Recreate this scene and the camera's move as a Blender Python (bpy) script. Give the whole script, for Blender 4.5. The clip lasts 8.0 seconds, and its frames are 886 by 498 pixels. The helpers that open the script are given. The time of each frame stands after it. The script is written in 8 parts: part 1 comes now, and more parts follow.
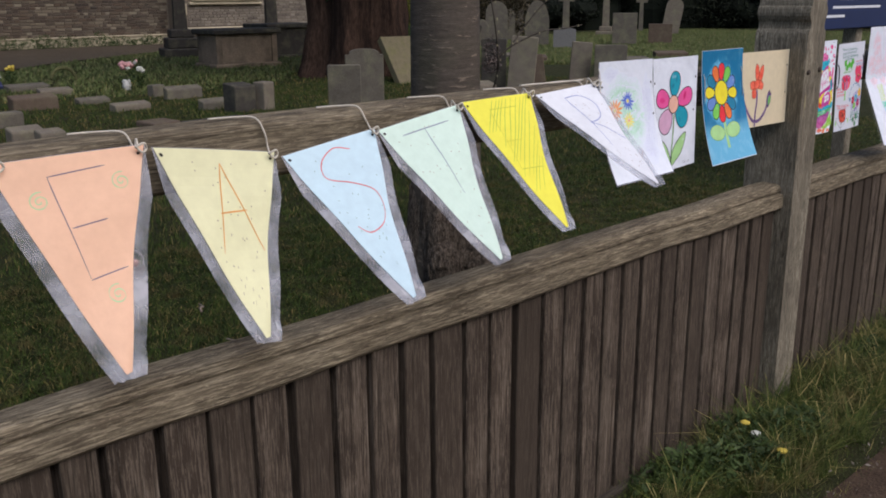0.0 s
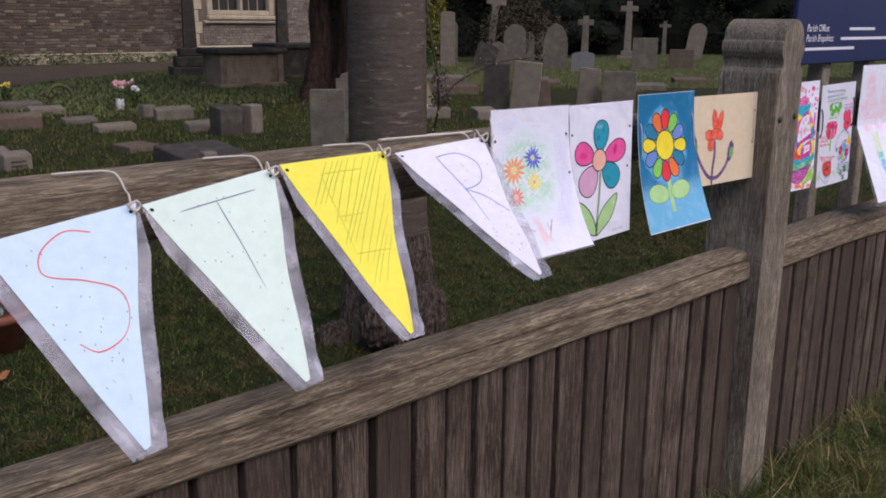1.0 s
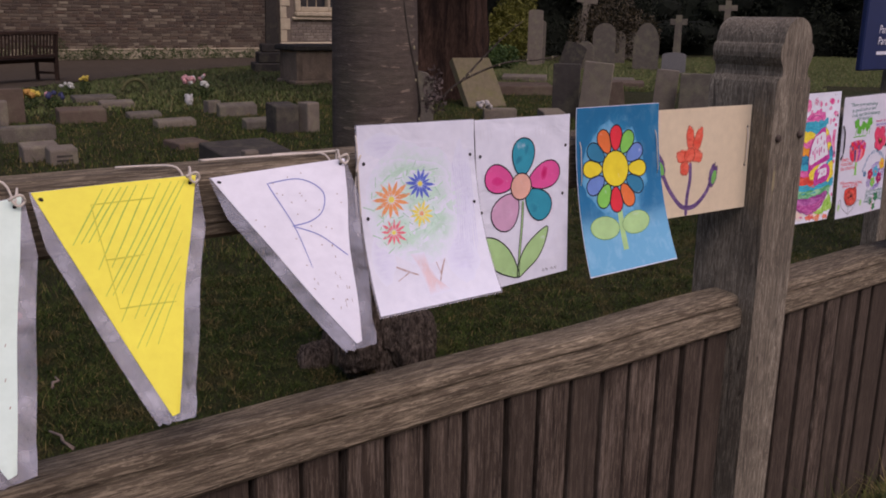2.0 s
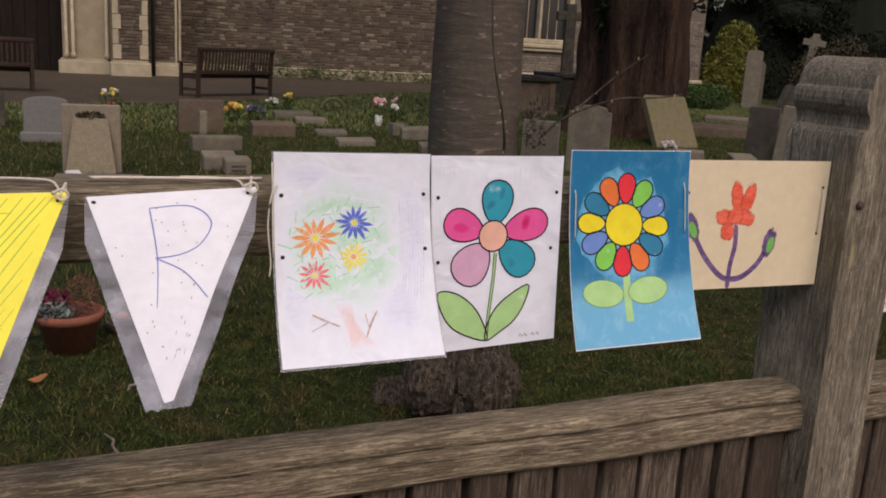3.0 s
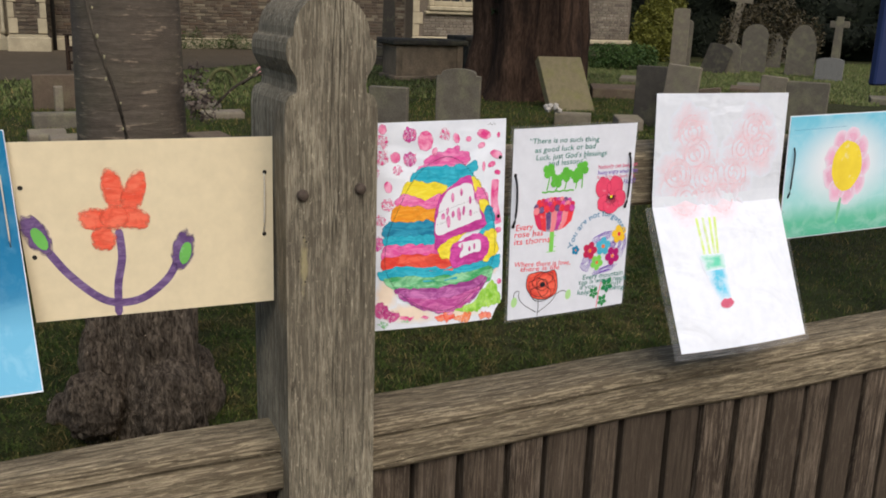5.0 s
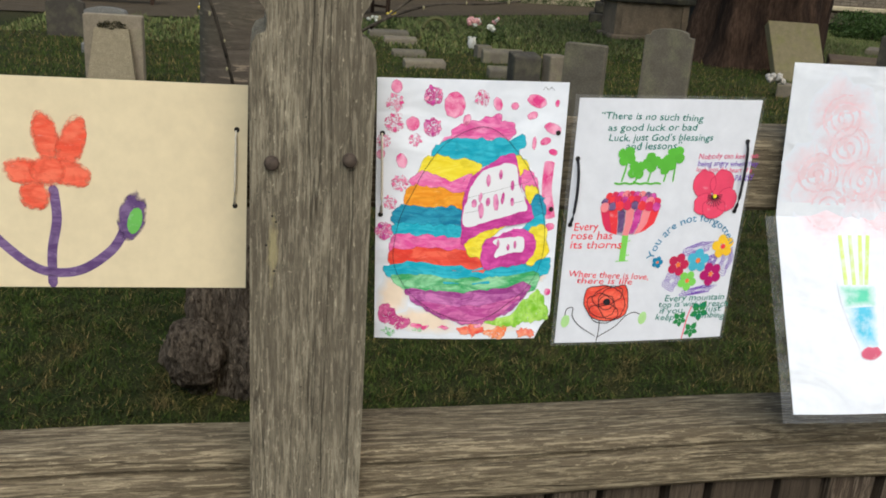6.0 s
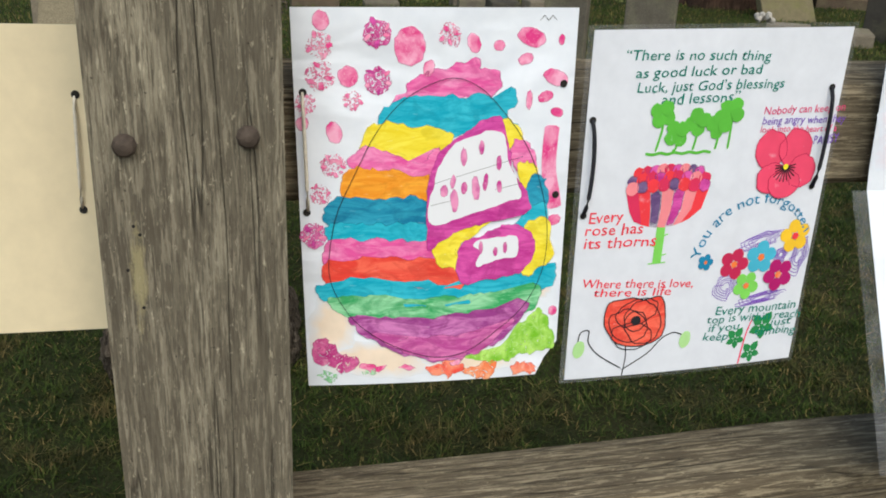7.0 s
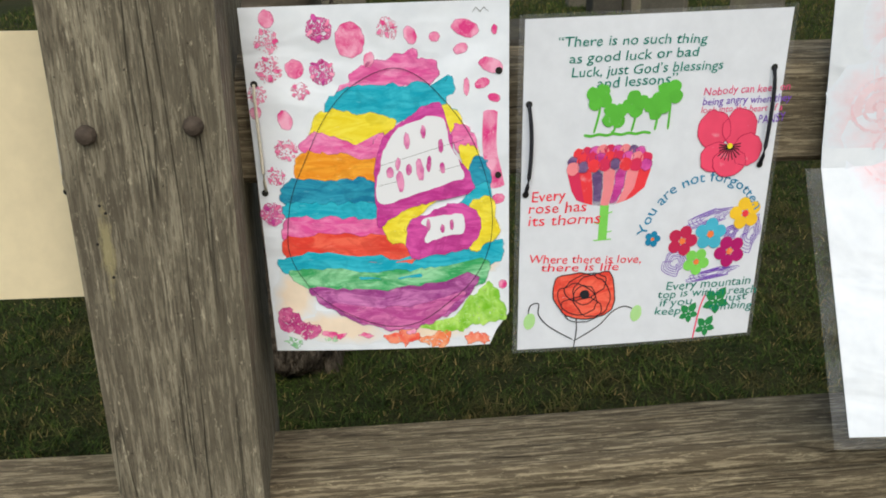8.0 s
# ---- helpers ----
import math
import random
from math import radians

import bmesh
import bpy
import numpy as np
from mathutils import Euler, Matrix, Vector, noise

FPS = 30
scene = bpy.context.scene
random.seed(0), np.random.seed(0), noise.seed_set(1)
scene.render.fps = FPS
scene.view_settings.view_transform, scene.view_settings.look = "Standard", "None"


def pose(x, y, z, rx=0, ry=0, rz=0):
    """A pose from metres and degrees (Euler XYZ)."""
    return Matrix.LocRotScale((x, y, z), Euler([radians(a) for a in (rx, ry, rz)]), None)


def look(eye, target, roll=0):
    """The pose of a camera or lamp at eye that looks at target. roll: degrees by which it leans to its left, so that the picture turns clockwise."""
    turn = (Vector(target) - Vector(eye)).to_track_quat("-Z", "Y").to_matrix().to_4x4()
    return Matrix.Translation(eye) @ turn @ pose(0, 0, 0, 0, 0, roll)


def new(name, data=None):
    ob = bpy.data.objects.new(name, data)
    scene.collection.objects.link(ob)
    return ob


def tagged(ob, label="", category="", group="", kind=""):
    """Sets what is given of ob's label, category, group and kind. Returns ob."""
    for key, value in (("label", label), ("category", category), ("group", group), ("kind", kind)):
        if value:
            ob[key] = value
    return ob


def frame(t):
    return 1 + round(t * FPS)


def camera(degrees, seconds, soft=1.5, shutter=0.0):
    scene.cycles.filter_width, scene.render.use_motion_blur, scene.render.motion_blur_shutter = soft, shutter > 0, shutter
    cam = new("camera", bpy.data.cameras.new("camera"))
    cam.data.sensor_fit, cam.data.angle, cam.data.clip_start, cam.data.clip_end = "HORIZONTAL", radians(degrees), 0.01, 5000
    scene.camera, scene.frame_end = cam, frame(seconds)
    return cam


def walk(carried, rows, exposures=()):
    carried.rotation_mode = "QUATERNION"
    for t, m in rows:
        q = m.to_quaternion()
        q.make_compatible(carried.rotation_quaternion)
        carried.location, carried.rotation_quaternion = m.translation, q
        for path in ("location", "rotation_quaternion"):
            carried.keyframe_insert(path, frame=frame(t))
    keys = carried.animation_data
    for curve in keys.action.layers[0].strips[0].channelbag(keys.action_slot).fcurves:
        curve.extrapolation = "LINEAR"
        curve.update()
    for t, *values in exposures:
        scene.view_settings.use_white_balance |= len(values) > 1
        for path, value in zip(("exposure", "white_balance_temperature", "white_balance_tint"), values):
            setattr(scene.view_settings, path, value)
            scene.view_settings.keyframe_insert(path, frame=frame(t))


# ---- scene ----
cam = camera(52.4, 8.0, soft=1.8)
METRES, EYE, TILT, LEAN, TURN = 3.19, 1.26, 0.0, 0.0, -44.3
ROWS = [
    (0.0, 0.0, 0.0, 0.0, -0.13, -15.51, 0.46),
    (0.5, 0.0494, 0.0752, 0.009, -0.34, -14.25, 1.69),
    (1.0, 0.0967, 0.1361, 0.0046, 1.65, -14.24, -0.38),
    (1.5, 0.1532, 0.1878, 0.0071, 5.91, -14.77, -1.78),
    (2.0, 0.2004, 0.2415, 0.004, 7.81, -14.41, -0.81),
    (3.5, 0.3463, 0.3545, 0.008, 23.37, -15.07, -3.36),
    (4.0, 0.4003, 0.4067, 0.0041, 16.77, -15.38, -0.14),
    (4.5, 0.454, 0.4794, 0.007, 13.45, -14.44, -1.45),
    (5.0, 0.4882, 0.5305, 0.0025, 18.67, -14.85, -1.87),
    (6.5, 0.4937, 0.6897, -0.0129, 32.29, -19.3, -2.96),
    (7.0, 0.4711, 0.7185, -0.021, 31.47, -21.1, -2.22),
    (7.5, 0.4739, 0.7319, -0.0285, 31.99, -22.98, -0.53),
    (8.0, 0.514, 0.7289, -0.0156, 38.38, -22.32, 0.5),
]
LIGHT = [(0.0, 0.0, 5950, 16), (0.5, -0.07, 5900, 22), (1.0, 0.03, 5900, 27), (1.5, -0.18, 6350, 34), (2.2, -0.32, 6300, 36), (3.4, 0.13, 6850, 15), (4.5, 0.28, 6650, 12), (5.0, 0.30, 6450, 10), (6.5, 0.42, 6300, 3), (7.0, 0.44, 6250, 3), (8.0, 0.30, 6400, 2)]
STEPS = [(t, pose(0, 0, EYE, TILT, LEAN, TURN) @ pose(METRES * x, METRES * y, METRES * z, 90 + pitch, roll, yaw)) for t, x, y, z, yaw, pitch, roll in ROWS]
STEPS += [(2.2, look((1.097, 0.107, 1.293), (2.220, 1.687, 0.803), 2.2)), (6.3, look((2.638, 0.410, 1.241), (3.037, 2.255, 0.579), 4.0)), (3.3, look((1.509, 0.056, 1.263), (2.217, 1.868, 0.800), 3.1)), (5.2, look((2.390, 0.121, 1.255), (3.085, 1.941, 0.802), 2.4))]
walk(cam, sorted(STEPS, key=lambda r: r[0]), LIGHT)

# ---- light ----
world = bpy.data.worlds.new("sky")
scene.world = world
world.use_nodes = True
wn = world.node_tree.nodes
sky = wn.new("ShaderNodeTexSky")
sky.sky_type, sky.sun_disc = "NISHITA", False
sky.sun_elevation, sky.sun_rotation = radians(48), radians(155)
sky.air_density, sky.dust_density, sky.ozone_density = 1.2, 4.0, 1.0
wn["Background"].inputs["Strength"].default_value = 0.11
world.node_tree.links.new(sky.outputs["Color"], wn["Background"].inputs["Color"])
sun = new("sun", bpy.data.lights.new("sun", "SUN"))
sun.data.energy, sun.data.angle, sun.data.color = 1.42, radians(25), (1.0, 0.96, 0.9)
sun.matrix_world = look((-3.5, -7.5, 9), (0, 0, 0))


# ---- materials ----
def mix_rgb(nt, fac, a, b, blend="MIX"):
    """A colour mix; fac, a and b are sockets or values."""
    n = nt.nodes.new("ShaderNodeMix")
    n.data_type, n.blend_type = "RGBA", blend
    for k, v in ((0, fac), (6, a), (7, b)):
        if isinstance(v, bpy.types.NodeSocket):
            nt.links.new(v, n.inputs[k])
        elif k == 0:
            n.inputs[k].default_value = v
        else:
            n.inputs[k].default_value = (*v[:3], 1)
    return n.outputs[2]


def coords(nt, scale=(1, 1, 1), source="Object", wander=0.0):
    """Texture coordinates, scaled; wander shifts them from object to object."""
    tc = nt.nodes.new("ShaderNodeTexCoord")
    mp = nt.nodes.new("ShaderNodeMapping")
    mp.inputs["Scale"].default_value = scale
    nt.links.new(tc.outputs[source], mp.inputs["Vector"])
    if wander:
        oi = nt.nodes.new("ShaderNodeObjectInfo")
        mu = nt.nodes.new("ShaderNodeMath")
        mu.operation = "MULTIPLY"
        mu.inputs[1].default_value = wander
        nt.links.new(oi.outputs["Random"], mu.inputs[0])
        cb = nt.nodes.new("ShaderNodeCombineXYZ")
        for k in range(3):
            nt.links.new(mu.outputs[0], cb.inputs[k])
        nt.links.new(cb.outputs[0], mp.inputs["Location"])
    return mp.outputs[0]


def noise_tex(nt, vec, scale, detail=5, rough=0.6, distort=0.0):
    n = nt.nodes.new("ShaderNodeTexNoise")
    n.inputs["Scale"].default_value, n.inputs["Detail"].default_value = scale, detail
    n.inputs["Roughness"].default_value, n.inputs["Distortion"].default_value = rough, distort
    nt.links.new(vec, n.inputs["Vector"])
    return n.outputs[0]


def ramp(nt, fac, stops):
    r = nt.nodes.new("ShaderNodeValToRGB")
    while len(r.color_ramp.elements) < len(stops):
        r.color_ramp.elements.new(0.5)
    for e, (p, c) in zip(r.color_ramp.elements, stops):
        e.position = p
        e.color = (c, c, c, 1) if isinstance(c, (int, float)) else (*c[:3], 1)
    nt.links.new(fac, r.inputs[0])
    return r.outputs[0]


def base(name, rough=0.7, metal=0.0, spec=0.3):
    m = bpy.data.materials.new(name)
    m.use_nodes = True
    b = m.node_tree.nodes["Principled BSDF"]
    b.inputs["Roughness"].default_value, b.inputs["Metallic"].default_value = rough, metal
    b.inputs["Specular IOR Level"].default_value = spec
    return m, m.node_tree, b


def bump(nt, b, height, strength=0.3, dist=0.01):
    n = nt.nodes.new("ShaderNodeBump")
    n.inputs["Strength"].default_value, n.inputs["Distance"].default_value = strength, dist
    nt.links.new(height, n.inputs["Height"])
    nt.links.new(n.outputs[0], b.inputs["Normal"])


def soft_edge(nt, start, end, amount, grain=(110, 110, 110)):
    """Thins the paint out towards the edge of its patch, unevenly."""
    uv = nt.nodes.new("ShaderNodeUVMap")
    uv.uv_map = "rim"
    sp = nt.nodes.new("ShaderNodeSeparateXYZ")
    nt.links.new(uv.outputs[0], sp.inputs[0])
    add = nt.nodes.new("ShaderNodeMath")
    add.operation = "MULTIPLY_ADD"
    nt.links.new(noise_tex(nt, coords(nt, grain, wander=4.0), 1.0, 4, 0.6), add.inputs[0])
    add.inputs[1].default_value = amount
    nt.links.new(sp.outputs[0], add.inputs[2])
    half = nt.nodes.new("ShaderNodeMath")
    half.operation = "MULTIPLY"
    nt.links.new(add.outputs[0], half.inputs[0])
    half.inputs[1].default_value = 0.5
    return ramp(nt, half.outputs[0], [((start + amount / 2) / 2, 1.0), ((end + amount / 2) / 2, 0.0)])


def brushed(name, col, thin, rough=0.7, wet=0.55):
    """Poster paint laid on with a brush: pooled and thin by turns in streaks, with a little paper grinning through."""
    m, nt, b = base(name, rough, 0, 0.25)
    n1 = noise_tex(nt, coords(nt, (30, 30, 110), wander=12.0), 1.0, 5, 0.65, 0.9)
    n2 = noise_tex(nt, coords(nt, (120, 120, 420), wander=7.0), 1.0, 4, 0.6, 0.2)
    n3 = noise_tex(nt, coords(nt, (42, 42, 60), wander=3.0), 1.0, 4, 0.6, 1.2)
    c = mix_rgb(nt, ramp(nt, n1, [(0.40, 0.0), (0.60, 0.95)]), [x * 0.92 for x in col], thin)
    c = mix_rgb(nt, ramp(nt, n3, [(0.50, 0.0), (0.62, wet)]), c, [x * 0.72 for x in col])
    c = mix_rgb(nt, ramp(nt, n2, [(0.64, 0.0), (0.76, 0.6)]), c, [0.30 + 0.6 * x for x in thin])
    nt.links.new(c, b.inputs["Base Color"])
    nt.links.new(soft_edge(nt, 0.72, 1.08, 1.0), b.inputs["Alpha"])
    return m


def blot(name, col, thin, start=0.0, grain=330.0):
    """Paint dabbed on with a stamp: pooled towards its rim in soft clouds; past 0, start breaks it into curls with bare paper between."""
    m, nt, b = base(name, 0.7, 0, 0.25)
    n1 = noise_tex(nt, coords(nt, (95, 95, 70), wander=14.0), 1.0, 3, 0.5, 0.6)
    n2 = noise_tex(nt, coords(nt, (grain, grain, grain), wander=9.0), 1.0, 3, 0.55, 1.6)
    c = mix_rgb(nt, ramp(nt, n1, [(0.36, 0.0), (0.64, 1.0)]), col, thin)
    c = mix_rgb(nt, ramp(nt, n2, [(0.56, 0.0), (0.72, 0.55)]), c, [0.35 + 0.6 * x for x in thin])
    nt.links.new(c, b.inputs["Base Color"])
    fade = soft_edge(nt, 0.72, 1.08, 1.0)
    if start:
        mul = nt.nodes.new("ShaderNodeMath")
        mul.operation = "MULTIPLY"
        nt.links.new(fade, mul.inputs[0])
        nt.links.new(ramp(nt, n2, [(start, 0.0), (start + 0.05, 1.0)]), mul.inputs[1])
        fade = mul.outputs[0]
    nt.links.new(fade, b.inputs["Alpha"])
    return m


def plain(name, col, rough=0.6, metal=0.0, var=0.25, scale=20.0, spec=0.3, relief=0.0):
    """One colour with a mottle at two scales."""
    m, nt, b = base(name, rough, metal, spec)
    v = coords(nt, wander=9.0)
    n1, n2 = noise_tex(nt, v, scale), noise_tex(nt, v, scale * 7, 3)
    c = mix_rgb(nt, ramp(nt, n1, [(0.3, 0.0), (0.7, 1.0)]), [x * (1 - var) for x in col], [min(1, x * (1 + var)) for x in col])
    c = mix_rgb(nt, 0.35, c, mix_rgb(nt, n2, [x * 0.7 for x in col], [min(1, x * 1.3) for x in col]))
    nt.links.new(c, b.inputs["Base Color"])
    if relief:
        bump(nt, b, n2, relief, 0.01)
    return m


def wood(name, dark, mid, pale, axis, rough=0.85, streak=1.0, fine=1.0, short=1.0, vary=0.45, fleck=0.0, lichen=None, dirt=0.6, flake=0.0):
    """Weathered oak, its grain along one axis of the piece: silvered fibres, fine checks, long splits, stains and pale flecks."""
    m, nt, b = base(name, rough, 0, 0.2)

    def along(across, length, wander=30.0):
        s = [across] * 3
        s["xyz".index(axis)] = length
        return coords(nt, s, wander=wander)

    w = coords(nt, (1, 1, 1), wander=30.0)
    g1 = noise_tex(nt, along(120.0 * fine, 6.0 * fine * short), 1.0, 8, 0.72, 0.15)
    g2 = noise_tex(nt, along(520.0 * fine, 24.0 * fine * short), 1.0, 4, 0.65, 0.1)
    g3 = noise_tex(nt, along(260.0 * fine, 26.0 * fine * short), 1.0, 5, 0.65, 0.1)
    split = noise_tex(nt, along(30.0, 1.1), 1.0, 3, 0.55, 0.2)
    stain, pit = noise_tex(nt, w, 7.0, 6, 0.68), noise_tex(nt, w, 260.0, 2)
    worn = noise_tex(nt, along(70.0, 11.0, 17.0), 1.0, 6, 0.7, 0.4)
    c = ramp(nt, g1, [(0.30, [x * 0.6 + y * 0.4 for x, y in zip(dark, mid)]), (0.5, mid), (0.70, pale)])
    c = mix_rgb(nt, ramp(nt, g3, [(0.57, 0.0), (0.66, 0.8)]), c, [min(1, x * 1.4) for x in pale])
    c = mix_rgb(nt, ramp(nt, g2, [(0.40, 0.9 * streak), (0.52, 0.0)]), c, [x * 0.55 for x in dark])
    c = mix_rgb(nt, ramp(nt, worn, [(0.30, 0.55), (0.46, 0.0)]), c, [x * 0.8 for x in dark])
    c = mix_rgb(nt, ramp(nt, stain, [(0.42, 0.0), (0.72, dirt)]), c, dark)
    damp = noise_tex(nt, along(11.0, 2.6, 23.0), 1.0, 5, 0.6, 0.5)
    c = mix_rgb(nt, ramp(nt, damp, [(0.45, 0.0), (0.62, 0.72)]), c, [x * 0.55 + y * 0.22 for x, y in zip(dark, mid)])
    if flake:
        peel = noise_tex(nt, along(260.0, 20.0, 19.0), 1.0, 6, 0.72, 0.3)
        c = mix_rgb(nt, ramp(nt, peel, [(0.52, 0.0), (0.57, flake)]), c, [min(1, x * 1.12) for x in pale])
        c = mix_rgb(nt, ramp(nt, peel, [(0.38, flake), (0.44, 0.0)]), c, [x * 0.7 for x in dark])
    if fleck:
        chips = noise_tex(nt, along(240.0, 75.0, 11.0), 1.0, 5, 0.75, 0.4)
        c = mix_rgb(nt, ramp(nt, chips, [(0.60, 0.0), (0.70, fleck)]), c, [min(1, x * 1.75) for x in pale])
    c = mix_rgb(nt, ramp(nt, split, [(0.490, 0.0), (0.5, 0.65), (0.508, 0.0)]), c, [x * 0.25 for x in dark])
    c = mix_rgb(nt, ramp(nt, pit, [(0.24, 0.8), (0.30, 0.0)]), c, [x * 0.3 for x in dark])
    if lichen:
        place, spread, tone = lichen
        mp = nt.nodes.new("ShaderNodeMapping")
        mp.inputs["Scale"].default_value = [1 / q for q in spread]
        mp.inputs["Location"].default_value = [-p / q for p, q in zip(place, spread)]
        tc = nt.nodes.new("ShaderNodeTexCoord")
        nt.links.new(tc.outputs["Object"], mp.inputs["Vector"])
        far = nt.nodes.new("ShaderNodeVectorMath")
        far.operation = "LENGTH"
        nt.links.new(mp.outputs[0], far.inputs[0])
        add = nt.nodes.new("ShaderNodeMath")
        add.operation = "MULTIPLY_ADD"
        nt.links.new(noise_tex(nt, coords(nt, (170, 170, 60)), 1.0, 6, 0.75), add.inputs[0])
        add.inputs[1].default_value = 2.2
        nt.links.new(far.outputs["Value"], add.inputs[2])
        half = nt.nodes.new("ShaderNodeMath")
        half.operation = "MULTIPLY"
        nt.links.new(add.outputs[0], half.inputs[0])
        half.inputs[1].default_value = 0.4
        c = mix_rgb(nt, ramp(nt, half.outputs[0], [(0.60, 0.75), (0.80, 0.0)]), c, tone)
    oi = nt.nodes.new("ShaderNodeObjectInfo")
    c = mix_rgb(nt, ramp(nt, oi.outputs["Random"], [(0.0, 0.0), (1.0, vary)]), c, [x * 0.5 for x in mid])
    nt.links.new(c, b.inputs["Base Color"])
    h = mix_rgb(nt, 0.5, g1, g2)
    h = mix_rgb(nt, ramp(nt, split, [(0.490, 0.0), (0.5, 1.0), (0.508, 0.0)]), h, (0, 0, 0))
    bump(nt, b, h, 0.9, 0.004)
    return m


def stone(name, col, rough=0.9, lichen=(0.30, 0.29, 0.16), amount=0.35, scale=14.0, grain=0.4):
    m, nt, b = base(name, rough, 0, 0.2)
    v = coords(nt, wander=20.0)
    n1, n2, n3 = noise_tex(nt, v, scale, 6), noise_tex(nt, v, scale * 9, 3), noise_tex(nt, v, scale * 0.4, 5)
    c = mix_rgb(nt, n1, [x * 0.6 for x in col], [min(1, x * 1.35) for x in col])
    c = mix_rgb(nt, ramp(nt, n3, [(0.48, 0.0), (0.68, amount)]), c, lichen)
    c = mix_rgb(nt, ramp(nt, n2, [(0.4, grain), (0.6, 0.0)]), c, [x * 0.5 for x in col])
    nt.links.new(c, b.inputs["Base Color"])
    bump(nt, b, mix_rgb(nt, 0.5, n1, n2), 0.5, 0.01)
    return m


def leafy(name, a, c2, rough=0.6, dead=None, upright=0.0, thin=0.0):
    """Foliage: colour varies from leaf to leaf and in broad patches; upright turns the shading skyward as in a dense sward, thin lets light through."""
    m, nt, b = base(name, rough, 0, 0.25)
    g = nt.nodes.new("ShaderNodeNewGeometry")
    patch = noise_tex(nt, coords(nt), 2.2, 4)
    c = mix_rgb(nt, g.outputs["Random Per Island"], a, c2)
    c = mix_rgb(nt, ramp(nt, patch, [(0.35, 0.0), (0.7, 0.45)]), c, [x * 0.55 for x in a])
    fine = noise_tex(nt, coords(nt), 17.0, 3, 0.6)
    c = mix_rgb(nt, ramp(nt, fine, [(0.46, 0.0), (0.62, 0.7)]), c, [x * 0.45 for x in a])
    if dead:
        soilish = noise_tex(nt, coords(nt), 6.5, 6, 0.75)
        c = mix_rgb(nt, ramp(nt, soilish, [(0.50, 0.0), (0.64, 0.75)]), c, [x * 0.42 for x in dead])
        c = mix_rgb(nt, ramp(nt, g.outputs["Random Per Island"], [(0.86, 0.0), (0.98, 0.85)]), c, dead)
    nt.links.new(c, b.inputs["Base Color"])
    if upright:
        mx = nt.nodes.new("ShaderNodeMix")
        mx.data_type = "VECTOR"
        mx.inputs[0].default_value = upright
        nt.links.new(g.outputs["Normal"], mx.inputs[4])
        mx.inputs[5].default_value = (0, -0.15, 1)
        nt.links.new(mx.outputs[1], b.inputs["Normal"])
    if thin:
        tr = nt.nodes.new("ShaderNodeBsdfTranslucent")
        nt.links.new(c, tr.inputs["Color"])
        ms = nt.nodes.new("ShaderNodeMixShader")
        ms.inputs[0].default_value = thin
        nt.links.new(b.outputs[0], ms.inputs[1])
        nt.links.new(tr.outputs[0], ms.inputs[2])
        nt.links.new(ms.outputs[0], nt.nodes["Material Output"].inputs["Surface"])
    return m


def paint(name, col, cover=1.0, paper=(0.79, 0.825, 0.91), scale=(60, 60, 60), rough=0.75, var=0.2):
    """Pigment on paper: uneven, and where cover is low the paper shows through in streaks."""
    m, nt, b = base(name, rough, 0, 0.2)
    v = coords(nt, scale, wander=12.0)
    n1, n2 = noise_tex(nt, v, 1.0, 4, 0.6), noise_tex(nt, coords(nt, (35, 35, 35), wander=7.0), 1.0, 3)
    c = mix_rgb(nt, n2, [x * (1 - var) for x in col], [min(1, x * (1 + var)) for x in col])
    if cover < 1:
        c = mix_rgb(nt, ramp(nt, n1, [(0.20 + 0.44 * cover, 0.0), (0.56 + 0.44 * cover, 1.0)]), c, paper)
    if cover < 0.85:
        c = mix_rgb(nt, soft_edge(nt, *((0.45, 1.0, 0.5) if cover <= 0.7 else (0.85, 1.1, 0.4))), paper, c)
    nt.links.new(c, b.inputs["Base Color"])
    return m


def wash(name, build, rough=0.6):
    """A sheet painted all over: build(nt, u, v) gives its colour from the place on the sheet."""
    m, nt, b = base(name, rough, 0, 0.25)
    uv = nt.nodes.new("ShaderNodeUVMap")
    uv.uv_map = "sheet"
    sp = nt.nodes.new("ShaderNodeSeparateXYZ")
    nt.links.new(uv.outputs[0], sp.inputs[0])
    nt.links.new(build(nt, sp.outputs[0], sp.outputs[1], uv.outputs[0]), b.inputs["Base Color"])
    return m


OAK_X = wood("oak rail", (0.088, 0.066, 0.043), (0.222, 0.178, 0.115), (0.44, 0.365, 0.242), "x", streak=0.7, fine=0.9, short=1.3, fleck=0.55, flake=0.55)
OAK_Z = wood("oak post", (0.103, 0.084, 0.061), (0.278, 0.241, 0.172), (0.48, 0.422, 0.308), "z", streak=0.8, fine=1.35, short=1.6, vary=0.12, fleck=0.45, dirt=0.9, flake=0.3, lichen=((2.6125, -0.045, 0.957), (0.006, 0.03, 0.042), (0.42, 0.36, 0.19)))
OAK_BOARD = wood("oak board", (0.034, 0.023, 0.016), (0.108, 0.080, 0.056), (0.265, 0.212, 0.158), "z", streak=0.6, fine=0.7, short=0.4, vary=0.8, fleck=0.25, dirt=0.95, flake=0.35)
# Much darker than the boards: the shade in their gaps is put into colour.
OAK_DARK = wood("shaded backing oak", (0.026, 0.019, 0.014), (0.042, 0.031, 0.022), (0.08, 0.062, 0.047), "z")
# Shaded copy of the oak: the gravel board's darkness is put into its colour.
OAK_SHADED = wood("shaded gravel board oak", (0.045, 0.035, 0.026), (0.085, 0.068, 0.050), (0.15, 0.125, 0.095), "x")
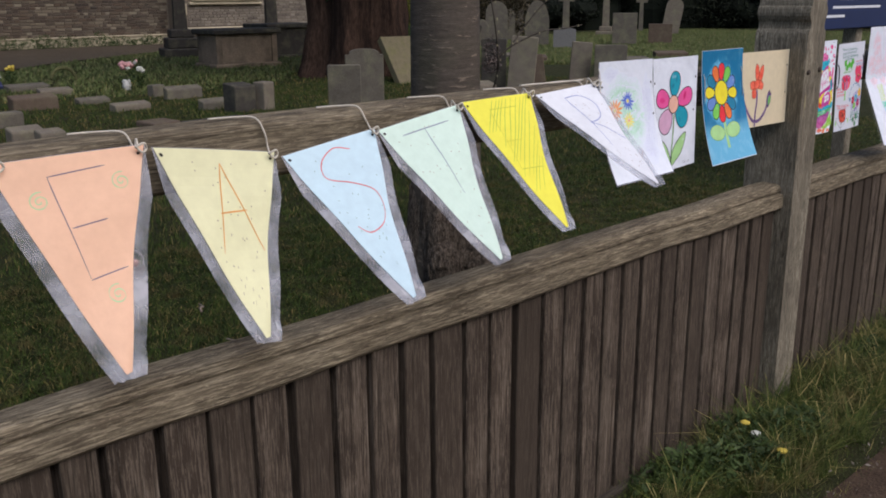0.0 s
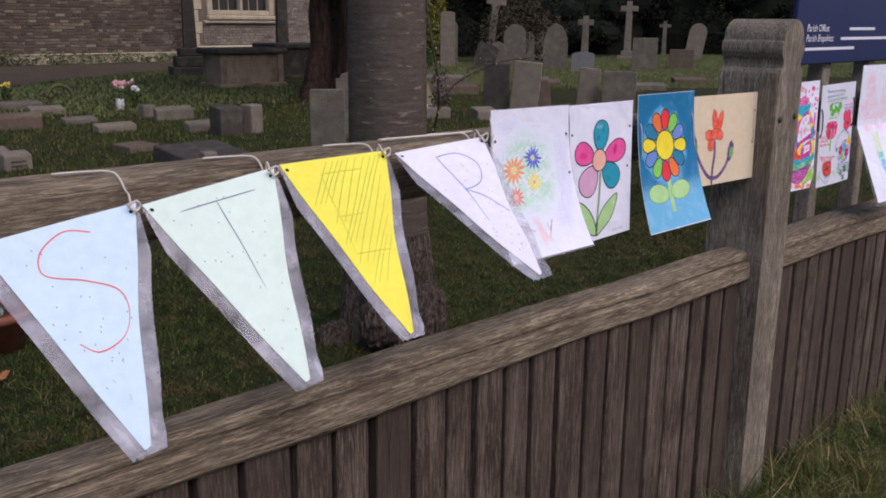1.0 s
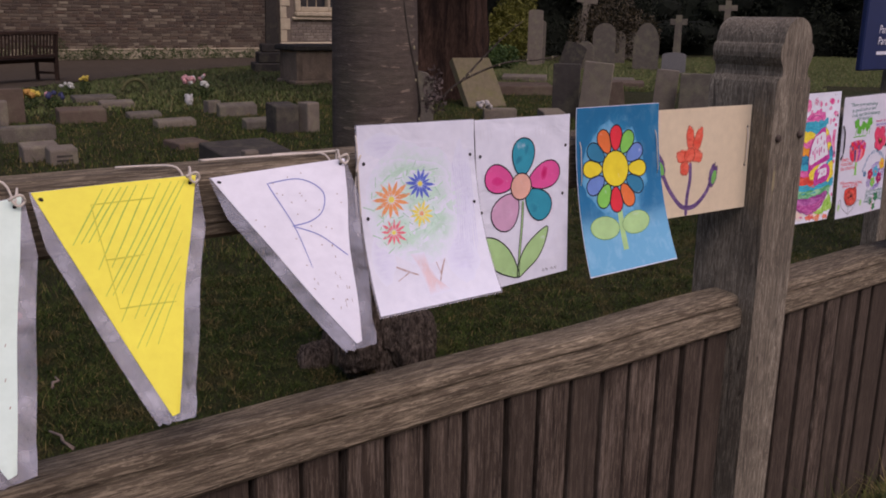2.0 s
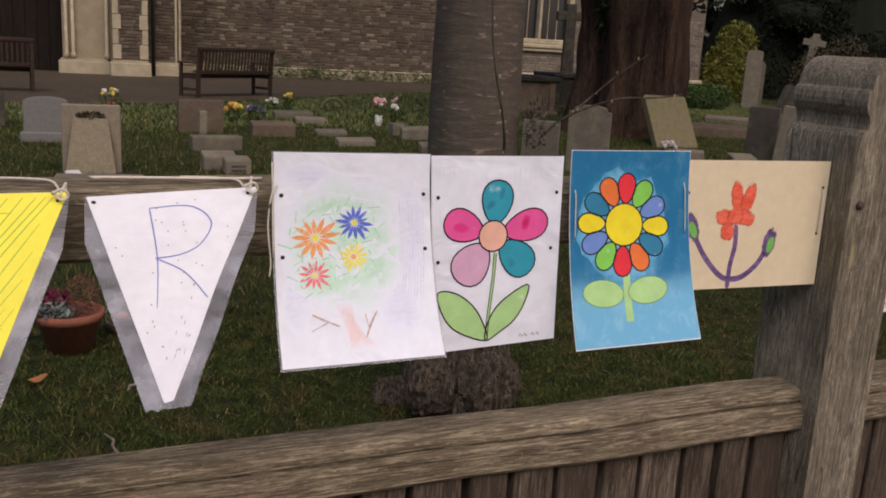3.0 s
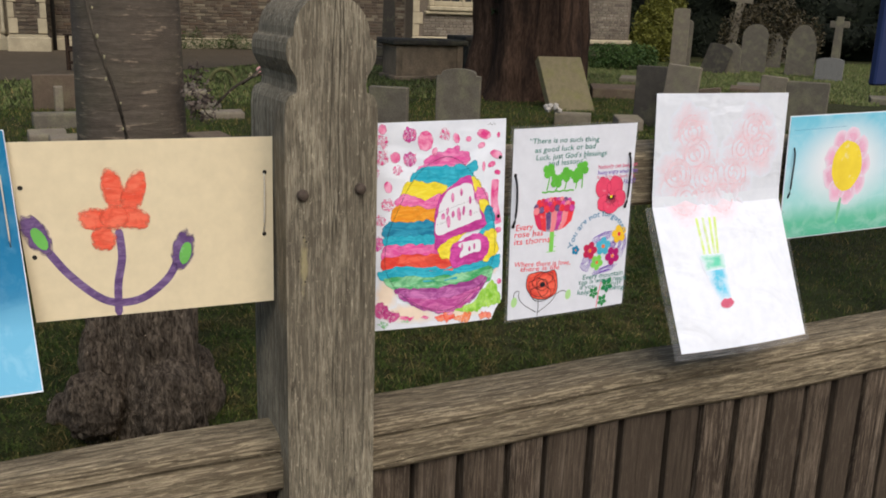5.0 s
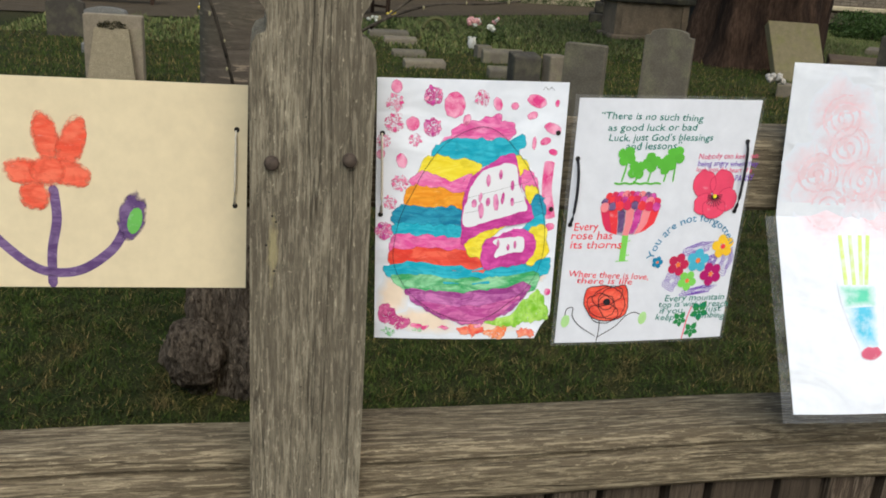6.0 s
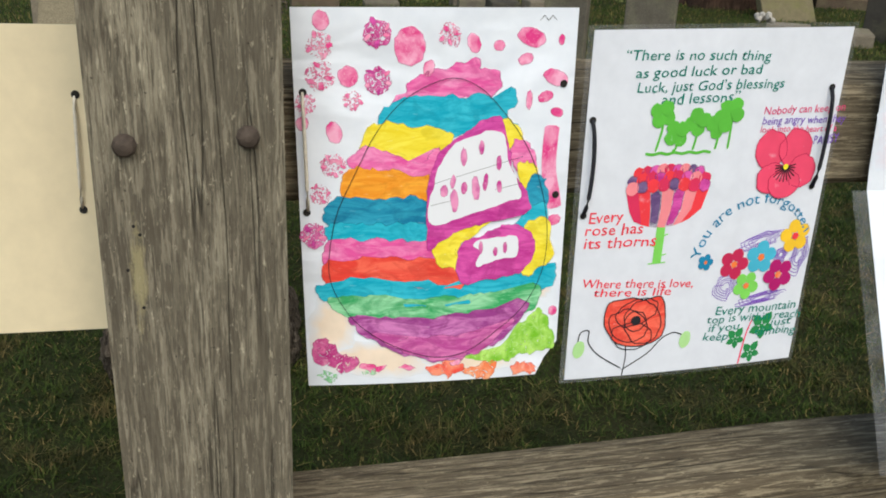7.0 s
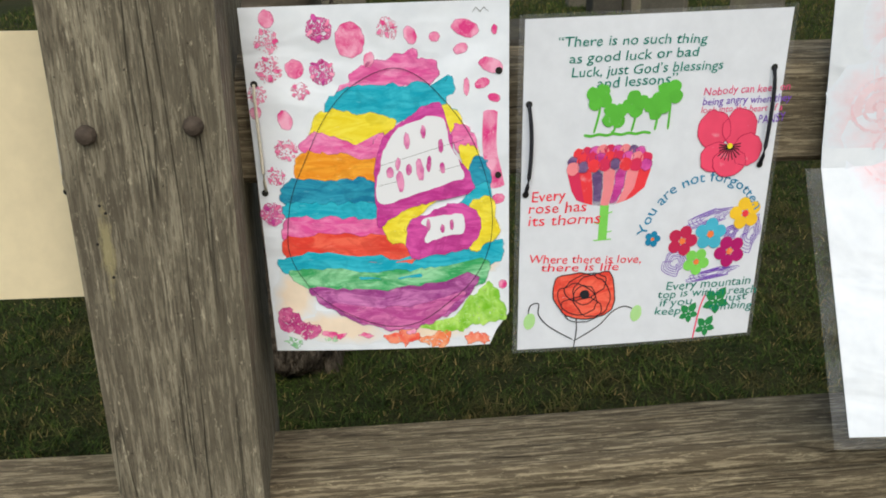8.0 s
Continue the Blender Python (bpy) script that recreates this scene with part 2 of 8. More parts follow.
TEAK = wood("bench wood", (0.03, 0.018, 0.012), (0.07, 0.042, 0.028), (0.12, 0.08, 0.055), "x")
IRON = plain("rusted iron", (0.085, 0.064, 0.05), 0.75, 0.3, 0.5, 120)
PAPER = plain("white paper", (0.79, 0.825, 0.91), 0.6, 0, 0.02, 8, 0.3)
bump(PAPER.node_tree, PAPER.node_tree.nodes["Principled BSDF"], noise_tex(PAPER.node_tree, coords(PAPER.node_tree, (9, 9, 14), wander=8.0), 1.0, 3, 0.45, 0.6), 0.35, 0.025)
STRING = plain("cotton string", (0.62, 0.56, 0.46), 0.9, 0, 0.2, 300)
WOOL = plain("black wool", (0.02, 0.02, 0.025), 0.95, 0, 0.3, 300)
HOLE = plain("punched hole", (0.02, 0.018, 0.016), 0.9, 0, 0.2, 100)


def laminate():
    """Clear plastic pouch; sky reflection put into its grey where no paper lies inside."""
    m, nt, b = base("laminate", 0.22, 0, 0.5)
    n = noise_tex(nt, coords(nt, (18, 18, 18), wander=5.0), 1.0, 3)
    nt.links.new(mix_rgb(nt, n, (0.30, 0.30, 0.33), (0.62, 0.62, 0.66)), b.inputs["Base Color"])
    nt.links.new(ramp(nt, n, [(0.34, 0.14), (0.66, 0.52)]), b.inputs["Alpha"])
    return m


PLASTIC = laminate()


def clear_pouch():
    m, nt, b = base("clear pouch", 0.15, 0, 0.5)
    n = noise_tex(nt, coords(nt, (30, 30, 30), wander=5.0), 1.0, 3)
    nt.links.new(mix_rgb(nt, n, (0.5, 0.5, 0.52), (0.7, 0.7, 0.72)), b.inputs["Base Color"])
    nt.links.new(ramp(nt, n, [(0.3, 0.02), (0.8, 0.10)]), b.inputs["Alpha"])
    return m


CLEAR = clear_pouch()


# ---- mesh helpers ----
def thing(name, place=(0, 0, 0), label="", category="", group="", kind="", rz=0.0):
    ob = new(name)
    ob.empty_display_size = 0.1
    ob.matrix_world = pose(*place, 0, 0, rz)
    return tagged(ob, label, category, group, kind)


def finish(name, bm, mat, parent=None, label="", smooth=False):
    bmesh.ops.recalc_face_normals(bm, faces=bm.faces[:])
    me = bpy.data.meshes.new(name)
    bm.to_mesh(me)
    bm.free()
    me.materials.append(mat)
    if smooth:
        me.polygons.foreach_set("use_smooth", [True] * len(me.polygons))
    ob = new(name, me)
    if parent:
        ob.parent = parent
    return tagged(ob, label)


def part(name, bm, mat, parent, label="", smooth=False):
    """Links a bmesh as one mesh object under a thing or a part."""
    return finish(name, bm, mat, parent, label, smooth)


def block(x0, x1, y0, y1, z0, z1, bev=0.0, bm=None, seg=1):
    out = bm or bmesh.new()
    r = bmesh.ops.create_cube(out, size=1.0, matrix=Matrix.Translation(((x0 + x1) / 2, (y0 + y1) / 2, (z0 + z1) / 2)) @ Matrix.Diagonal((x1 - x0, y1 - y0, z1 - z0, 1)))
    if bev:
        edges = list({e for v in r["verts"] for e in v.link_edges})
        bmesh.ops.bevel(out, geom=edges, offset=bev, segments=seg, affect="EDGES", profile=0.6)
    return out


def prism(profile, to3, a, b, steps=1, bm=None, wobble=0.0):
    """A closed profile drawn along one axis from a to b; to3(p, q, s) places a profile point at s."""
    out = bm or bmesh.new()
    rings = []
    for i in range(steps + 1):
        s = a + (b - a) * i / steps
        ring = []
        for p, q in profile:
            d = wobble * noise.noise(Vector((s * 3, p * 9, q * 9))) if wobble else 0
            ring.append(out.verts.new(to3(p + d, q + d, s)))
        rings.append(ring)
    n = len(profile)
    for r0, r1 in zip(rings, rings[1:]):
        for k in range(n):
            out.faces.new((r0[k], r0[(k + 1) % n], r1[(k + 1) % n], r1[k]))
    out.faces.new(rings[0])
    out.faces.new(rings[-1])
    return out


def tube(points, radius, sides=6, bm=None, taper=None):
    """A round tube along points; taper gives the end radius."""
    out = bm or bmesh.new()
    pts = [Vector(p) for p in points]
    rings = []
    for i, p in enumerate(pts):
        d = (pts[min(i + 1, len(pts) - 1)] - pts[max(i - 1, 0)]).normalized()
        a = d.orthogonal().normalized()
        if rings and abs(d.z) < 0.99:
            a = d.cross(Vector((0, 0, 1))).normalized()
        c = d.cross(a)
        r = radius if taper is None else radius + (taper - radius) * i / max(1, len(pts) - 1)
        rings.append([out.verts.new(p + r * (math.cos(t) * a + math.sin(t) * c)) for t in (2 * math.pi * k / sides for k in range(sides))])
    for r0, r1 in zip(rings, rings[1:]):
        for k in range(sides):
            out.faces.new((r0[k], r0[(k + 1) % sides], r1[(k + 1) % sides], r1[k]))
    out.faces.new(rings[0])
    out.faces.new(rings[-1])
    return out


def lathe(profile, sides=16, bm=None, at=(0, 0, 0)):
    """A turned form from (radius, z) pairs."""
    out = bm or bmesh.new()
    rings = [[out.verts.new((at[0] + r * math.cos(2 * math.pi * k / sides), at[1] + r * math.sin(2 * math.pi * k / sides), at[2] + z)) for k in range(sides)] for r, z in profile]
    for r0, r1 in zip(rings, rings[1:]):
        for k in range(sides):
            out.faces.new((r0[k], r0[(k + 1) % sides], r1[(k + 1) % sides], r1[k]))
    out.faces.new(rings[0])
    out.faces.new(rings[-1])
    return out


def quads_mesh(name, verts, per, mat, label="", category="", kind=""):
    """One mesh of many small separate faces: verts (n * per, 3)."""
    n = len(verts) // per
    me = bpy.data.meshes.new(name)
    me.vertices.add(n * per)
    me.vertices.foreach_set("co", np.asarray(verts, dtype=np.float32).ravel())
    me.loops.add(n * per)
    me.loops.foreach_set("vertex_index", np.arange(n * per, dtype=np.int32))
    me.polygons.add(n)
    me.polygons.foreach_set("loop_start", np.arange(0, n * per, per, dtype=np.int32))
    me.update(calc_edges=True)
    me.materials.append(mat)
    return tagged(new(name, me), label, category, "", kind)


def leaf_cloud(rng, blobs, count, size, flat=0.6):
    """Corners of count leaves spread in the shells of ellipsoids (centre, radii)."""
    out = []
    weights = np.array([r[0] * r[1] * r[2] for _, r in blobs]) ** 0.7
    share = np.maximum(1, (count * weights / weights.sum()).astype(int))
    for (c, r), n in zip(blobs, share):
        d = rng.normal(size=(n, 3))
        d /= np.linalg.norm(d, axis=1)[:, None]
        rad = rng.uniform(0.45, 1.08, n) ** 0.6
        p = np.array(c) + d * rad[:, None] * np.array(r)
        a = rng.normal(size=(n, 3))
        a /= np.linalg.norm(a, axis=1)[:, None]
        b = np.cross(a, rng.normal(size=(n, 3)))
        b /= np.linalg.norm(b, axis=1)[:, None]
        s = size * rng.uniform(0.6, 1.5, n)[:, None]
        out.append(np.stack([p - a * s, p + b * s * flat * 0.5, p + a * s, p - b * s * flat * 0.5], 1).reshape(-1, 3))
    return np.concatenate(out)


def land(x, y):
    """Height of the ground: the verge, a small rise behind the fence, then level, falling a little to the east."""
    if y < 1.3:
        return 0.0
    k = min(1.0, max(0.0, (y - 1.35) / 5.65))
    f = min(1.0, max(0.0, (x - 10.5) / 6.0))
    return 0.05 + 0.15 * k ** 0.7 - 0.21 * k * f * f * (3 - 2 * f)


def land_np(x, y):
    k, f = np.clip((y - 1.35) / 5.65, 0, 1), np.clip((x - 10.5) / 6.0, 0, 1)
    return np.where(y < 1.3, 0.0, 0.05 + 0.15 * k ** 0.7 - 0.21 * k * f * f * (3 - 2 * f))


# ---- ground ----
def soil(name, a, b2, c2, scale=3.0):
    m, nt, b = base(name, 0.95, 0, 0.1)
    v = coords(nt)
    n1, n2, n3 = noise_tex(nt, v, scale, 6), noise_tex(nt, v, scale * 14, 4), noise_tex(nt, v, 0.5, 4)
    c = mix_rgb(nt, ramp(nt, n1, [(0.35, 0.0), (0.65, 1.0)]), a, b2)
    c = mix_rgb(nt, ramp(nt, n3, [(0.4, 0.0), (0.7, 0.6)]), c, c2)
    c = mix_rgb(nt, ramp(nt, n2, [(0.35, 0.6), (0.6, 0.0)]), c, [x * 0.45 for x in a])
    nt.links.new(c, b.inputs["Base Color"])
    bump(nt, b, mix_rgb(nt, 0.6, n1, n2), 0.8, 0.03)
    return m


TURF = soil("turf", (0.028, 0.038, 0.013), (0.048, 0.052, 0.020), (0.078, 0.056, 0.031), 9.0)
DIRT = soil("trodden earth", (0.085, 0.056, 0.037), (0.135, 0.092, 0.062), (0.062, 0.043, 0.029), 9.0)
TARMAC = soil("worn path", (0.088, 0.069, 0.047), (0.125, 0.100, 0.070), (0.074, 0.060, 0.042), 5.0)

bm = bmesh.new()
xs = [-900, -300, -100, -40, -15] + [-8 + 0.5 * k for k in range(80)] + [34, 45, 70, 120, 320, 900]
ys = [-900, -300, -100, -40, -15, -6, -3, -1.5, -0.5, 0.2, 0.8, 1.1, 1.28, 1.31] + [1.35 + 0.4 * k for k in range(30)] + [14, 16, 19, 23, 28, 35, 50, 90, 200, 400, 900]
grid = [[bm.verts.new((x, y, land(x, y) + (0.012 * noise.noise(Vector((x * 1.3, y * 1.3, 0))) if y > 1.5 else 0))) for x in xs] for y in ys]
for r0, r1 in zip(grid, grid[1:]):
    for k in range(len(xs) - 1):
        bm.faces.new((r0[k], r0[k + 1], r1[k + 1], r1[k]))
ground = finish("ground", bm, TURF, smooth=True)
tagged(ground, "mossy green churchyard turf and roadside verge", "ground", kind="structure")

# the path by the church, with a ragged near edge
bm = bmesh.new()
edge = [(-14, 12.0), (-2, 12.4), (2, 13.0), (3.4, 13.6), (5, 15.2), (7, 16.9), (9, 18.2), (11, 19.3), (12.2, 20.4)]
near = []
for (xa, ya), (xb, yb) in zip(edge, edge[1:]):
    for k in range(8):
        s = k / 8
        x, y = xa + (xb - xa) * s, ya + (yb - ya) * s
        near.append((x, y + 0.12 * noise.noise(Vector((x * 2, 3, 0)))))
near.append(edge[-1])
lo = [bm.verts.new((x, y, 0.215)) for x, y in near]
hi = [bm.verts.new((x, 21.75 + 0.05 * noise.noise(Vector((x * 2, 9, 0))), 0.22)) for x, y in near]
for k in range(len(near) - 1):
    bm.faces.new((lo[k], lo[k + 1], hi[k + 1], hi[k]))
tagged(finish("path", bm, TARMAC), "brown worn tarmac path along the church", "path", kind="structure")

# trodden earth of the footway in front of the verge
bm = bmesh.new()
lo, hi = [], []
for k in range(61):
    x = -6 + 0.3 * k
    lo.append(bm.verts.new((x, -1.6, 0.006)))
    hi.append(bm.verts.new((x, 0.80 + 0.07 * noise.noise(Vector((x * 1.7, 1, 0))), 0.006)))
for k in range(60):
    bm.faces.new((lo[k], lo[k + 1], hi[k + 1], hi[k]))
tagged(finish("pavement", bm, DIRT), "brown trodden earth footway beside the verge", "footway", kind="structure")

# ---- fence ----
fence = thing("fence", (0, 1.2, 0), "weathered grey-brown oak fence with close boards and two rails", "fence")
POSTS = (-0.05, 2.649, 5.35)
PW = 0.0585


def post_profile():
    """Outline of a post's front: shoulders, waist, roll and rounded head."""
    half = [(1.0, -0.05), (1.0, 1.142), (0.97, 1.157), (0.90, 1.165), (0.75, 1.169), (0.73, 1.178), (0.76, 1.188), (0.85, 1.196), (0.93, 1.206), (0.955, 1.215), (0.94, 1.225), (0.90, 1.231), (0.81, 1.2335), (0.80, 1.236)]
    for k in range(1, 10):
        a = math.pi / 2 * k / 10
        half.append((0.80 * math.cos(a), 1.236 + 0.047 * math.sin(a)))
    out = [(-PW * p, z) for p, z in half] + [(0.0, 1.2835)] + [(PW * p, z) for p, z in reversed(half)]
    return out


for px in POSTS:
    pm = bmesh.new()
    prism(post_profile(), lambda p, q, s: (px + p, s - 1.2, q), 1.155, 1.315, 1, pm)
    bmesh.ops.bevel(pm, geom=[e for e in pm.edges if len(e.link_faces) == 2 and e.calc_face_angle(0) > 1.2 and abs(e.verts[0].co.y - e.verts[1].co.y) < 0.01], offset=0.004, segments=2, affect="EDGES")
    post = part("post", pm, OAK_Z, fence, "square oak post with a carved round head")
    for bx in (-0.038, 0.036):
        b2 = lathe([(0.0, 0.0), (0.0074, 0.0), (0.0074, 0.003), (0.0056, 0.006), (0.002, 0.0072)], 10)
        bmesh.ops.transform(b2, matrix=pose(px + bx, 1.155 - 1.2 - 0.0002, 1.047 + (0.004 if bx > 0 else 0), 90), verts=b2.verts[:])
        part("bolt", b2, IRON, post, "rusty iron bolt head")

for x, z in ((2.612, 0.9943), (2.6155, 0.9884), (2.6063, 0.9645), (2.614, 0.9376)):
    nm = lathe([(0.0, 0.0), (0.0011, 0.0), (0.0011, 0.0006), (0.0, 0.0006)], 8)
    bmesh.ops.transform(nm, matrix=pose(x, 1.155 - 1.2, z, 90), verts=nm.verts[:])
    part("nail_hole", nm, HOLE, fence, "small dark nail hole")

LOW = [(1.285, 0.632), (1.285, 0.708), (1.278, 0.715), (1.215, 0.714), (1.200, 0.711), (1.194, 0.704), (1.192, 0.694), (1.199, 0.690), (1.198, 0.687), (1.187, 0.686), (1.183, 0.678), (1.182, 0.645), (1.188, 0.638), (1.20, 0.632)]
HIGH = [(1.290, 0.984), (1.290, 1.068), (1.282, 1.078), (1.262, 1.082), (1.236, 1.077), (1.224, 1.070), (1.220, 1.062), (1.220, 0.990), (1.226, 0.984)]
for a, b in zip((-2.7,) + POSTS, POSTS + (8.0,)):
    for nm, prof in (("lower_rail", LOW), ("upper_rail", HIGH)):
        back = 0.024 if nm == "lower_rail" and b < 3 else 0.0
        rm = prism([(p - back if p > 1.25 else p, q) for p, q in prof], lambda p, q, s: (s, p - 1.2, q), a + PW - 0.002, b - PW + 0.002, 60, wobble=0.004)
        part(nm, rm, OAK_X, fence, "moulded oak rail, silvered and split" if nm == "lower_rail" else "plain oak top rail", smooth=False)

rng = random.Random(4)
KNOWN = [0.477, 0.566, 0.648, 0.731, 0.810, 0.899, 0.982, 1.062, 1.142, 1.232, 1.309, 1.390, 1.477, 1.558, 1.633, 1.711, 1.789, 1.867, 1.959, 2.032, 2.790, 2.870, 2.949, 3.017, 3.106, 3.162, 3.259, 3.330, 3.410, 3.488, 3.574, 3.647, 3.726, 3.805, 3.878]


def fence_board(x0, x1, front, thick, top, lean):
    """An upright board with eased arrises, a slightly hollow face and an uneven top."""
    e, m = 0.0022, (x0 + x1) / 2
    hollow = rng.uniform(0.0, 0.0022)
    prof = [(x0, front + thick), (x0, front + e), (x0 + e, front), (m, front + hollow), (x1 - e, front + rng.uniform(0.0, 0.003)), (x1, front + e + 0.001), (x1, front + thick)]
    bow = rng.uniform(-0.002, 0.002)
    return prism(prof, lambda p, q, z: (p + lean * z + bow * math.sin(z * 5), q - 1.2, z), 0.018, top, 4)


for a, b in zip((-2.7,) + POSTS, POSTS + (8.0,)):
    edges = [a + PW + 0.006]
    while edges[-1] < b - PW - 0.06:
        ahead = [k for k in KNOWN if edges[-1] + 0.04 < k < edges[-1] + 0.12]
        edges.append(ahead[0] if ahead else edges[-1] + rng.uniform(0.070, 0.090))
    for x, x2 in zip(edges, edges[1:] + [b - PW]):
        w = min(x2, b - PW) - x
        if w < 0.03:
            continue
        front = 1.193 + rng.uniform(0.0, 0.004)
        dm = fence_board(x, x + w - rng.uniform(0.008, 0.015), front, 0.024, 0.640, rng.uniform(-0.003, 0.003))
        part("board", dm, OAK_BOARD, fence)
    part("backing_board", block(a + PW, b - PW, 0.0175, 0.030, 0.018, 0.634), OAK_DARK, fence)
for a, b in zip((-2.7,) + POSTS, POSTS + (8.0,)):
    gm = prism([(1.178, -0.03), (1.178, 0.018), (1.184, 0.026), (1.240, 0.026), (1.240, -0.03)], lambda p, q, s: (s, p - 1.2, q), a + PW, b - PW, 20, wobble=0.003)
    part("gravel_board", gm, OAK_SHADED, fence, "gravel board in darkened oak")


# ---- paper sheets: a bent surface on which drawings are laid ----
class Sheet:
    """A sheet hung by its top edge. corners: top left, top right, bottom left, bottom right; curl: how late it bends out; sag: bow of its middle."""

    def __init__(self, tl, tr, bl, br, curl=1.0, sag=0.0, belly=0.0, kink=None):
        self.c = [Vector(p) for p in (tl, tr, bl, br)]
        self.curl, self.sag, self.belly, self.kink = curl, sag, belly, kink
        self.wide = (self.c[1] - self.c[0]).length
        self.tall = (self.c[2] - self.c[0]).length

    def at(self, u, v):
        tl, tr, bl, br = self.c
        p = (tl * (1 - u) + tr * u) * (1 - v) + (bl * (1 - u) + br * u) * v
        top, bot = tl.y * (1 - u) + tr.y * u, bl.y * (1 - u) + br.y * u
        if self.kink:
            k, ky = self.kink
            p.y = top + (ky) * v / k if v < k else top + ky + (bot - top - ky) * (v - k) / (1 - k)
        else:
            p.y = top + (bot - top) * max(v, 0) ** self.curl
        p.y -= self.sag * 4 * u * (1 - u) * v + self.belly * math.sin(math.pi * min(1, max(0, v)))
        return p

    def on(self, u, v, lift=0.0):
        p = self.at(u, v)
        n = (self.at(u + 0.01, v) - self.at(u - 0.01, v)).cross(self.at(u, v + 0.01) - self.at(u, v - 0.01)).normalized()
        if n.y > 0:
            n = -n
        return p + n * lift


def put_uv(bm, sheet_of, rims=None):
    """Stores each corner's place on the sheet, and how near it lies to the edge of its patch of paint."""
    lay = bm.loops.layers.uv.new("sheet")
    rim = bm.loops.layers.uv.new("rim") if rims else None
    for f in bm.faces:
        for l in f.loops:
            l[lay].uv = sheet_of[l.vert]
            if rim:
                l[rim].uv = (rims[l.vert], 0)


def leaf_of_paper(sheet, mat, parent, name="paper", thick=0.0006, nu=10, nv=20, outline=None, lift=0.0, label=""):
    """The sheet itself, front and back with a rim; outline(u, v) may move its edge."""
    bm = bmesh.new()
    place, rows2 = {}, []
    for side in (lift + thick, lift):
        rows = []
        for j in range(nv + 1):
            row = []
            for i in range(nu + 1):
                u, v = i / nu, j / nv
                a, b = outline(u, v) if outline else (u, v)
                w = bm.verts.new(sheet.on(a, b, side))
                place[w] = (a, b)
                row.append(w)
            rows.append(row)
        rows2.append(rows)
    for rows in rows2:
        for r0, r1 in zip(rows, rows[1:]):
            for k in range(nu):
                bm.faces.new((r0[k], r0[k + 1], r1[k + 1], r1[k]))
    f, b = rows2
    for k in range(nu):
        bm.faces.new((f[0][k], f[0][k + 1], b[0][k + 1], b[0][k]))
        bm.faces.new((f[nv][k], f[nv][k + 1], b[nv][k + 1], b[nv][k]))
    for k in range(nv):
        bm.faces.new((f[k][0], f[k + 1][0], b[k + 1][0], b[k][0]))
        bm.faces.new((f[k][nu], f[k + 1][nu], b[k + 1][nu], b[k][nu]))
    put_uv(bm, place)
    return part(name, bm, mat, parent, label)


def patch(sheet, name, outline, mat, parent, level=1, rings=3, label="", centre=None, edge=None):
    """A filled shape on a sheet, its outline a loop of (u, v) round a middle point; edge: metres over which its paint thins out."""
    bm = bmesh.new()
    place = {}
    cu = centre[0] if centre else sum(p[0] for p in outline) / len(outline)
    cv = centre[1] if centre else sum(p[1] for p in outline) / len(outline)
    lift = 0.0008 + 0.00016 * level

    rims = {}

    def vert(u, v, r):
        w = bm.verts.new(sheet.on(u, v, lift))
        place[w] = (u, v)
        rims[w] = r
        return w

    mid = vert(cu, cv, 0.0)
    shares = [k / rings for k in range(1, rings + 1)] if edge is None else [0.4, 0.7, 0.85, 0.94, 1.0]

    def rim_of(u, v, k):
        reach = math.hypot((u - cu) * sheet.wide, (v - cv) * sheet.tall)
        return k if edge is None else max(0.0, 1 - (1 - k) * reach / edge)

    loops = [[vert(cu + (u - cu) * k, cv + (v - cv) * k, rim_of(u, v, k)) for u, v in outline] for k in shares]
    n = len(outline)
    for k in range(n):
        bm.faces.new((mid, loops[0][k], loops[0][(k + 1) % n]))
        for r0, r1 in zip(loops, loops[1:]):
            bm.faces.new((r0[k], r1[k], r1[(k + 1) % n], r0[(k + 1) % n]))
    put_uv(bm, place, rims)
    return part(name, bm, mat, parent, label)


def oval(cu, cv, ru, rv, turn=0.0, n=18, wob=0.0, aspect=1.414, seed=0, power=1.0):
    """An ellipse in (u, v); radii in sheet widths, aspect is height over width; wob roughens it."""
    out = []
    for k in range(n):
        a = 2 * math.pi * k / n
        r = 1 + wob * (noise.noise(Vector((math.cos(a) * 2 + seed * 7.1, math.sin(a) * 2, seed))) + 0.45 * noise.noise(Vector((math.cos(a) * 6 + seed * 3.1, math.sin(a) * 6, seed + 4))))
        x, y = ru * r * math.cos(a), rv * r * math.copysign(abs(math.sin(a)) ** power, math.sin(a))
        out.append((cu + x * math.cos(turn) - y * math.sin(turn), cv + (x * math.sin(turn) + y * math.cos(turn)) / aspect))
    return out


def ragged(pts, rough=0.008, seed=0, n=7):
    """A closed loop through pts with an uneven, brushed edge."""
    return [(u + rough * (noise.noise(Vector((u * 26, v * 26, seed))) + 0.6 * noise.noise(Vector((u * 70, v * 70, seed + 3)))),
             v + 0.75 * rough * (noise.noise(Vector((u * 26, v * 26, seed + 9))) + 0.6 * noise.noise(Vector((u * 70, v * 70, seed + 5))))) for u, v in smooth_line(pts, n, True)]


def swell(pts, by):
    """A loop grown by a fixed amount away from its middle."""
    cu, cv = sum(p[0] for p in pts) / len(pts), sum(p[1] for p in pts) / len(pts)
    return [(u + math.copysign(min(by, abs(u - cu)), u - cu), v + math.copysign(min(by, abs(v - cv)), v - cv)) for u, v in pts]


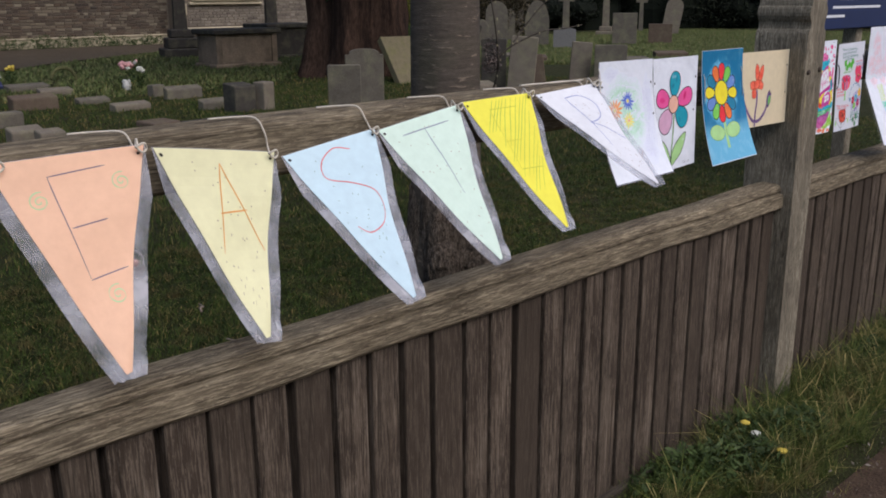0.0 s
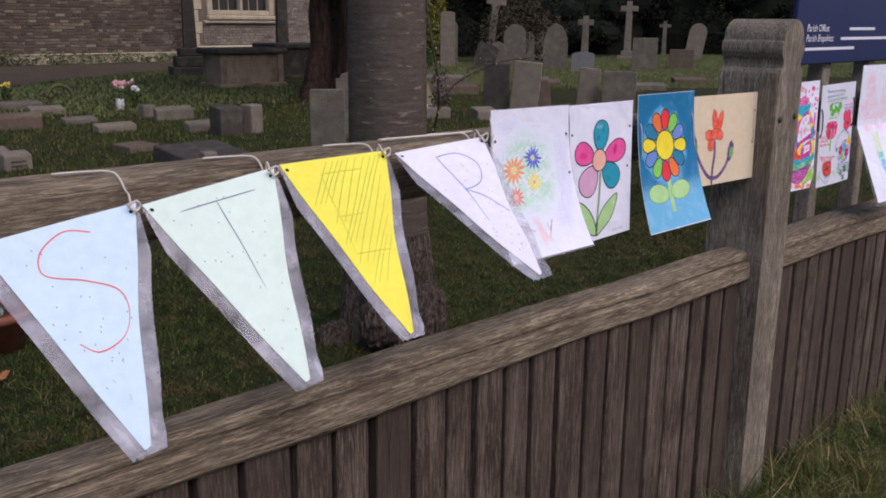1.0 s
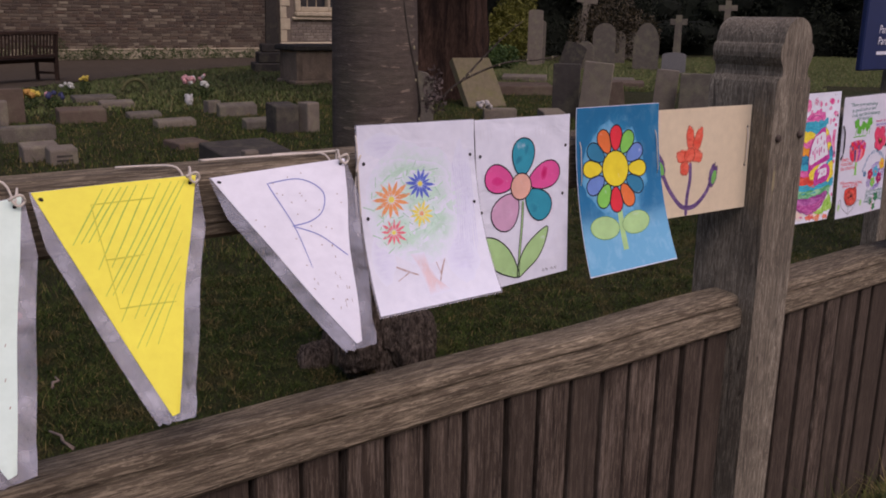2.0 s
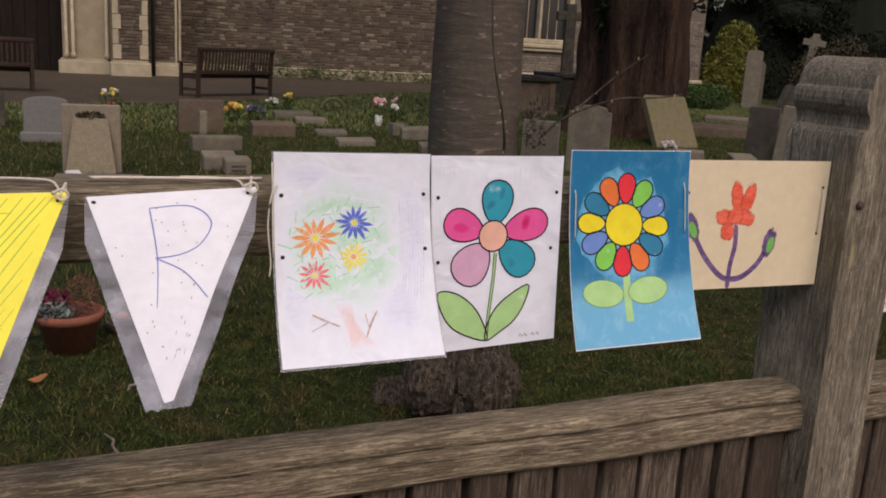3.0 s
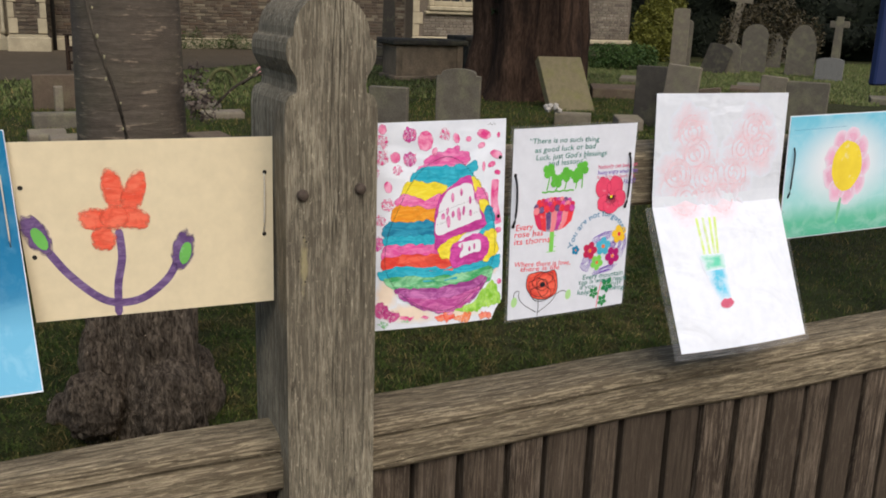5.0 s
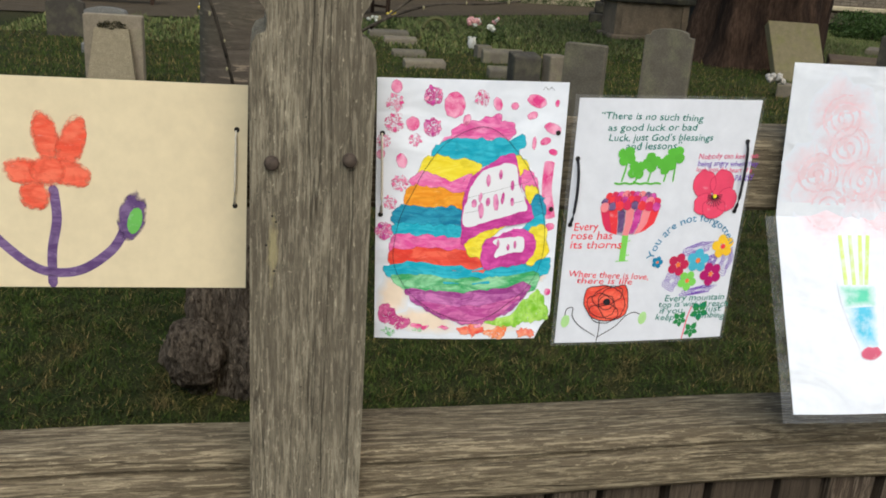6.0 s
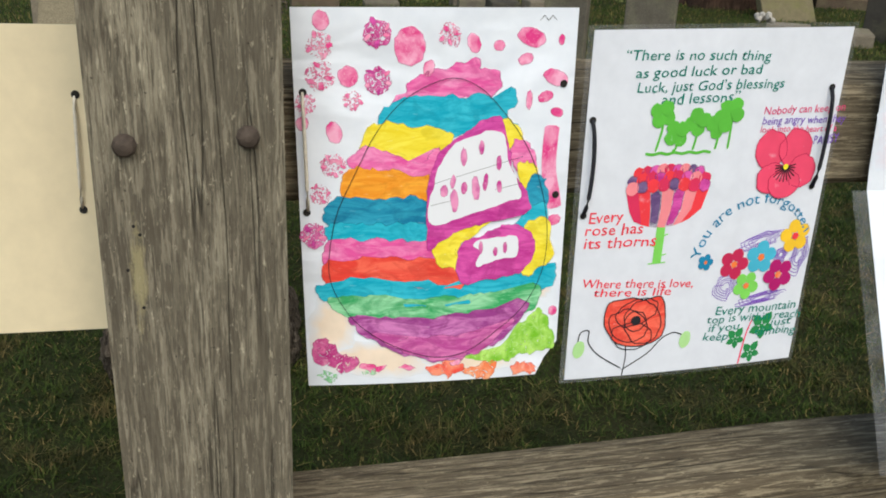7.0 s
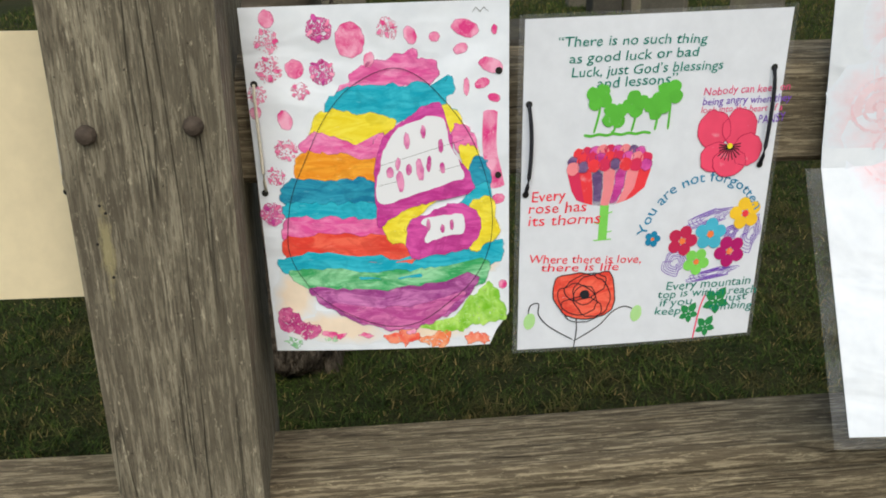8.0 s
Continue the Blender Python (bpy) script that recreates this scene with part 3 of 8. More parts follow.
def smooth_line(pts, n=6, closed=False):
    """Points along a soft curve through pts."""
    out = []
    m = len(pts)
    segs = m if closed else m - 1
    for i in range(segs):
        p0, p1, p2, p3 = (pts[(i + k) % m] if closed else pts[min(m - 1, max(0, i + k))] for k in (-1, 0, 1, 2))
        for k in range(n):
            t = k / n
            out.append(tuple(0.5 * (2 * b + (c - a) * t + (2 * a - 5 * b + 4 * c - d) * t * t + (3 * b - a - 3 * c + d) * t ** 3) for a, b, c, d in zip(p0, p1, p2, p3)))
    if not closed:
        out.append(tuple(pts[-1]))
    return out


def strip_into(bm, place, sheet, pts, width, lift, closed=False, ends=1.0):
    """A pen line along (u, v) points; width in metres."""
    n = len(pts)
    sw, sh = sheet.wide, sheet.tall
    prev, first = None, None
    for i, (u, v) in enumerate(pts):
        a = pts[(i - 1) % n] if closed else pts[max(0, i - 1)]
        b = pts[(i + 1) % n] if closed else pts[min(n - 1, i + 1)]
        dx, dy = (b[0] - a[0]) * sw, (b[1] - a[1]) * sh
        l = math.hypot(dx, dy) or 1
        s = width / 2 * (ends if not closed and i in (0, n - 1) else 1)
        ox, oy = -dy / l * s / sw, dx / l * s / sh
        pair = []
        for k in (1, -1):
            w = bm.verts.new(sheet.on(u + k * ox, v + k * oy, lift))
            place[w] = (u, v)
            pair.append(w)
        if prev:
            bm.faces.new((prev[0], prev[1], pair[1], pair[0]))
        prev, first = pair, first or pair
    if closed:
        bm.faces.new((prev[0], prev[1], first[1], first[0]))


def line(sheet, name, runs, width, mat, parent, level=3, closed=False, label="", ends=0.5):
    """One or several pen lines as one part."""
    bm, place = bmesh.new(), {}
    for pts in runs:
        strip_into(bm, place, sheet, pts, width, 0.0008 + 0.00016 * level, closed, ends)
    put_uv(bm, place)
    return part(name, bm, mat, parent, label)


def writing(sheet, words, u, v, size, mat, parent, tilt=0.0, level=2, stretch=1.0, bold=0.0, shear=0.1, name="handwriting", arc=None, span=None):
    """Words laid on a sheet from (u, v), size in metres; span sets their length in metres; arc = (centre u, centre v, radius m, start angle) bends them."""
    cu = bpy.data.curves.new("words", "FONT")
    cu.body, cu.size, cu.shear, cu.offset, cu.resolution_u = words, size, shear, bold, 2
    tmp = new("words", cu)
    me = bpy.data.meshes.new_from_object(tmp.evaluated_get(bpy.context.evaluated_depsgraph_get()))
    bpy.data.objects.remove(tmp)
    bpy.data.curves.remove(cu)
    lift = 0.0008 + 0.00016 * level
    if span:
        stretch = span / max(p.co.x for p in me.vertices)
    for p in me.vertices:
        x, y = p.co.x * stretch, p.co.y
        x += 0.05 * size * noise.noise(Vector((x * 210, y * 260, 2.0)))
        y += 0.07 * size * noise.noise(Vector((x * 170, y * 120, 5.0))) + 0.10 * size * noise.noise(Vector((x * 55, 0.0, 8.0 + u)))
        if arc:
            au, av, ar, a0 = arc
            a = a0 - x / ar
            p.co = sheet.on(au + (ar + y) * math.cos(a) / sheet.wide, av - (ar + y) * math.sin(a) / sheet.tall, lift)
        else:
            xx, yy = x * math.cos(tilt) - y * math.sin(tilt), x * math.sin(tilt) + y * math.cos(tilt)
            p.co = sheet.on(u + xx / sheet.wide, v - yy / sheet.tall, lift)
    me.name = name
    me.materials.clear()
    me.materials.append(mat)
    ob = new(name, me)
    ob.parent = parent
    return ob


def holes(sheet, places, parent, r=0.0028):
    for u, v in places:
        patch(sheet, "eyelet", oval(u, v, r / sheet.wide, r / sheet.wide, n=10, aspect=sheet.tall / sheet.wide), HOLE, parent, 4, 1)


def lace(sheet, a, b, mat, parent, r=0.0012, slack=0.0, name="lace"):
    """A length of string over the front of a sheet from one hole to another."""
    pts = []
    for k in range(11):
        s = k / 10
        p = sheet.on(a[0] + (b[0] - a[0]) * s + slack * math.sin(math.pi * s), a[1] + (b[1] - a[1]) * s, 0.0035 + r - 0.004 * (abs(s - 0.5) * 2) ** 6)
        pts.append(p)
    part(name, tube(pts, r, 6), mat, parent, smooth=True)


INK = paint("black ink", (0.02, 0.02, 0.025), var=0.1)
TEAL = paint("teal felt pen", (0.025, 0.34, 0.45), 0.97)
HOTPINK = paint("pink felt pen", (0.83, 0.11, 0.34), 0.97)
MAUVE = paint("mauve felt pen", (0.68, 0.40, 0.55), 0.95)
PEACH = paint("peach felt pen", (0.88, 0.48, 0.36), 0.97)
LEAFGREEN = paint("light green felt pen", (0.42, 0.68, 0.28), 0.96)
RED = paint("red felt pen", (0.82, 0.045, 0.06), 0.98)
ORANGE = paint("orange felt pen", (0.85, 0.20, 0.05), 0.98)
YELLOW = paint("yellow felt pen", (0.92, 0.72, 0.03), 0.98)
GREEN = paint("green felt pen", (0.22, 0.62, 0.10), 0.97)
LILAC = paint("lilac blue felt pen", (0.16, 0.28, 0.62), 0.95)
DEEPTEAL = paint("dark teal felt pen", (0.03, 0.22, 0.36), 0.95)


def drawing(name, label, group="drawings along the fence"):
    return thing(name, (0, 0, 0), label, "drawing", group)


# sheet with four crayoned star flowers
d = drawing("crayon_drawing", "white laminated sheet with crayoned star flowers, hung on the fence")
s = Sheet((1.656, 1.200, 1.123), (1.867, 1.200, 1.121), (1.658, 1.140, 0.856), (1.876, 1.132, 0.860), curl=2.4)
leaf_of_paper(s, PAPER, d)
leaf_of_paper(s, PLASTIC, d, "laminate", 0.0004, outline=lambda u, v: (-0.012 + 1.024 * u, -0.004 + 1.014 * v), lift=-0.0006, label="clear plastic pouch")
HAZE = paint("pale green crayon", (0.55, 0.79, 0.62), 0.70, scale=(60, 60, 160))
LILACCR = paint("pale violet crayon", (0.70, 0.72, 0.87), 0.45, scale=(40, 40, 200))
patch(s, "crayon_shading", oval(0.455, 0.45, 0.42, 0.48, 0, 36, 0.12), HAZE, d, 0, 5)
for u, v, ru, rv in ((0.30, 0.60, 0.22, 0.16), (0.50, 0.40, 0.26, 0.20), (0.42, 0.28, 0.30, 0.12), (0.58, 0.56, 0.20, 0.18)):
    patch(s, "crayon_shading", oval(u, v, ru, rv, 0.1, 30, 0.25, seed=u * 9), HAZE, d, 0.4, 4)
for u, v, ru, rv in ((0.86, 0.42, 0.10, 0.40), (0.76, 0.78, 0.14, 0.20), (0.12, 0.72, 0.09, 0.20), (0.22, 0.12, 0.17, 0.10)):
    patch(s, "crayon_shading", oval(u, v, ru, rv, 0.05, 26, 0.25), LILACCR, d, 0, 4)
for k in range(9):
    line(s, "crayon_stroke", [smooth_line([(0.79 + 0.02 * k, 0.24 + 0.02 * (k % 3)), (0.80 + 0.018 * k, 0.5), (0.74 + 0.022 * k, 0.74 + 0.03 * (k % 2))])], 0.0022, LILACCR, d, 1)
for k in range(16):
    t = 2 * math.pi * k / 16
    u, v = 0.40 + 0.27 * math.cos(t), 0.45 + 0.20 * math.sin(t)
    line(s, "crayon_stroke", [smooth_line([(u - 0.045, v + 0.018), (u, v - 0.004), (u + 0.045, v - 0.026)])], 0.0024, HAZE, d, 1)


def star(sheet, u, v, r, petals, mat, core, parent, asp, seed, wide=0.22):
    for k in range(petals):
        a = 2 * math.pi * k / petals + 0.3 * seed
        rr = r * (0.8 + 0.4 * noise.noise(Vector((k * 1.7, seed, 0))) + 0.2)
        w = wide * rr
        ca, sa = math.cos(a), math.sin(a)
        pts = [(0.12, 0), (0.4, w / rr * 0.5), (0.72, w / rr * 0.42), (1, 0), (0.72, -w / rr * 0.42), (0.4, -w / rr * 0.5)]
        patch(sheet, "petal", [(u + rr * (p * ca - q * sa), v + rr * (p * sa + q * ca) / asp) for p, q in pts], mat, parent, 1, 2)
    patch(sheet, "flower_centre", oval(u, v, r * 0.17, r * 0.17, aspect=asp, n=12), core, parent, 2, 1)


CR_ORANGE = paint("orange crayon", (0.85, 0.36, 0.13), 0.75, scale=(220, 220, 220))
CR_BLUE = paint("blue crayon", (0.10, 0.16, 0.58), 0.8, scale=(220, 220, 220))
CR_YELLOW = paint("yellow crayon", (0.88, 0.74, 0.12), 0.8, scale=(220, 220, 220))
CR_RED = paint("red crayon", (0.82, 0.20, 0.22), 0.75, scale=(220, 220, 220))
CR_GREEN = paint("leaf green crayon", (0.38, 0.66, 0.46), 0.6, scale=(220, 220, 220))
for u, v, r, n, m, c, sd in ((0.247, 0.414, 0.150, 13, CR_ORANGE, CR_YELLOW, 1), (0.496, 0.344, 0.125, 14, CR_BLUE, CR_YELLOW, 2), (0.482, 0.511, 0.105, 12, CR_YELLOW, CR_ORANGE, 3), (0.235, 0.592, 0.105, 12, CR_RED, CR_YELLOW, 4)):
    line(s, "leaf_stroke", [[(u + 1.05 * r * math.cos(a), v + 1.05 * r * math.sin(a) / 1.37), (u + (1.3 + 0.3 * math.sin(5 * a)) * r * math.cos(a + 0.3), v + (1.3 + 0.3 * math.sin(5 * a)) * r * math.sin(a + 0.3) / 1.37)] for a in (2 * math.pi * k / 11 + sd for k in range(11))], 0.0030, CR_GREEN, d, 1)
    star(s, u, v, r, n, m, c, d, 1.37, sd)
BROWNCR = paint("brown crayon", (0.45, 0.30, 0.24), 0.55, scale=(200, 200, 60))
patch(s, "trunk", [(0.335, 0.72), (0.45, 0.72), (0.47, 0.80), (0.52, 0.88), (0.60, 0.945), (0.41, 0.955), (0.40, 0.88), (0.375, 0.80)], paint("pink brown crayon", (0.80, 0.64, 0.63), 0.66, scale=(120, 120, 30)), d, 1, 3)
for twig in ([[(0.365, 0.835), (0.28, 0.805), (0.203, 0.774)], [(0.29, 0.815), (0.196, 0.847)], [(0.524, 0.889), (0.56, 0.83), (0.605, 0.775)], [(0.545, 0.85), (0.53, 0.785)]]):
    line(s, "twig", [twig], 0.003, BROWNCR, d, 2)
holes(s, [(0.045, 0.205), (0.045, 0.50), (0.955, 0.205), (0.955, 0.485)], d)
lace(s, (-0.01, 0.05), (-0.012, 0.5), STRING, d, 0.0011)

# sheet with the big five-petalled flower
d = drawing("flower_drawing", "white sheet with a felt-pen flower of pink and teal petals")
s = Sheet((1.870, 1.203, 1.119), (2.076, 1.203, 1.119), (1.884, 1.198, 0.838), (2.082, 1.198, 0.846), curl=1.5)
leaf_of_paper(s, PAPER, d)
A2 = s.tall / s.wide


def petal_loop(u, v, a, length, width, asp, base_r=0.0, n=20):
    """A rounded petal from a flower's centre outwards at angle a (0 right, clockwise)."""
    out = []
    for k in range(n):
        t = 2 * math.pi * k / n
        x = base_r + length * (0.5 - 0.5 * math.cos(t))
        y = width * 0.5 * math.sin(t) * (0.72 + 0.42 * (0.5 - 0.5 * math.cos(t)))
        out.append((u + x * math.cos(a) - y * math.sin(a), v + (x * math.sin(a) + y * math.cos(a)) / asp))
    return out


fu, fv = 0.467, 0.409
for a, length, width, m in ((-84, 0.31, 0.25, TEAL), (-14, 0.355, 0.24, HOTPINK), (41, 0.325, 0.26, TEAL), (130, 0.325, 0.30, MAUVE), (199, 0.305, 0.24, HOTPINK)):
    lp = petal_loop(fu, fv, radians(a), length, width, A2, 0.085)
    p = patch(s, "petal", lp, m, d, 1, 4)
    line(s, "ink_outline", [lp], 0.0021, INK, p, 3, True)
for u, v, ru, rv, t, col, under in ((0.72, 0.345, 0.035, 0.060, 0.2, (0.62, 0.02, 0.14), (0.80, 0.07, 0.28)), (0.44, 0.25, 0.06, 0.035, -0.6, (0.02, 0.24, 0.34), (0.03, 0.36, 0.46)), (0.53, 0.19, 0.022, 0.06, 0.3, (0.02, 0.24, 0.34), (0.03, 0.36, 0.46)), (0.60, 0.55, 0.07, 0.05, 0.5, (0.02, 0.26, 0.36), (0.03, 0.36, 0.46)), (0.22, 0.36, 0.06, 0.035, 0.2, (0.72, 0.04, 0.22), (0.80, 0.07, 0.28))):
    patch(s, "second_coat", oval(u, v, ru, rv, t, 18, 0.2, A2, u), paint("second coat of felt pen", col, 0.68, under, (90, 90, 30)), d, 2, 2)
lp = oval(fu, fv, 0.110, 0.110, aspect=A2)
p = patch(s, "flower_centre", lp, PEACH, d, 4, 2)
line(s, "ink_outline", [lp], 0.0021, INK, p, 5, True)
stem = smooth_line([(0.488, 0.497), (0.475, 0.64), (0.445, 0.82), (0.426, 0.965)])
st = line(s, "stem", [stem], 0.004, LEAFGREEN, d, 1)
line(s, "ink_outline", [[(u - 0.010, v) for u, v in stem], [(u + 0.010, v) for u, v in stem]], 0.0012, INK, st, 3)
for pts in ([(0.426, 0.965), (0.20, 0.90), (0.09, 0.81), (0.047, 0.69), (0.18, 0.695), (0.32, 0.77), (0.41, 0.88)], [(0.426, 0.965), (0.44, 0.87), (0.54, 0.765), (0.754, 0.68), (0.74, 0.77), (0.66, 0.865), (0.54, 0.925)]):
    lp = smooth_line(pts, 4, True)
    p = patch(s, "leaf", lp, LEAFGREEN, d, 1, 3)
    line(s, "ink_outline", [lp], 0.0021, INK, p, 3, True)
for u in (0.70, 0.74, 0.80, 0.84):
    line(s, "pencil_scribble", [smooth_line([(u, 0.965), (u + 0.012, 0.95), (u + 0.02, 0.968), (u + 0.03, 0.956)], 3)], 0.0006, INK, d, 1)
PENCIL = paint("faint pencil", (0.62, 0.60, 0.60), 0.6)
for u in (0.06, 0.09, 0.13, 0.16, 0.40, 0.62, 0.66, 0.70, 0.74, 0.78):
    line(s, "pencil_scribble", [[(u, 0.06), (u + 0.004, 0.12)]], 0.0007, PENCIL, d, 1)
holes(s, [(0.05, 0.205), (0.05, 0.53), (0.955, 0.19), (0.93, 0.49)], d)
lace(s, (-0.012, 0.0), (-0.01, 0.6), WOOL, d, 0.0009)


# blue painted sheet with the twelve-petalled flower
def blue_wash(nt, u, v, uv):
    n = noise_tex(nt, uv, 3.0, 5, 0.65, 0.8)
    n2 = noise_tex(nt, uv, 9.0, 5, 0.6, 0.5)
    add = nt.nodes.new("ShaderNodeMath")
    add.operation = "MULTIPLY_ADD"
    nt.links.new(n, add.inputs[0])
    add.inputs[1].default_value = 0.34
    nt.links.new(v, add.inputs[2])
    c = ramp(nt, add.outputs[0], [(0.17, (0.010, 0.19, 0.37)), (0.35, (0.016, 0.25, 0.46)), (0.55, (0.010, 0.17, 0.36)), (0.74, (0.025, 0.25, 0.47)), (0.86, (0.17, 0.47, 0.68)), (1.0, (0.15, 0.45, 0.66))])
    c = mix_rgb(nt, ramp(nt, n2, [(0.50, 0.0), (0.68, 0.42)]), c, (0.34, 0.63, 0.78))
    # a darker wash round the flower, thinning out below it
    vm = nt.nodes.new("ShaderNodeVectorMath")
    vm.operation = "DISTANCE"
    nt.links.new(uv, vm.inputs[0])
    vm.inputs[1].default_value = (0.44, 0.40, 0)
    ring = nt.nodes.new("ShaderNodeMath")
    ring.operation = "MULTIPLY_ADD"
    nt.links.new(noise_tex(nt, uv, 5.0, 5, 0.6, 1.0), ring.inputs[0])
    ring.inputs[1].default_value = 0.3
    nt.links.new(vm.outputs["Value"], ring.inputs[2])
    dark = ramp(nt, ring.outputs[0], [(0.40, 0.0), (0.54, 0.85), (0.75, 0.6)])
    below = ramp(nt, v, [(0.64, 1.0), (0.78, 0.0)])
    return mix_rgb(nt, mix_rgb(nt, 1.0, dark, below, "MULTIPLY"), c, (0.008, 0.155, 0.32))


d = drawing("painted_flower_sheet", "blue watercolour sheet with a many-coloured flower")
s = Sheet((2.085, 1.196, 1.128), (2.292, 1.196, 1.128), (2.094, 1.150, 0.842), (2.308, 1.140, 0.848), curl=2.2)
leaf_of_paper(s, wash("blue watercolour", blue_wash), d)
leaf_of_paper(s, PAPER, d, "backing_sheet", 0.0005, outline=lambda u, v: (-0.004 + 1.009 * u, -0.003 + 1.009 * v), lift=-0.0007)
A3 = s.tall / s.wide
fu, fv, r0 = 0.439, 0.385, 0.157
lightblue = paint("thin blue wash", (0.17, 0.46, 0.67), 0.72, (0.03, 0.28, 0.50), (22, 22, 22))
patch(s, "pale_wash", oval(fu, fv + 0.02, 0.375, 0.41, aspect=A3, n=44, wob=0.22), lightblue, d, 0, 4)
for k, m in enumerate((RED, GREEN, LILAC, YELLOW, DEEPTEAL, ORANGE, RED, GREEN, LILAC, YELLOW, DEEPTEAL, ORANGE)):
    a = radians(-86 + 30 * k)
    lp = petal_loop(fu, fv, a, 0.225, 0.158, A3, r0 * 0.98, 16)
    p = patch(s, "petal", lp, m, d, 1, 3)
    line(s, "ink_outline", [lp], 0.0021, INK, p, 3, True)
lp = oval(fu, fv, r0, r0, aspect=A3)
p = patch(s, "flower_centre", lp, YELLOW, d, 4, 2)
line(s, "ink_outline", [lp], 0.0021, INK, p, 5, True)
line(s, "stem", [smooth_line([(0.446, 0.645), (0.443, 0.76), (0.445, 0.885)])], 0.012, LEAFGREEN, d, 1, ends=1)
for u, v, t in ((0.249, 0.735, 0.10), (0.615, 0.732, -0.10)):
    lp = oval(u, v, 0.165, 0.098, t, aspect=A3)
    p = patch(s, "leaf", lp, LEAFGREEN, d, 1, 3)
    line(s, "ink_outline", [lp], 0.0009, paint("green pencil", (0.10, 0.28, 0.07), 1), p, 3, True)
lace(s, (0.035, 0.20), (0.03, 0.46), STRING, d, 0.0009)
lace(s, (0.955, 0.17), (0.955, 0.45), STRING, d, 0.0009)

# buff card with the orange flower
d = drawing("painted_card", "buff card with a brushed orange flower on a purple stem")
s = Sheet((2.293, 1.206, 1.114), (2.589, 1.206, 1.112), (2.309, 1.200, 0.907), (2.586, 1.200, 0.903), curl=1.2)
BUFF = plain("buff card", (0.72, 0.61, 0.41), 0.75, 0, 0.02, 9, 0.2)
leaf_of_paper(s, BUFF, d, "card", 0.0009)
A4 = s.tall / s.wide
PURPLE = brushed("purple poster paint", (0.12, 0.06, 0.19), (0.22, 0.14, 0.29))
POPPY = brushed("orange poster paint", (0.88, 0.10, 0.05), (0.90, 0.19, 0.11))
SPRIG = paint("green poster paint", (0.16, 0.48, 0.10), 0.95)
for k, (u, v, ru, rv, t) in enumerate(((0.353, 0.27, 0.034, 0.075, -0.05), (0.432, 0.30, 0.034, 0.090, 0.35), (0.275, 0.435, 0.055, 0.040, 0.1), (0.420, 0.44, 0.052, 0.042, 0.2), (0.300, 0.55, 0.040, 0.045, 0.5), (0.350, 0.43, 0.045, 0.045, 0))):
    patch(s, "petal", oval(u, v, ru * 1.28, rv * 1.16, t, 24, 0.09, A4, seed=u * 9), POPPY, d, 2 + k, 3)
line(s, "stem", [smooth_line([(0.360, 0.50), (0.362, 0.66), (0.335, 0.82), (0.324, 1.0)]), smooth_line([(0.085, 0.60), (0.15, 0.74), (0.246, 0.876), (0.325, 0.925), (0.43, 0.91), (0.535, 0.81), (0.585, 0.70)])], 0.0095, PURPLE, d, 1)
for u, v, t in ((0.055, 0.51, -0.4), (0.610, 0.645, 0.3)):
    p = patch(s, "bud", oval(u, v, 0.048, 0.090, t, 18, 0.15, A4), PURPLE, d, 2, 2)
    patch(s, "bud_green", oval(u + 0.008, v + 0.02, 0.024, 0.048, t, 12, 0.1, A4), SPRIG, p, 4, 2)
holes(s, [(0.025, 0.245), (0.035, 0.63), (0.965, 0.21), (0.96, 0.58)], d)
lace(s, (0.962, 0.215), (0.958, 0.575), STRING, d, 0.0011)

# sheet with the striped egg
d = drawing("egg_painting", "white sheet with a brightly striped painted egg and pink prints")
s = Sheet((2.716, 1.212, 1.124), (2.918, 1.207, 1.127), (2.724, 1.206, 0.841), (2.922, 1.200, 0.839), curl=1.2, sag=0.004)


def egg_edge(u, v):
    cut = max(0.0, (v - 0.90) / 0.10)
    return (u * (1 - 0.085 * cut ** 0.7 * (u > 0.8)), v)


leaf_of_paper(s, PAPER, d, outline=egg_edge)
AE = s.tall / s.wide
E_PINK = brushed("pink poster paint", (0.84, 0.10, 0.38), (0.89, 0.30, 0.55))
E_TEAL = brushed("turquoise poster paint", (0.015, 0.40, 0.56), (0.06, 0.52, 0.66))
E_DTEAL = brushed("deep turquoise poster paint", (0.012, 0.21, 0.38), (0.04, 0.36, 0.52))
E_YEL = brushed("yellow poster paint", (0.93, 0.72, 0.02), (0.94, 0.80, 0.08))
E_ORG = brushed("amber poster paint", (0.90, 0.30, 0.015), (0.94, 0.42, 0.04))
E_RED = brushed("scarlet poster paint", (0.84, 0.06, 0.04), (0.90, 0.15, 0.09))
E_GRN = brushed("green poster wash", (0.06, 0.42, 0.14), (0.36, 0.72, 0.42))
E_PUR = brushed("violet poster wash", (0.34, 0.05, 0.27), (0.66, 0.22, 0.52))
E_PLUM = brushed("plum poster wash", (0.52, 0.07, 0.32), (0.74, 0.22, 0.48))
E_MAG = brushed("magenta poster paint", (0.54, 0.035, 0.29), (0.72, 0.10, 0.42))
E_LIME = brushed("lime green paint", (0.24, 0.60, 0.02), (0.46, 0.72, 0.10))
E_PRINT = blot("pink print", (0.74, 0.045, 0.24), (0.90, 0.40, 0.58))
E_CURL = blot("broken pink print", (0.62, 0.05, 0.22), (0.84, 0.30, 0.46), 0.50)
E_HEART = blot("magenta print", (0.50, 0.03, 0.22), (0.74, 0.16, 0.42), 0.43)
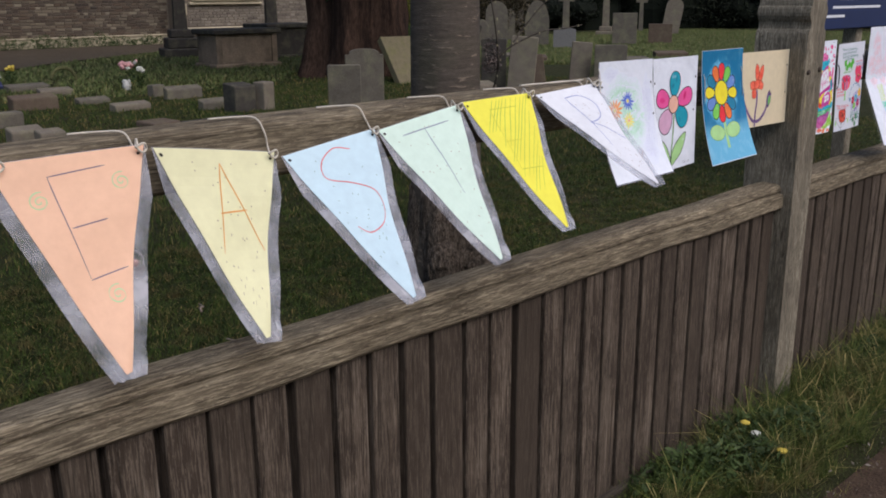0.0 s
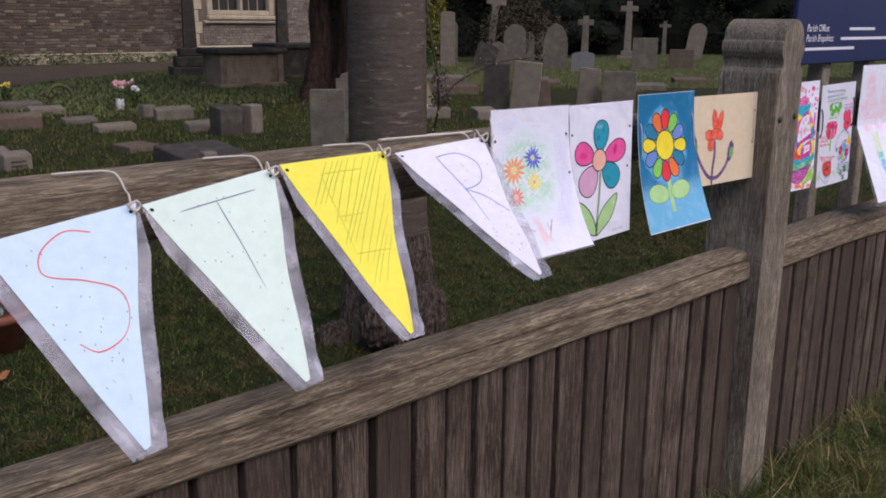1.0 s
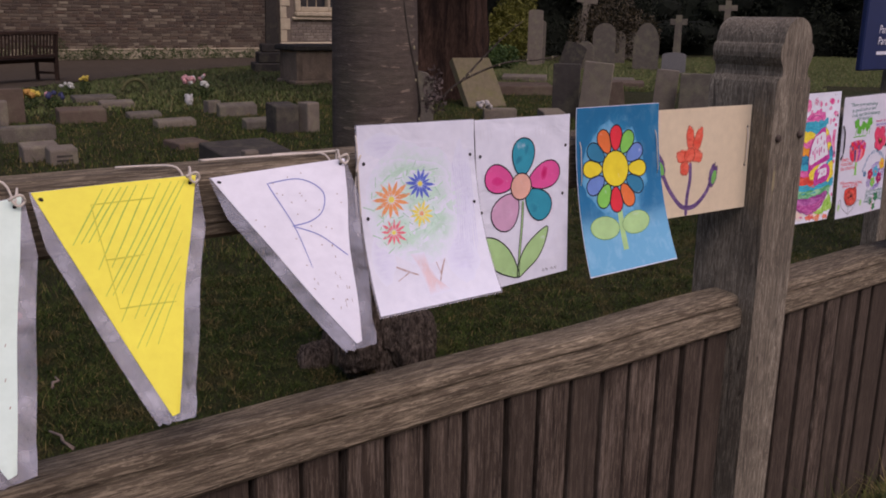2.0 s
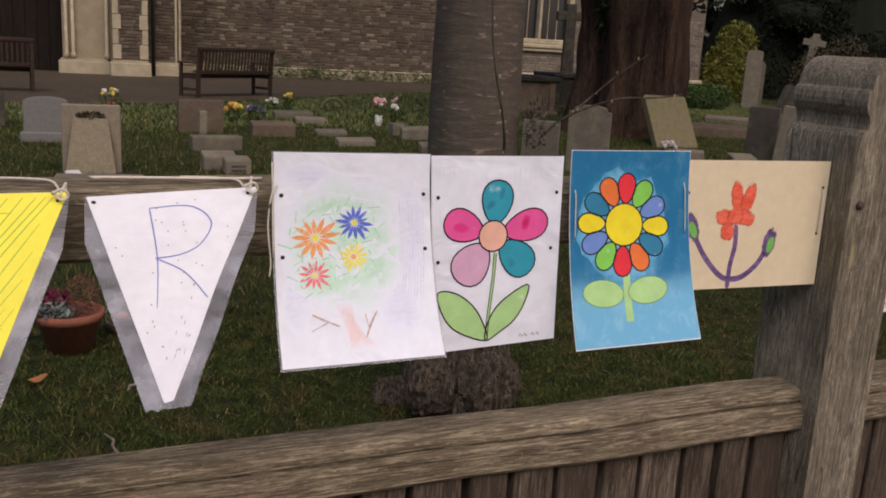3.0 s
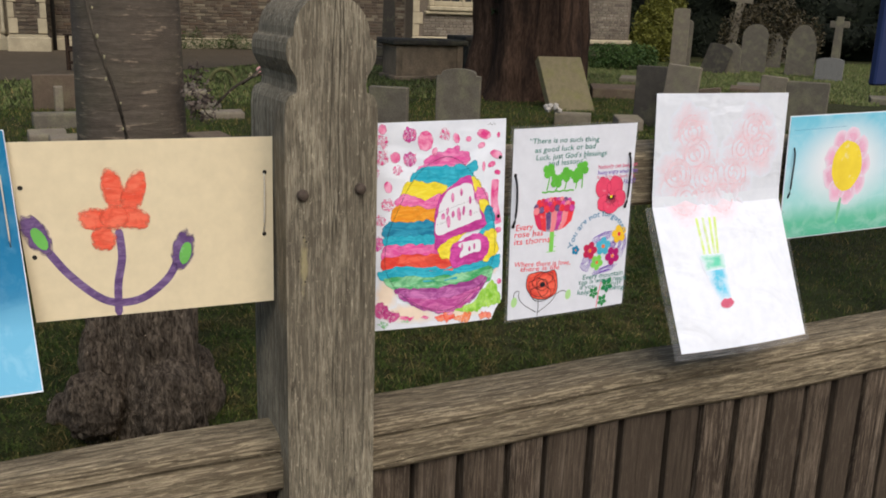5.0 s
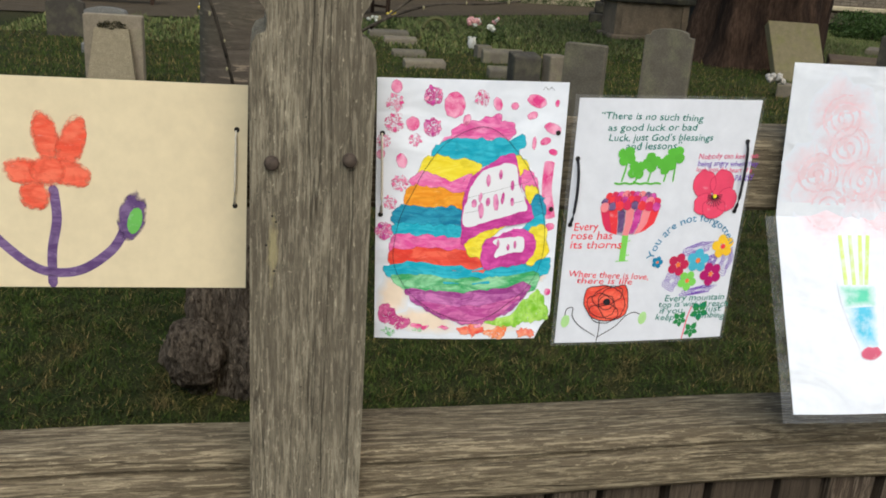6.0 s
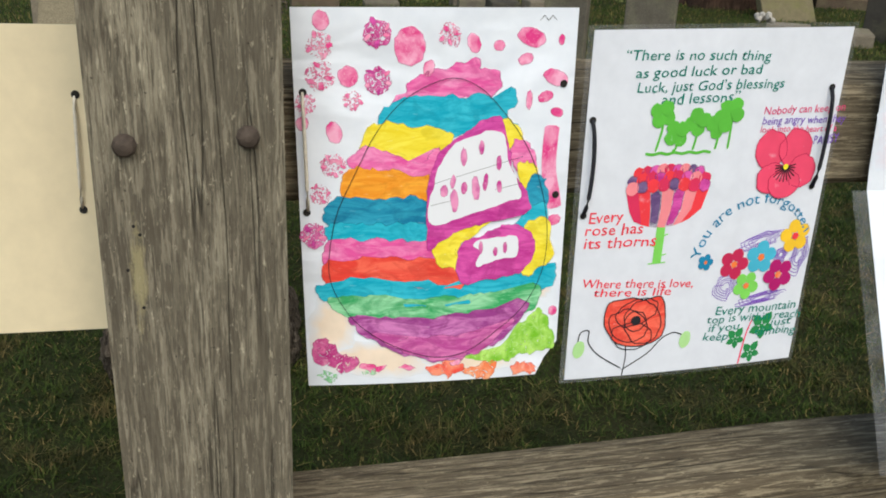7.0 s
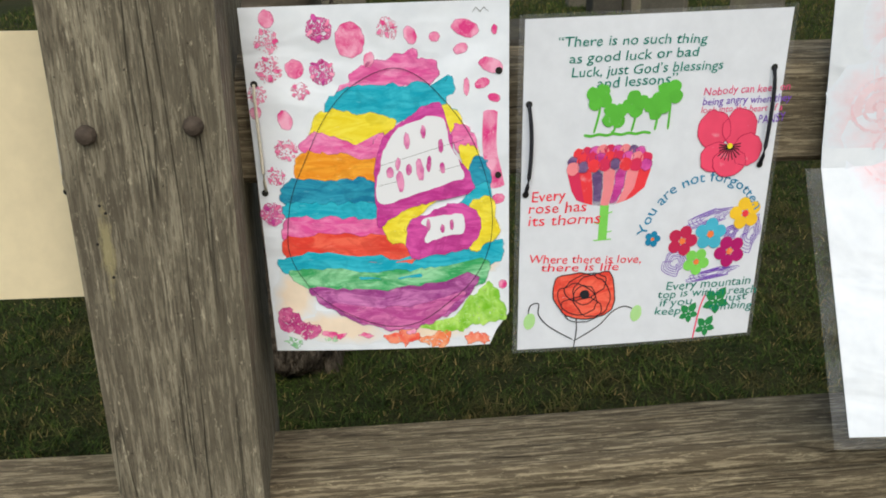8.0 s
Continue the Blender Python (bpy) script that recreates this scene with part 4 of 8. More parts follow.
# the stripes stop short at the two painted windows
for k, (mat, loop) in enumerate((
        (E_PINK, [(0.335, 0.234), (0.383, 0.191), (0.444, 0.171), (0.546, 0.145), (0.641, 0.133), (0.642, 0.157), (0.703, 0.163), (0.692, 0.201), (0.562, 0.212), (0.424, 0.230)]),
        (E_TEAL, [(0.293, 0.290), (0.348, 0.234), (0.452, 0.226), (0.617, 0.219), (0.721, 0.226), (0.760, 0.200), (0.787, 0.244), (0.746, 0.261), (0.780, 0.291), (0.689, 0.275), (0.620, 0.292), (0.523, 0.311), (0.425, 0.298)]),
        (E_YEL, [(0.231, 0.342), (0.286, 0.292), (0.383, 0.293), (0.509, 0.308), (0.545, 0.328), (0.517, 0.355), (0.440, 0.389), (0.369, 0.377), (0.313, 0.361)]),
        (E_PINK, [(0.189, 0.384), (0.236, 0.347), (0.327, 0.359), (0.426, 0.382), (0.493, 0.349), (0.477, 0.408), (0.426, 0.436), (0.341, 0.415), (0.255, 0.407)]),
        (E_ORG, [(0.145, 0.433), (0.206, 0.402), (0.312, 0.408), (0.441, 0.428), (0.472, 0.435), (0.461, 0.478), (0.384, 0.480), (0.269, 0.467), (0.196, 0.481)]),
        (E_DTEAL, [(0.100, 0.504), (0.168, 0.476), (0.297, 0.483), (0.441, 0.482), (0.474, 0.521), (0.454, 0.561), (0.325, 0.550), (0.194, 0.551), (0.105, 0.530)]),
        (E_TEAL, [(0.098, 0.553), (0.209, 0.547), (0.326, 0.548), (0.460, 0.558), (0.463, 0.596), (0.325, 0.604), (0.237, 0.591), (0.132, 0.584)]),
        (E_PINK, [(0.096, 0.600), (0.237, 0.591), (0.384, 0.598), (0.484, 0.607), (0.515, 0.649), (0.384, 0.654), (0.265, 0.645), (0.099, 0.645)]),
        (E_RED, [(0.093, 0.653), (0.265, 0.643), (0.429, 0.649), (0.592, 0.653), (0.611, 0.686), (0.582, 0.713), (0.384, 0.708), (0.205, 0.697), (0.105, 0.705)]),
        (E_TEAL, [(0.066, 0.717), (0.205, 0.697), (0.384, 0.710), (0.595, 0.716), (0.774, 0.699), (0.957, 0.676), (0.945, 0.732), (0.777, 0.751), (0.597, 0.764), (0.384, 0.762), (0.203, 0.748), (0.080, 0.736)]),
        (E_GRN, [(0.101, 0.756), (0.233, 0.747), (0.430, 0.759), (0.611, 0.757), (0.777, 0.747), (0.904, 0.733), (0.875, 0.791), (0.720, 0.800), (0.568, 0.821), (0.385, 0.813), (0.232, 0.802), (0.138, 0.781)]),
        (E_PUR, [(0.167, 0.811), (0.308, 0.809), (0.507, 0.815), (0.659, 0.802), (0.859, 0.782), (0.789, 0.856), (0.696, 0.896), (0.572, 0.923), (0.463, 0.919), (0.338, 0.885), (0.243, 0.856)]),
        (E_PLUM, [(0.262, 0.856), (0.400, 0.868), (0.540, 0.872), (0.690, 0.858), (0.800, 0.832), (0.770, 0.866), (0.690, 0.898), (0.572, 0.922), (0.463, 0.918), (0.345, 0.886)]),
        (E_YEL, [(0.490, 0.586), (0.588, 0.561), (0.707, 0.546), (0.651, 0.581), (0.578, 0.610), (0.595, 0.658), (0.509, 0.642)]),
        (E_YEL, [(0.740, 0.286), (0.788, 0.298), (0.811, 0.349), (0.768, 0.339)]),
        (E_PINK, [(0.780, 0.341), (0.842, 0.351), (0.855, 0.399), (0.806, 0.396)]),
        (E_YEL, [(0.818, 0.396), (0.864, 0.408), (0.871, 0.458), (0.825, 0.448)]),
        (E_DTEAL, [(0.850, 0.445), (0.901, 0.435), (0.910, 0.505), (0.858, 0.506)]),
        (E_TEAL, [(0.798, 0.554), (0.889, 0.498), (0.920, 0.544), (0.852, 0.573)]),
        (E_YEL, [(0.854, 0.562), (0.926, 0.551), (0.937, 0.632), (0.894, 0.676), (0.841, 0.681)]))):
    patch(s, "stripe", ragged(swell(loop, 0.011), 0.016, k), mat, d, 1 + 0.35 * k, edge=0.0042)
line(s, "egg_outline", [smooth_line([(0.533, 0.169), (0.383, 0.218), (0.278, 0.302), (0.191, 0.419), (0.130, 0.513), (0.099, 0.619), (0.100, 0.694), (0.142, 0.765), (0.208, 0.825), (0.323, 0.882), (0.479, 0.922), (0.619, 0.911), (0.761, 0.842), (0.841, 0.790), (0.896, 0.726), (0.926, 0.651), (0.926, 0.553), (0.891, 0.443), (0.833, 0.344), (0.743, 0.256), (0.643, 0.189)], 5, True)], 0.00045, INK, d, 9, True)
E_DAB = blot("magenta dab", (0.52, 0.035, 0.26), (0.80, 0.30, 0.52))
WHITE_IN = paint("bare paper", (0.80, 0.80, 0.84), 1, var=0.03)
for outer, inner, dabs in (
        ([(0.465, 0.612), (0.456, 0.531), (0.466, 0.424), (0.499, 0.362), (0.565, 0.320), (0.661, 0.278), (0.723, 0.262), (0.754, 0.299), (0.777, 0.387), (0.818, 0.442), (0.862, 0.486), (0.842, 0.523), (0.733, 0.540), (0.603, 0.561), (0.519, 0.589)],
         [(0.474, 0.543), (0.484, 0.435), (0.522, 0.366), (0.593, 0.321), (0.730, 0.304), (0.766, 0.386), (0.818, 0.469), (0.759, 0.489), (0.630, 0.516)],
         [(0.595, 0.367, 0.013, 0.037), (0.660, 0.343, 0.011, 0.029), (0.727, 0.384, 0.011, 0.031), (0.523, 0.455, 0.017, 0.024), (0.562, 0.480, 0.016, 0.049), (0.598, 0.448, 0.013, 0.026), (0.641, 0.449, 0.016, 0.051), (0.678, 0.433, 0.011, 0.037), (0.731, 0.446, 0.011, 0.026), (0.555, 0.431, 0.011, 0.029)]),
        ([(0.594, 0.709), (0.581, 0.610), (0.662, 0.579), (0.763, 0.551), (0.839, 0.560), (0.881, 0.595), (0.876, 0.641), (0.835, 0.683), (0.729, 0.704)],
         [(0.649, 0.665), (0.665, 0.627), (0.640, 0.600), (0.721, 0.586), (0.809, 0.586), (0.808, 0.637), (0.740, 0.646)],
         [(0.667, 0.612, 0.009, 0.029), (0.724, 0.624, 0.010, 0.020), (0.762, 0.614, 0.009, 0.026)])):
    p = patch(s, "egg_window", ragged(outer, 0.010, 2), E_MAG, d, 9, label="magenta framed panel painted on the egg", edge=0.0025)
    patch(s, "bare_panel", ragged(inner, 0.007, 5), WHITE_IN, p, 11, 3)
    for k, (u, v, ru, rv) in enumerate(dabs):
        patch(s, "dab", oval(u, v, ru * 0.95, rv * 0.9, 0.12 * math.sin(3 * k), 18, 0.22, AE, k), E_DAB, p, 13, edge=0.0018)
    if len(dabs) > 5:
        line(s, "ruled_line", [[inner[1], (inner[6][0], inner[6][1] - 0.10)], [(inner[0][0], inner[0][1] - 0.05), (inner[6][0], inner[6][1] - 0.03)]], 0.0005, INK, p, 12)
line(s, "brush_stroke", [smooth_line([(0.927, 0.291), (0.922, 0.357), (0.924, 0.411), (0.941, 0.466), (0.954, 0.512)], 8)], 0.0115, E_PRINT, d, 1)
for k, (u, v, ru, rv) in enumerate(((0.100, 0.031, 0.029, 0.034), (0.185, 0.162, 0.036, 0.037), (0.132, 0.300, 0.029, 0.040), (0.399, 0.092, 0.057, 0.066), (0.467, 0.144, 0.021, 0.031), (0.625, 0.084, 0.024, 0.036), (0.716, 0.090, 0.021, 0.019), (0.833, 0.070, 0.054, 0.033), (0.814, 0.123, 0.030, 0.020), (0.943, 0.077, 0.013, 0.020), (0.929, 0.169, 0.049, 0.029), (0.895, 0.217, 0.030, 0.020), (0.834, 0.225, 0.013, 0.034), (0.941, 0.257, 0.026, 0.017), (0.952, 0.545, 0.031, 0.021), (0.973, 0.807, 0.019, 0.020), (0.024, 0.277, 0.023, 0.026))):
    patch(s, "print", oval(u, v, ru, rv, 0.35 * math.sin(2.1 * k), 30, 0.13, AE, k), E_PRINT, d, 1, edge=0.0022)
for k, (u, v, r, dark) in enumerate(((0.286, 0.061, 0.051, 1), (0.287, 0.174, 0.049, 1), (0.090, 0.161, 0.053, 0), (0.093, 0.088, 0.047, 0), (0.038, 0.227, 0.039, 0), (0.197, 0.221, 0.037, 0), (0.126, 0.383, 0.046, 0), (0.075, 0.459, 0.040, 0), (0.048, 0.567, 0.051, 1), (0.541, 0.064, 0.043, 0))):
    rr = random.Random(k)
    patch(s, "print", oval(u, v, r * 0.98, r * 0.95, rr.uniform(0, 3), 34, 0.22, AE, k), E_HEART if dark else E_CURL, d, 1, edge=0.0022)
    for q in range(5 if dark else 4):
        t = 1.4 * q + rr.uniform(-0.3, 0.3)
        f = rr.uniform(0.55, 0.85)
        patch(s, "print", oval(u + r * f * math.cos(t), v + r * f * math.sin(t) / AE, r * rr.uniform(0.22, 0.36), r * rr.uniform(0.12, 0.22), t + rr.uniform(-0.7, 0.7), 14, 0.35, AE, k + q), E_MAG if dark and q % 2 else E_PRINT, d, 2 + q % 3, edge=0.0018)
B_LIME = blot("lime green splash", (0.20, 0.52, 0.02), (0.50, 0.78, 0.16), 0.31, 200.0)
B_MAG = blot("plum splash", (0.46, 0.03, 0.20), (0.70, 0.16, 0.36), 0.37, 220.0)
B_RED = blot("scarlet splash", (0.86, 0.07, 0.05), (0.92, 0.30, 0.18), 0.32, 200.0)
B_ORG = blot("coral splash", (0.88, 0.22, 0.08), (0.93, 0.48, 0.28), 0.36, 200.0)
B_GRN = blot("green splash", (0.16, 0.45, 0.20), (0.46, 0.72, 0.46), 0.42, 220.0)
SANDY = paint("sandy wash", (0.83, 0.68, 0.54), 0.62, (0.75, 0.77, 0.82), (16, 16, 16))
for u, v, ru, rv in ((0.10, 0.82, 0.10, 0.13), (0.28, 0.925, 0.24, 0.08), (0.62, 0.935, 0.20, 0.06), (0.90, 0.74, 0.07, 0.04)):
    patch(s, "pale_wash", oval(u, v, ru, rv, 0.1, 36, 0.35, AE, u * 7), SANDY, d, 0, 3)
for k, (mat, loop) in enumerate((
        (B_LIME, [(0.604, 0.929), (0.728, 0.922), (0.831, 0.844), (0.904, 0.803), (0.942, 0.809), (0.957, 0.848), (0.992, 0.904), (0.947, 0.924), (0.870, 0.935), (0.793, 0.947), (0.699, 0.951)]),
        (B_MAG, [(0.019, 0.905), (0.053, 0.863), (0.098, 0.875), (0.151, 0.909), (0.198, 0.921), (0.173, 0.947), (0.125, 0.967), (0.072, 0.933), (0.025, 0.932)]),
        (B_MAG, [(0.029, 0.873), (0.076, 0.862), (0.090, 0.891), (0.050, 0.906)]),
        (E_PRINT, [(0.197, 0.948), (0.244, 0.939), (0.299, 0.946), (0.251, 0.966)]),
        (E_PRINT, [(0.354, 0.953), (0.385, 0.941), (0.416, 0.955), (0.385, 0.968)]),
        (B_RED, [(0.456, 0.956), (0.518, 0.942), (0.533, 0.916), (0.565, 0.933), (0.613, 0.962), (0.590, 0.977), (0.559, 0.992), (0.519, 0.980), (0.488, 0.974)]),
        (B_ORG, [(0.598, 0.967), (0.668, 0.953), (0.738, 0.950), (0.733, 0.987), (0.686, 0.997), (0.630, 0.989)]),
        (B_RED, [(0.813, 0.969), (0.856, 0.954), (0.901, 0.966), (0.911, 0.997), (0.859, 0.986), (0.820, 0.994)]),
        (E_PRINT, [(0.573, 0.933), (0.604, 0.924), (0.592, 0.950), (0.566, 0.955)]),
        (B_GRN, [(0.039, 0.964), (0.086, 0.958), (0.117, 0.977), (0.069, 0.990)]),
        (B_GRN, [(0.212, 0.954), (0.252, 0.950), (0.259, 0.971), (0.219, 0.975)]))):
    patch(s, "splotch", ragged(loop, 0.02, k + 30), mat, d, 2 + k % 3, edge=0.003)
holes(s, [(0.03, 0.20), (0.025, 0.505), (0.96, 0.185), (0.955, 0.475)], d)
lace(s, (0.028, 0.20), (0.03, 0.50), STRING, d, 0.0013)
line(s, "pencil_note", [[(0.86, 0.03), (0.875, 0.018), (0.89, 0.03), (0.905, 0.018), (0.92, 0.03)]], 0.0006, INK, d, 1)

# sheet of sayings
d = drawing("sayings_sheet", "white sheet with handwritten sayings and small flower drawings")
s = Sheet((2.930, 1.204, 1.112), (3.143, 1.207, 1.116), (2.928, 1.192, 0.836), (3.134, 1.196, 0.838), curl=1.2, sag=0.003)
leaf_of_paper(s, plain("laminated paper", (0.71, 0.725, 0.79), 0.4, 0, 0.02, 8, 0.4), d)
leaf_of_paper(s, CLEAR, d, "laminate", 0.0004, outline=lambda u, v: (-0.02 + 1.04 * u, -0.012 + 1.024 * v), lift=-0.0006, label="clear plastic pouch")
AQ = s.tall / s.wide
CRIMSON = paint("crimson pen", (0.50, 0.02, 0.08))
P_GREEN = paint("green fineliner", (0.0, 0.20, 0.15))
P_PINK = paint("pink fineliner", (0.75, 0.06, 0.20))
P_RED = paint("red fineliner", (0.80, 0.03, 0.06))
P_BLUE = paint("blue fineliner", (0.02, 0.22, 0.40))
P_PURP = paint("purple fineliner", (0.18, 0.06, 0.45))
for words, u, v, size, m, tilt, span in (
        ("\u201cThere is no such thing", 0.118, 0.078, 0.0108, P_GREEN, -0.019, 0.1202),
        ("as good luck or bad", 0.165, 0.126, 0.0108, P_GREEN, 0.008, 0.1044),
        ("Luck, just God\u2019s blessings", 0.174, 0.165, 0.0108, P_GREEN, 0.005, 0.1233),
        ("and lessons\u201d", 0.274, 0.199, 0.0115, P_GREEN, 0.008, 0.0656),
        ("Nobody can keep on", 0.687, 0.235, 0.0088, P_PINK, 0.004, 0.0731),
        ("being angry when they", 0.687, 0.263, 0.0088, P_PURP, -0.015, 0.0756),
        ("look into the heart of a", 0.684, 0.286, 0.0076, P_PINK, -0.024, 0.0697),
        ("PANSY", 0.918, 0.325, 0.0098, P_PURP, 0.024, 0.0236),
        ("Every", 0.039, 0.525, 0.0128, P_RED, 0.038, 0.0294),
        ("rose has", 0.027, 0.559, 0.0128, P_RED, -0.011, 0.0496),
        ("its thorns", 0.027, 0.597, 0.0128, P_RED, -0.013, 0.0622),
        ("Where there is love,", 0.036, 0.714, 0.0105, P_RED, -0.059, 0.0984),
        ("there is life", 0.086, 0.743, 0.0100, P_RED, -0.045, 0.0687),
        ("Every mountain", 0.611, 0.830, 0.0108, P_GREEN, -0.018, 0.0788),
        ("top is within reach", 0.581, 0.855, 0.0104, P_GREEN, -0.033, 0.0919),
        ("if you", 0.590, 0.883, 0.0104, P_GREEN, -0.036, 0.0303),
        ("just", 0.875, 0.881, 0.0104, P_GREEN, -0.036, 0.0210),
        ("keep", 0.571, 0.909, 0.0104, P_GREEN, -0.070, 0.0248),
        ("climbing", 0.808, 0.907, 0.0104, P_GREEN, -0.070, 0.0413)):
    writing(s, words, u, v, size, m, d, tilt, bold=0.00001, shear=0.08, span=span)
# clovers
CLOVER = paint("clover green felt pen", (0.12, 0.47, 0.05), 0.95)
for k, (u, v) in enumerate(((0.287, 0.225), (0.349, 0.279), (0.425, 0.249), (0.511, 0.258), (0.559, 0.222))):
    line(s, "clover_stalk", [smooth_line([(u, v), (u + 0.004, v + 0.04), (u - 0.014 + 0.004 * k, 0.328)])], 0.0019, CLOVER, d, 1)
    for a in (0, 90, 180, 270):
        patch(s, "clover_leaf", oval(u + 0.026 * math.cos(radians(a + 30 + 23 * k)), v + 0.026 * math.sin(radians(a + 30 + 23 * k)) / AQ, 0.027, 0.027, 0, 14, 0.2, AQ, k), CLOVER, d, 2 + a // 90, 1)
line(s, "grass_mark", [smooth_line([(0.235 + 0.029 * k, 0.332 + 0.004 * (k % 2)) for k in range(10)], 4)], 0.0022, CLOVER, d, 1)
# bunch of roses
ROSES = (RED, E_MAG, PURPLE, PANSYP := paint("crimson felt pen", (0.66, 0.03, 0.10), 0.97), paint("coral pen", (0.85, 0.25, 0.28), 0.97))
ru0, rv0 = 0.343, 0.452
for k in range(7):
    f0, f1 = -1 + 2 * k / 7, -1 + 2 * (k + 1) / 7
    mid = (f0 + f1) / 2
    bowl = [(ru0 + 0.165 * f0, rv0 - 0.010), (ru0 + 0.165 * mid, rv0 - 0.030), (ru0 + 0.165 * f1, rv0 - 0.010), (ru0 + 0.145 * f1, rv0 + 0.045), (ru0 + 0.112 * f1 - 0.012, rv0 + 0.095 - 0.022 * f1 * f1), (ru0 + 0.112 * f0 - 0.012, rv0 + 0.095 - 0.022 * f0 * f0), (ru0 + 0.145 * f0, rv0 + 0.045)]
    patch(s, "rose_petal", bowl, (PANSYP, RED, PURPLE, ROSES[4], E_MAG, ROSES[4], RED)[k], d, 1, 2)
for row, (n, drop, half) in enumerate(((9, -0.070, 0.135), (9, -0.050, 0.160), (8, -0.030, 0.165))):
    for k in range(n):
        f = -1 + 2 * (k + 0.5) / n
        patch(s, "rose_petal", oval(ru0 + half * f, rv0 + drop + 0.010 * f * f, 0.025, 0.026, 0, 14, 0.15, AQ, k + row), ROSES[(k * 3 + row * 2 + k // 4) % 5], d, 2 + row, 1)
line(s, "stem", [smooth_line([(0.333, 0.545), (0.332, 0.601), (0.331, 0.653)])], 0.0075, GREEN, d, 1, ends=1)
line(s, "thorn", [[(0.331, 0.576), (0.365, 0.567)], [(0.330, 0.607), (0.295, 0.597)], [(0.332, 0.632), (0.367, 0.627)], [(0.295, 0.654), (0.367, 0.652)]], 0.002, GREEN, d, 1)
# pansy
PANSY = paint("rose red felt pen", (0.80, 0.07, 0.15), 0.97)
pu, pv = 0.815, 0.387
for k, (x, y, ru, rv) in enumerate(((0.747, 0.338, 0.066, 0.074), (0.848, 0.337, 0.068, 0.076), (0.762, 0.419, 0.060, 0.058), (0.888, 0.402, 0.060, 0.062), (0.821, 0.437, 0.068, 0.054))):
    lp = oval(x, y, ru, rv, 0, 22, 0.14, AQ, k)
    p = patch(s, "petal", lp, PANSY, d, 2 + k, 2)
    line(s, "pencil_edge", [lp], 0.0006, CRIMSON, p, 3 + k, True)
for k in range(13):
    a = radians(-10 + 16.6 * k)
    ln = 0.058 if 2 < k < 10 else 0.044
    line(s, "dark_vein", [[(pu, pv), (pu + ln * math.cos(a), pv + ln * math.sin(a) / AQ)]], 0.0026, INK, d, 9, ends=0.3)
patch(s, "flower_centre", oval(pu, pv, 0.011, 0.011, aspect=AQ, n=10), YELLOW, d, 11, 1)
# poppy with two buds
qu, qv = 0.271, 0.828
lp = ragged([(0.154, 0.852), (0.139, 0.809), (0.155, 0.766), (0.236, 0.755), (0.303, 0.763), (0.365, 0.754), (0.390, 0.793), (0.398, 0.843), (0.384, 0.883), (0.328, 0.905), (0.252, 0.905), (0.194, 0.889)], 0.004, 2)
p = patch(s, "petal", lp, E_RED, d, 2, edge=0.002)
line(s, "ink_outline", [lp], 0.0009, INK, p, 4, True)
for k, (du, dv, ru, rv, t) in enumerate(((0, 0, 0.045, 0.040, 0), (-0.03, 0.012, 0.085, 0.062, 0.4), (0.03, 0.005, 0.075, 0.090, -0.5), (0.0, -0.028, 0.09, 0.050, -0.3), (-0.01, 0.045, 0.085, 0.055, 0.1))):
    line(s, "ink_outline", [oval(qu + du, qv + dv, ru, rv, t, 26, 0.15, AQ, k)], 0.0008, INK, p, 5, True)
patch(s, "flower_centre", oval(qu, qv - 0.003, 0.021, 0.019, aspect=AQ, n=12, wob=0.3), INK, d, 8, 1)
line(s, "stem", [smooth_line([(0.241, 0.900), (0.245, 0.944), (0.237, 1.000)]), smooth_line([(0.231, 0.975), (0.132, 0.928), (0.085, 0.886), (0.083, 0.849), (0.050, 0.853), (0.041, 0.883)]), smooth_line([(0.235, 0.980), (0.336, 0.934), (0.391, 0.890), (0.440, 0.874), (0.480, 0.884)])], 0.0010, INK, d, 1)
for u, v in ((0.047, 0.906), (0.494, 0.900)):
    patch(s, "bud", oval(u, v, 0.024, 0.036, 0.2, 12, 0.1, AQ), LEAFGREEN, d, 2, 1)
# wreath with words round it
wu, wv = 0.745, 0.640
for u, v, ru, rv, t in ((0.773, 0.604, 0.105, 0.030, -0.25), (0.954, 0.665, 0.038, 0.085, 0.2), (0.870, 0.655, 0.03, 0.03, 0), (0.643, 0.742, 0.050, 0.058, 0.3), (0.812, 0.786, 0.115, 0.022, -0.15)):
    run = []
    for k in range(96):
        a = 2 * math.pi * k / 19
        f = (k % 48) / 48
        x, y = ru * (0.25 + 0.8 * f) * math.cos(a + 0.4 * math.sin(k)), rv * (0.25 + 0.8 * f) * math.sin(a)
        run.append((u + x * math.cos(t) - y * math.sin(t), v + (x * math.sin(t) + y * math.cos(t)) / AQ))
    line(s, "squiggle", [run], 0.00055, P_PURP, d, 1)
for k, (u, v, r, m) in enumerate(((0.664, 0.674, 0.038, CRIMSON), (0.780, 0.658, 0.040, paint("sky blue pen", (0.08, 0.45, 0.62))), (0.918, 0.600, 0.040, paint("amber pen", (0.90, 0.52, 0.03))), (0.871, 0.718, 0.040, paint("dark magenta pen", (0.42, 0.01, 0.14))), (0.732, 0.744, 0.034, GREEN), (0.538, 0.661, 0.020, P_BLUE))):
    for a in range(5):
        patch(s, "petal", oval(u + r * math.cos(1.257 * a + k), v + r * math.sin(1.257 * a + k) / AQ, r * 0.68, r * 0.68, aspect=AQ, n=12, wob=0.1), m, d, 2 + k % 2, 1)
    patch(s, "flower_centre", oval(u, v, r * 0.36, r * 0.36, aspect=AQ, n=8), ORANGE if k != 2 else RED, d, 4, 1)
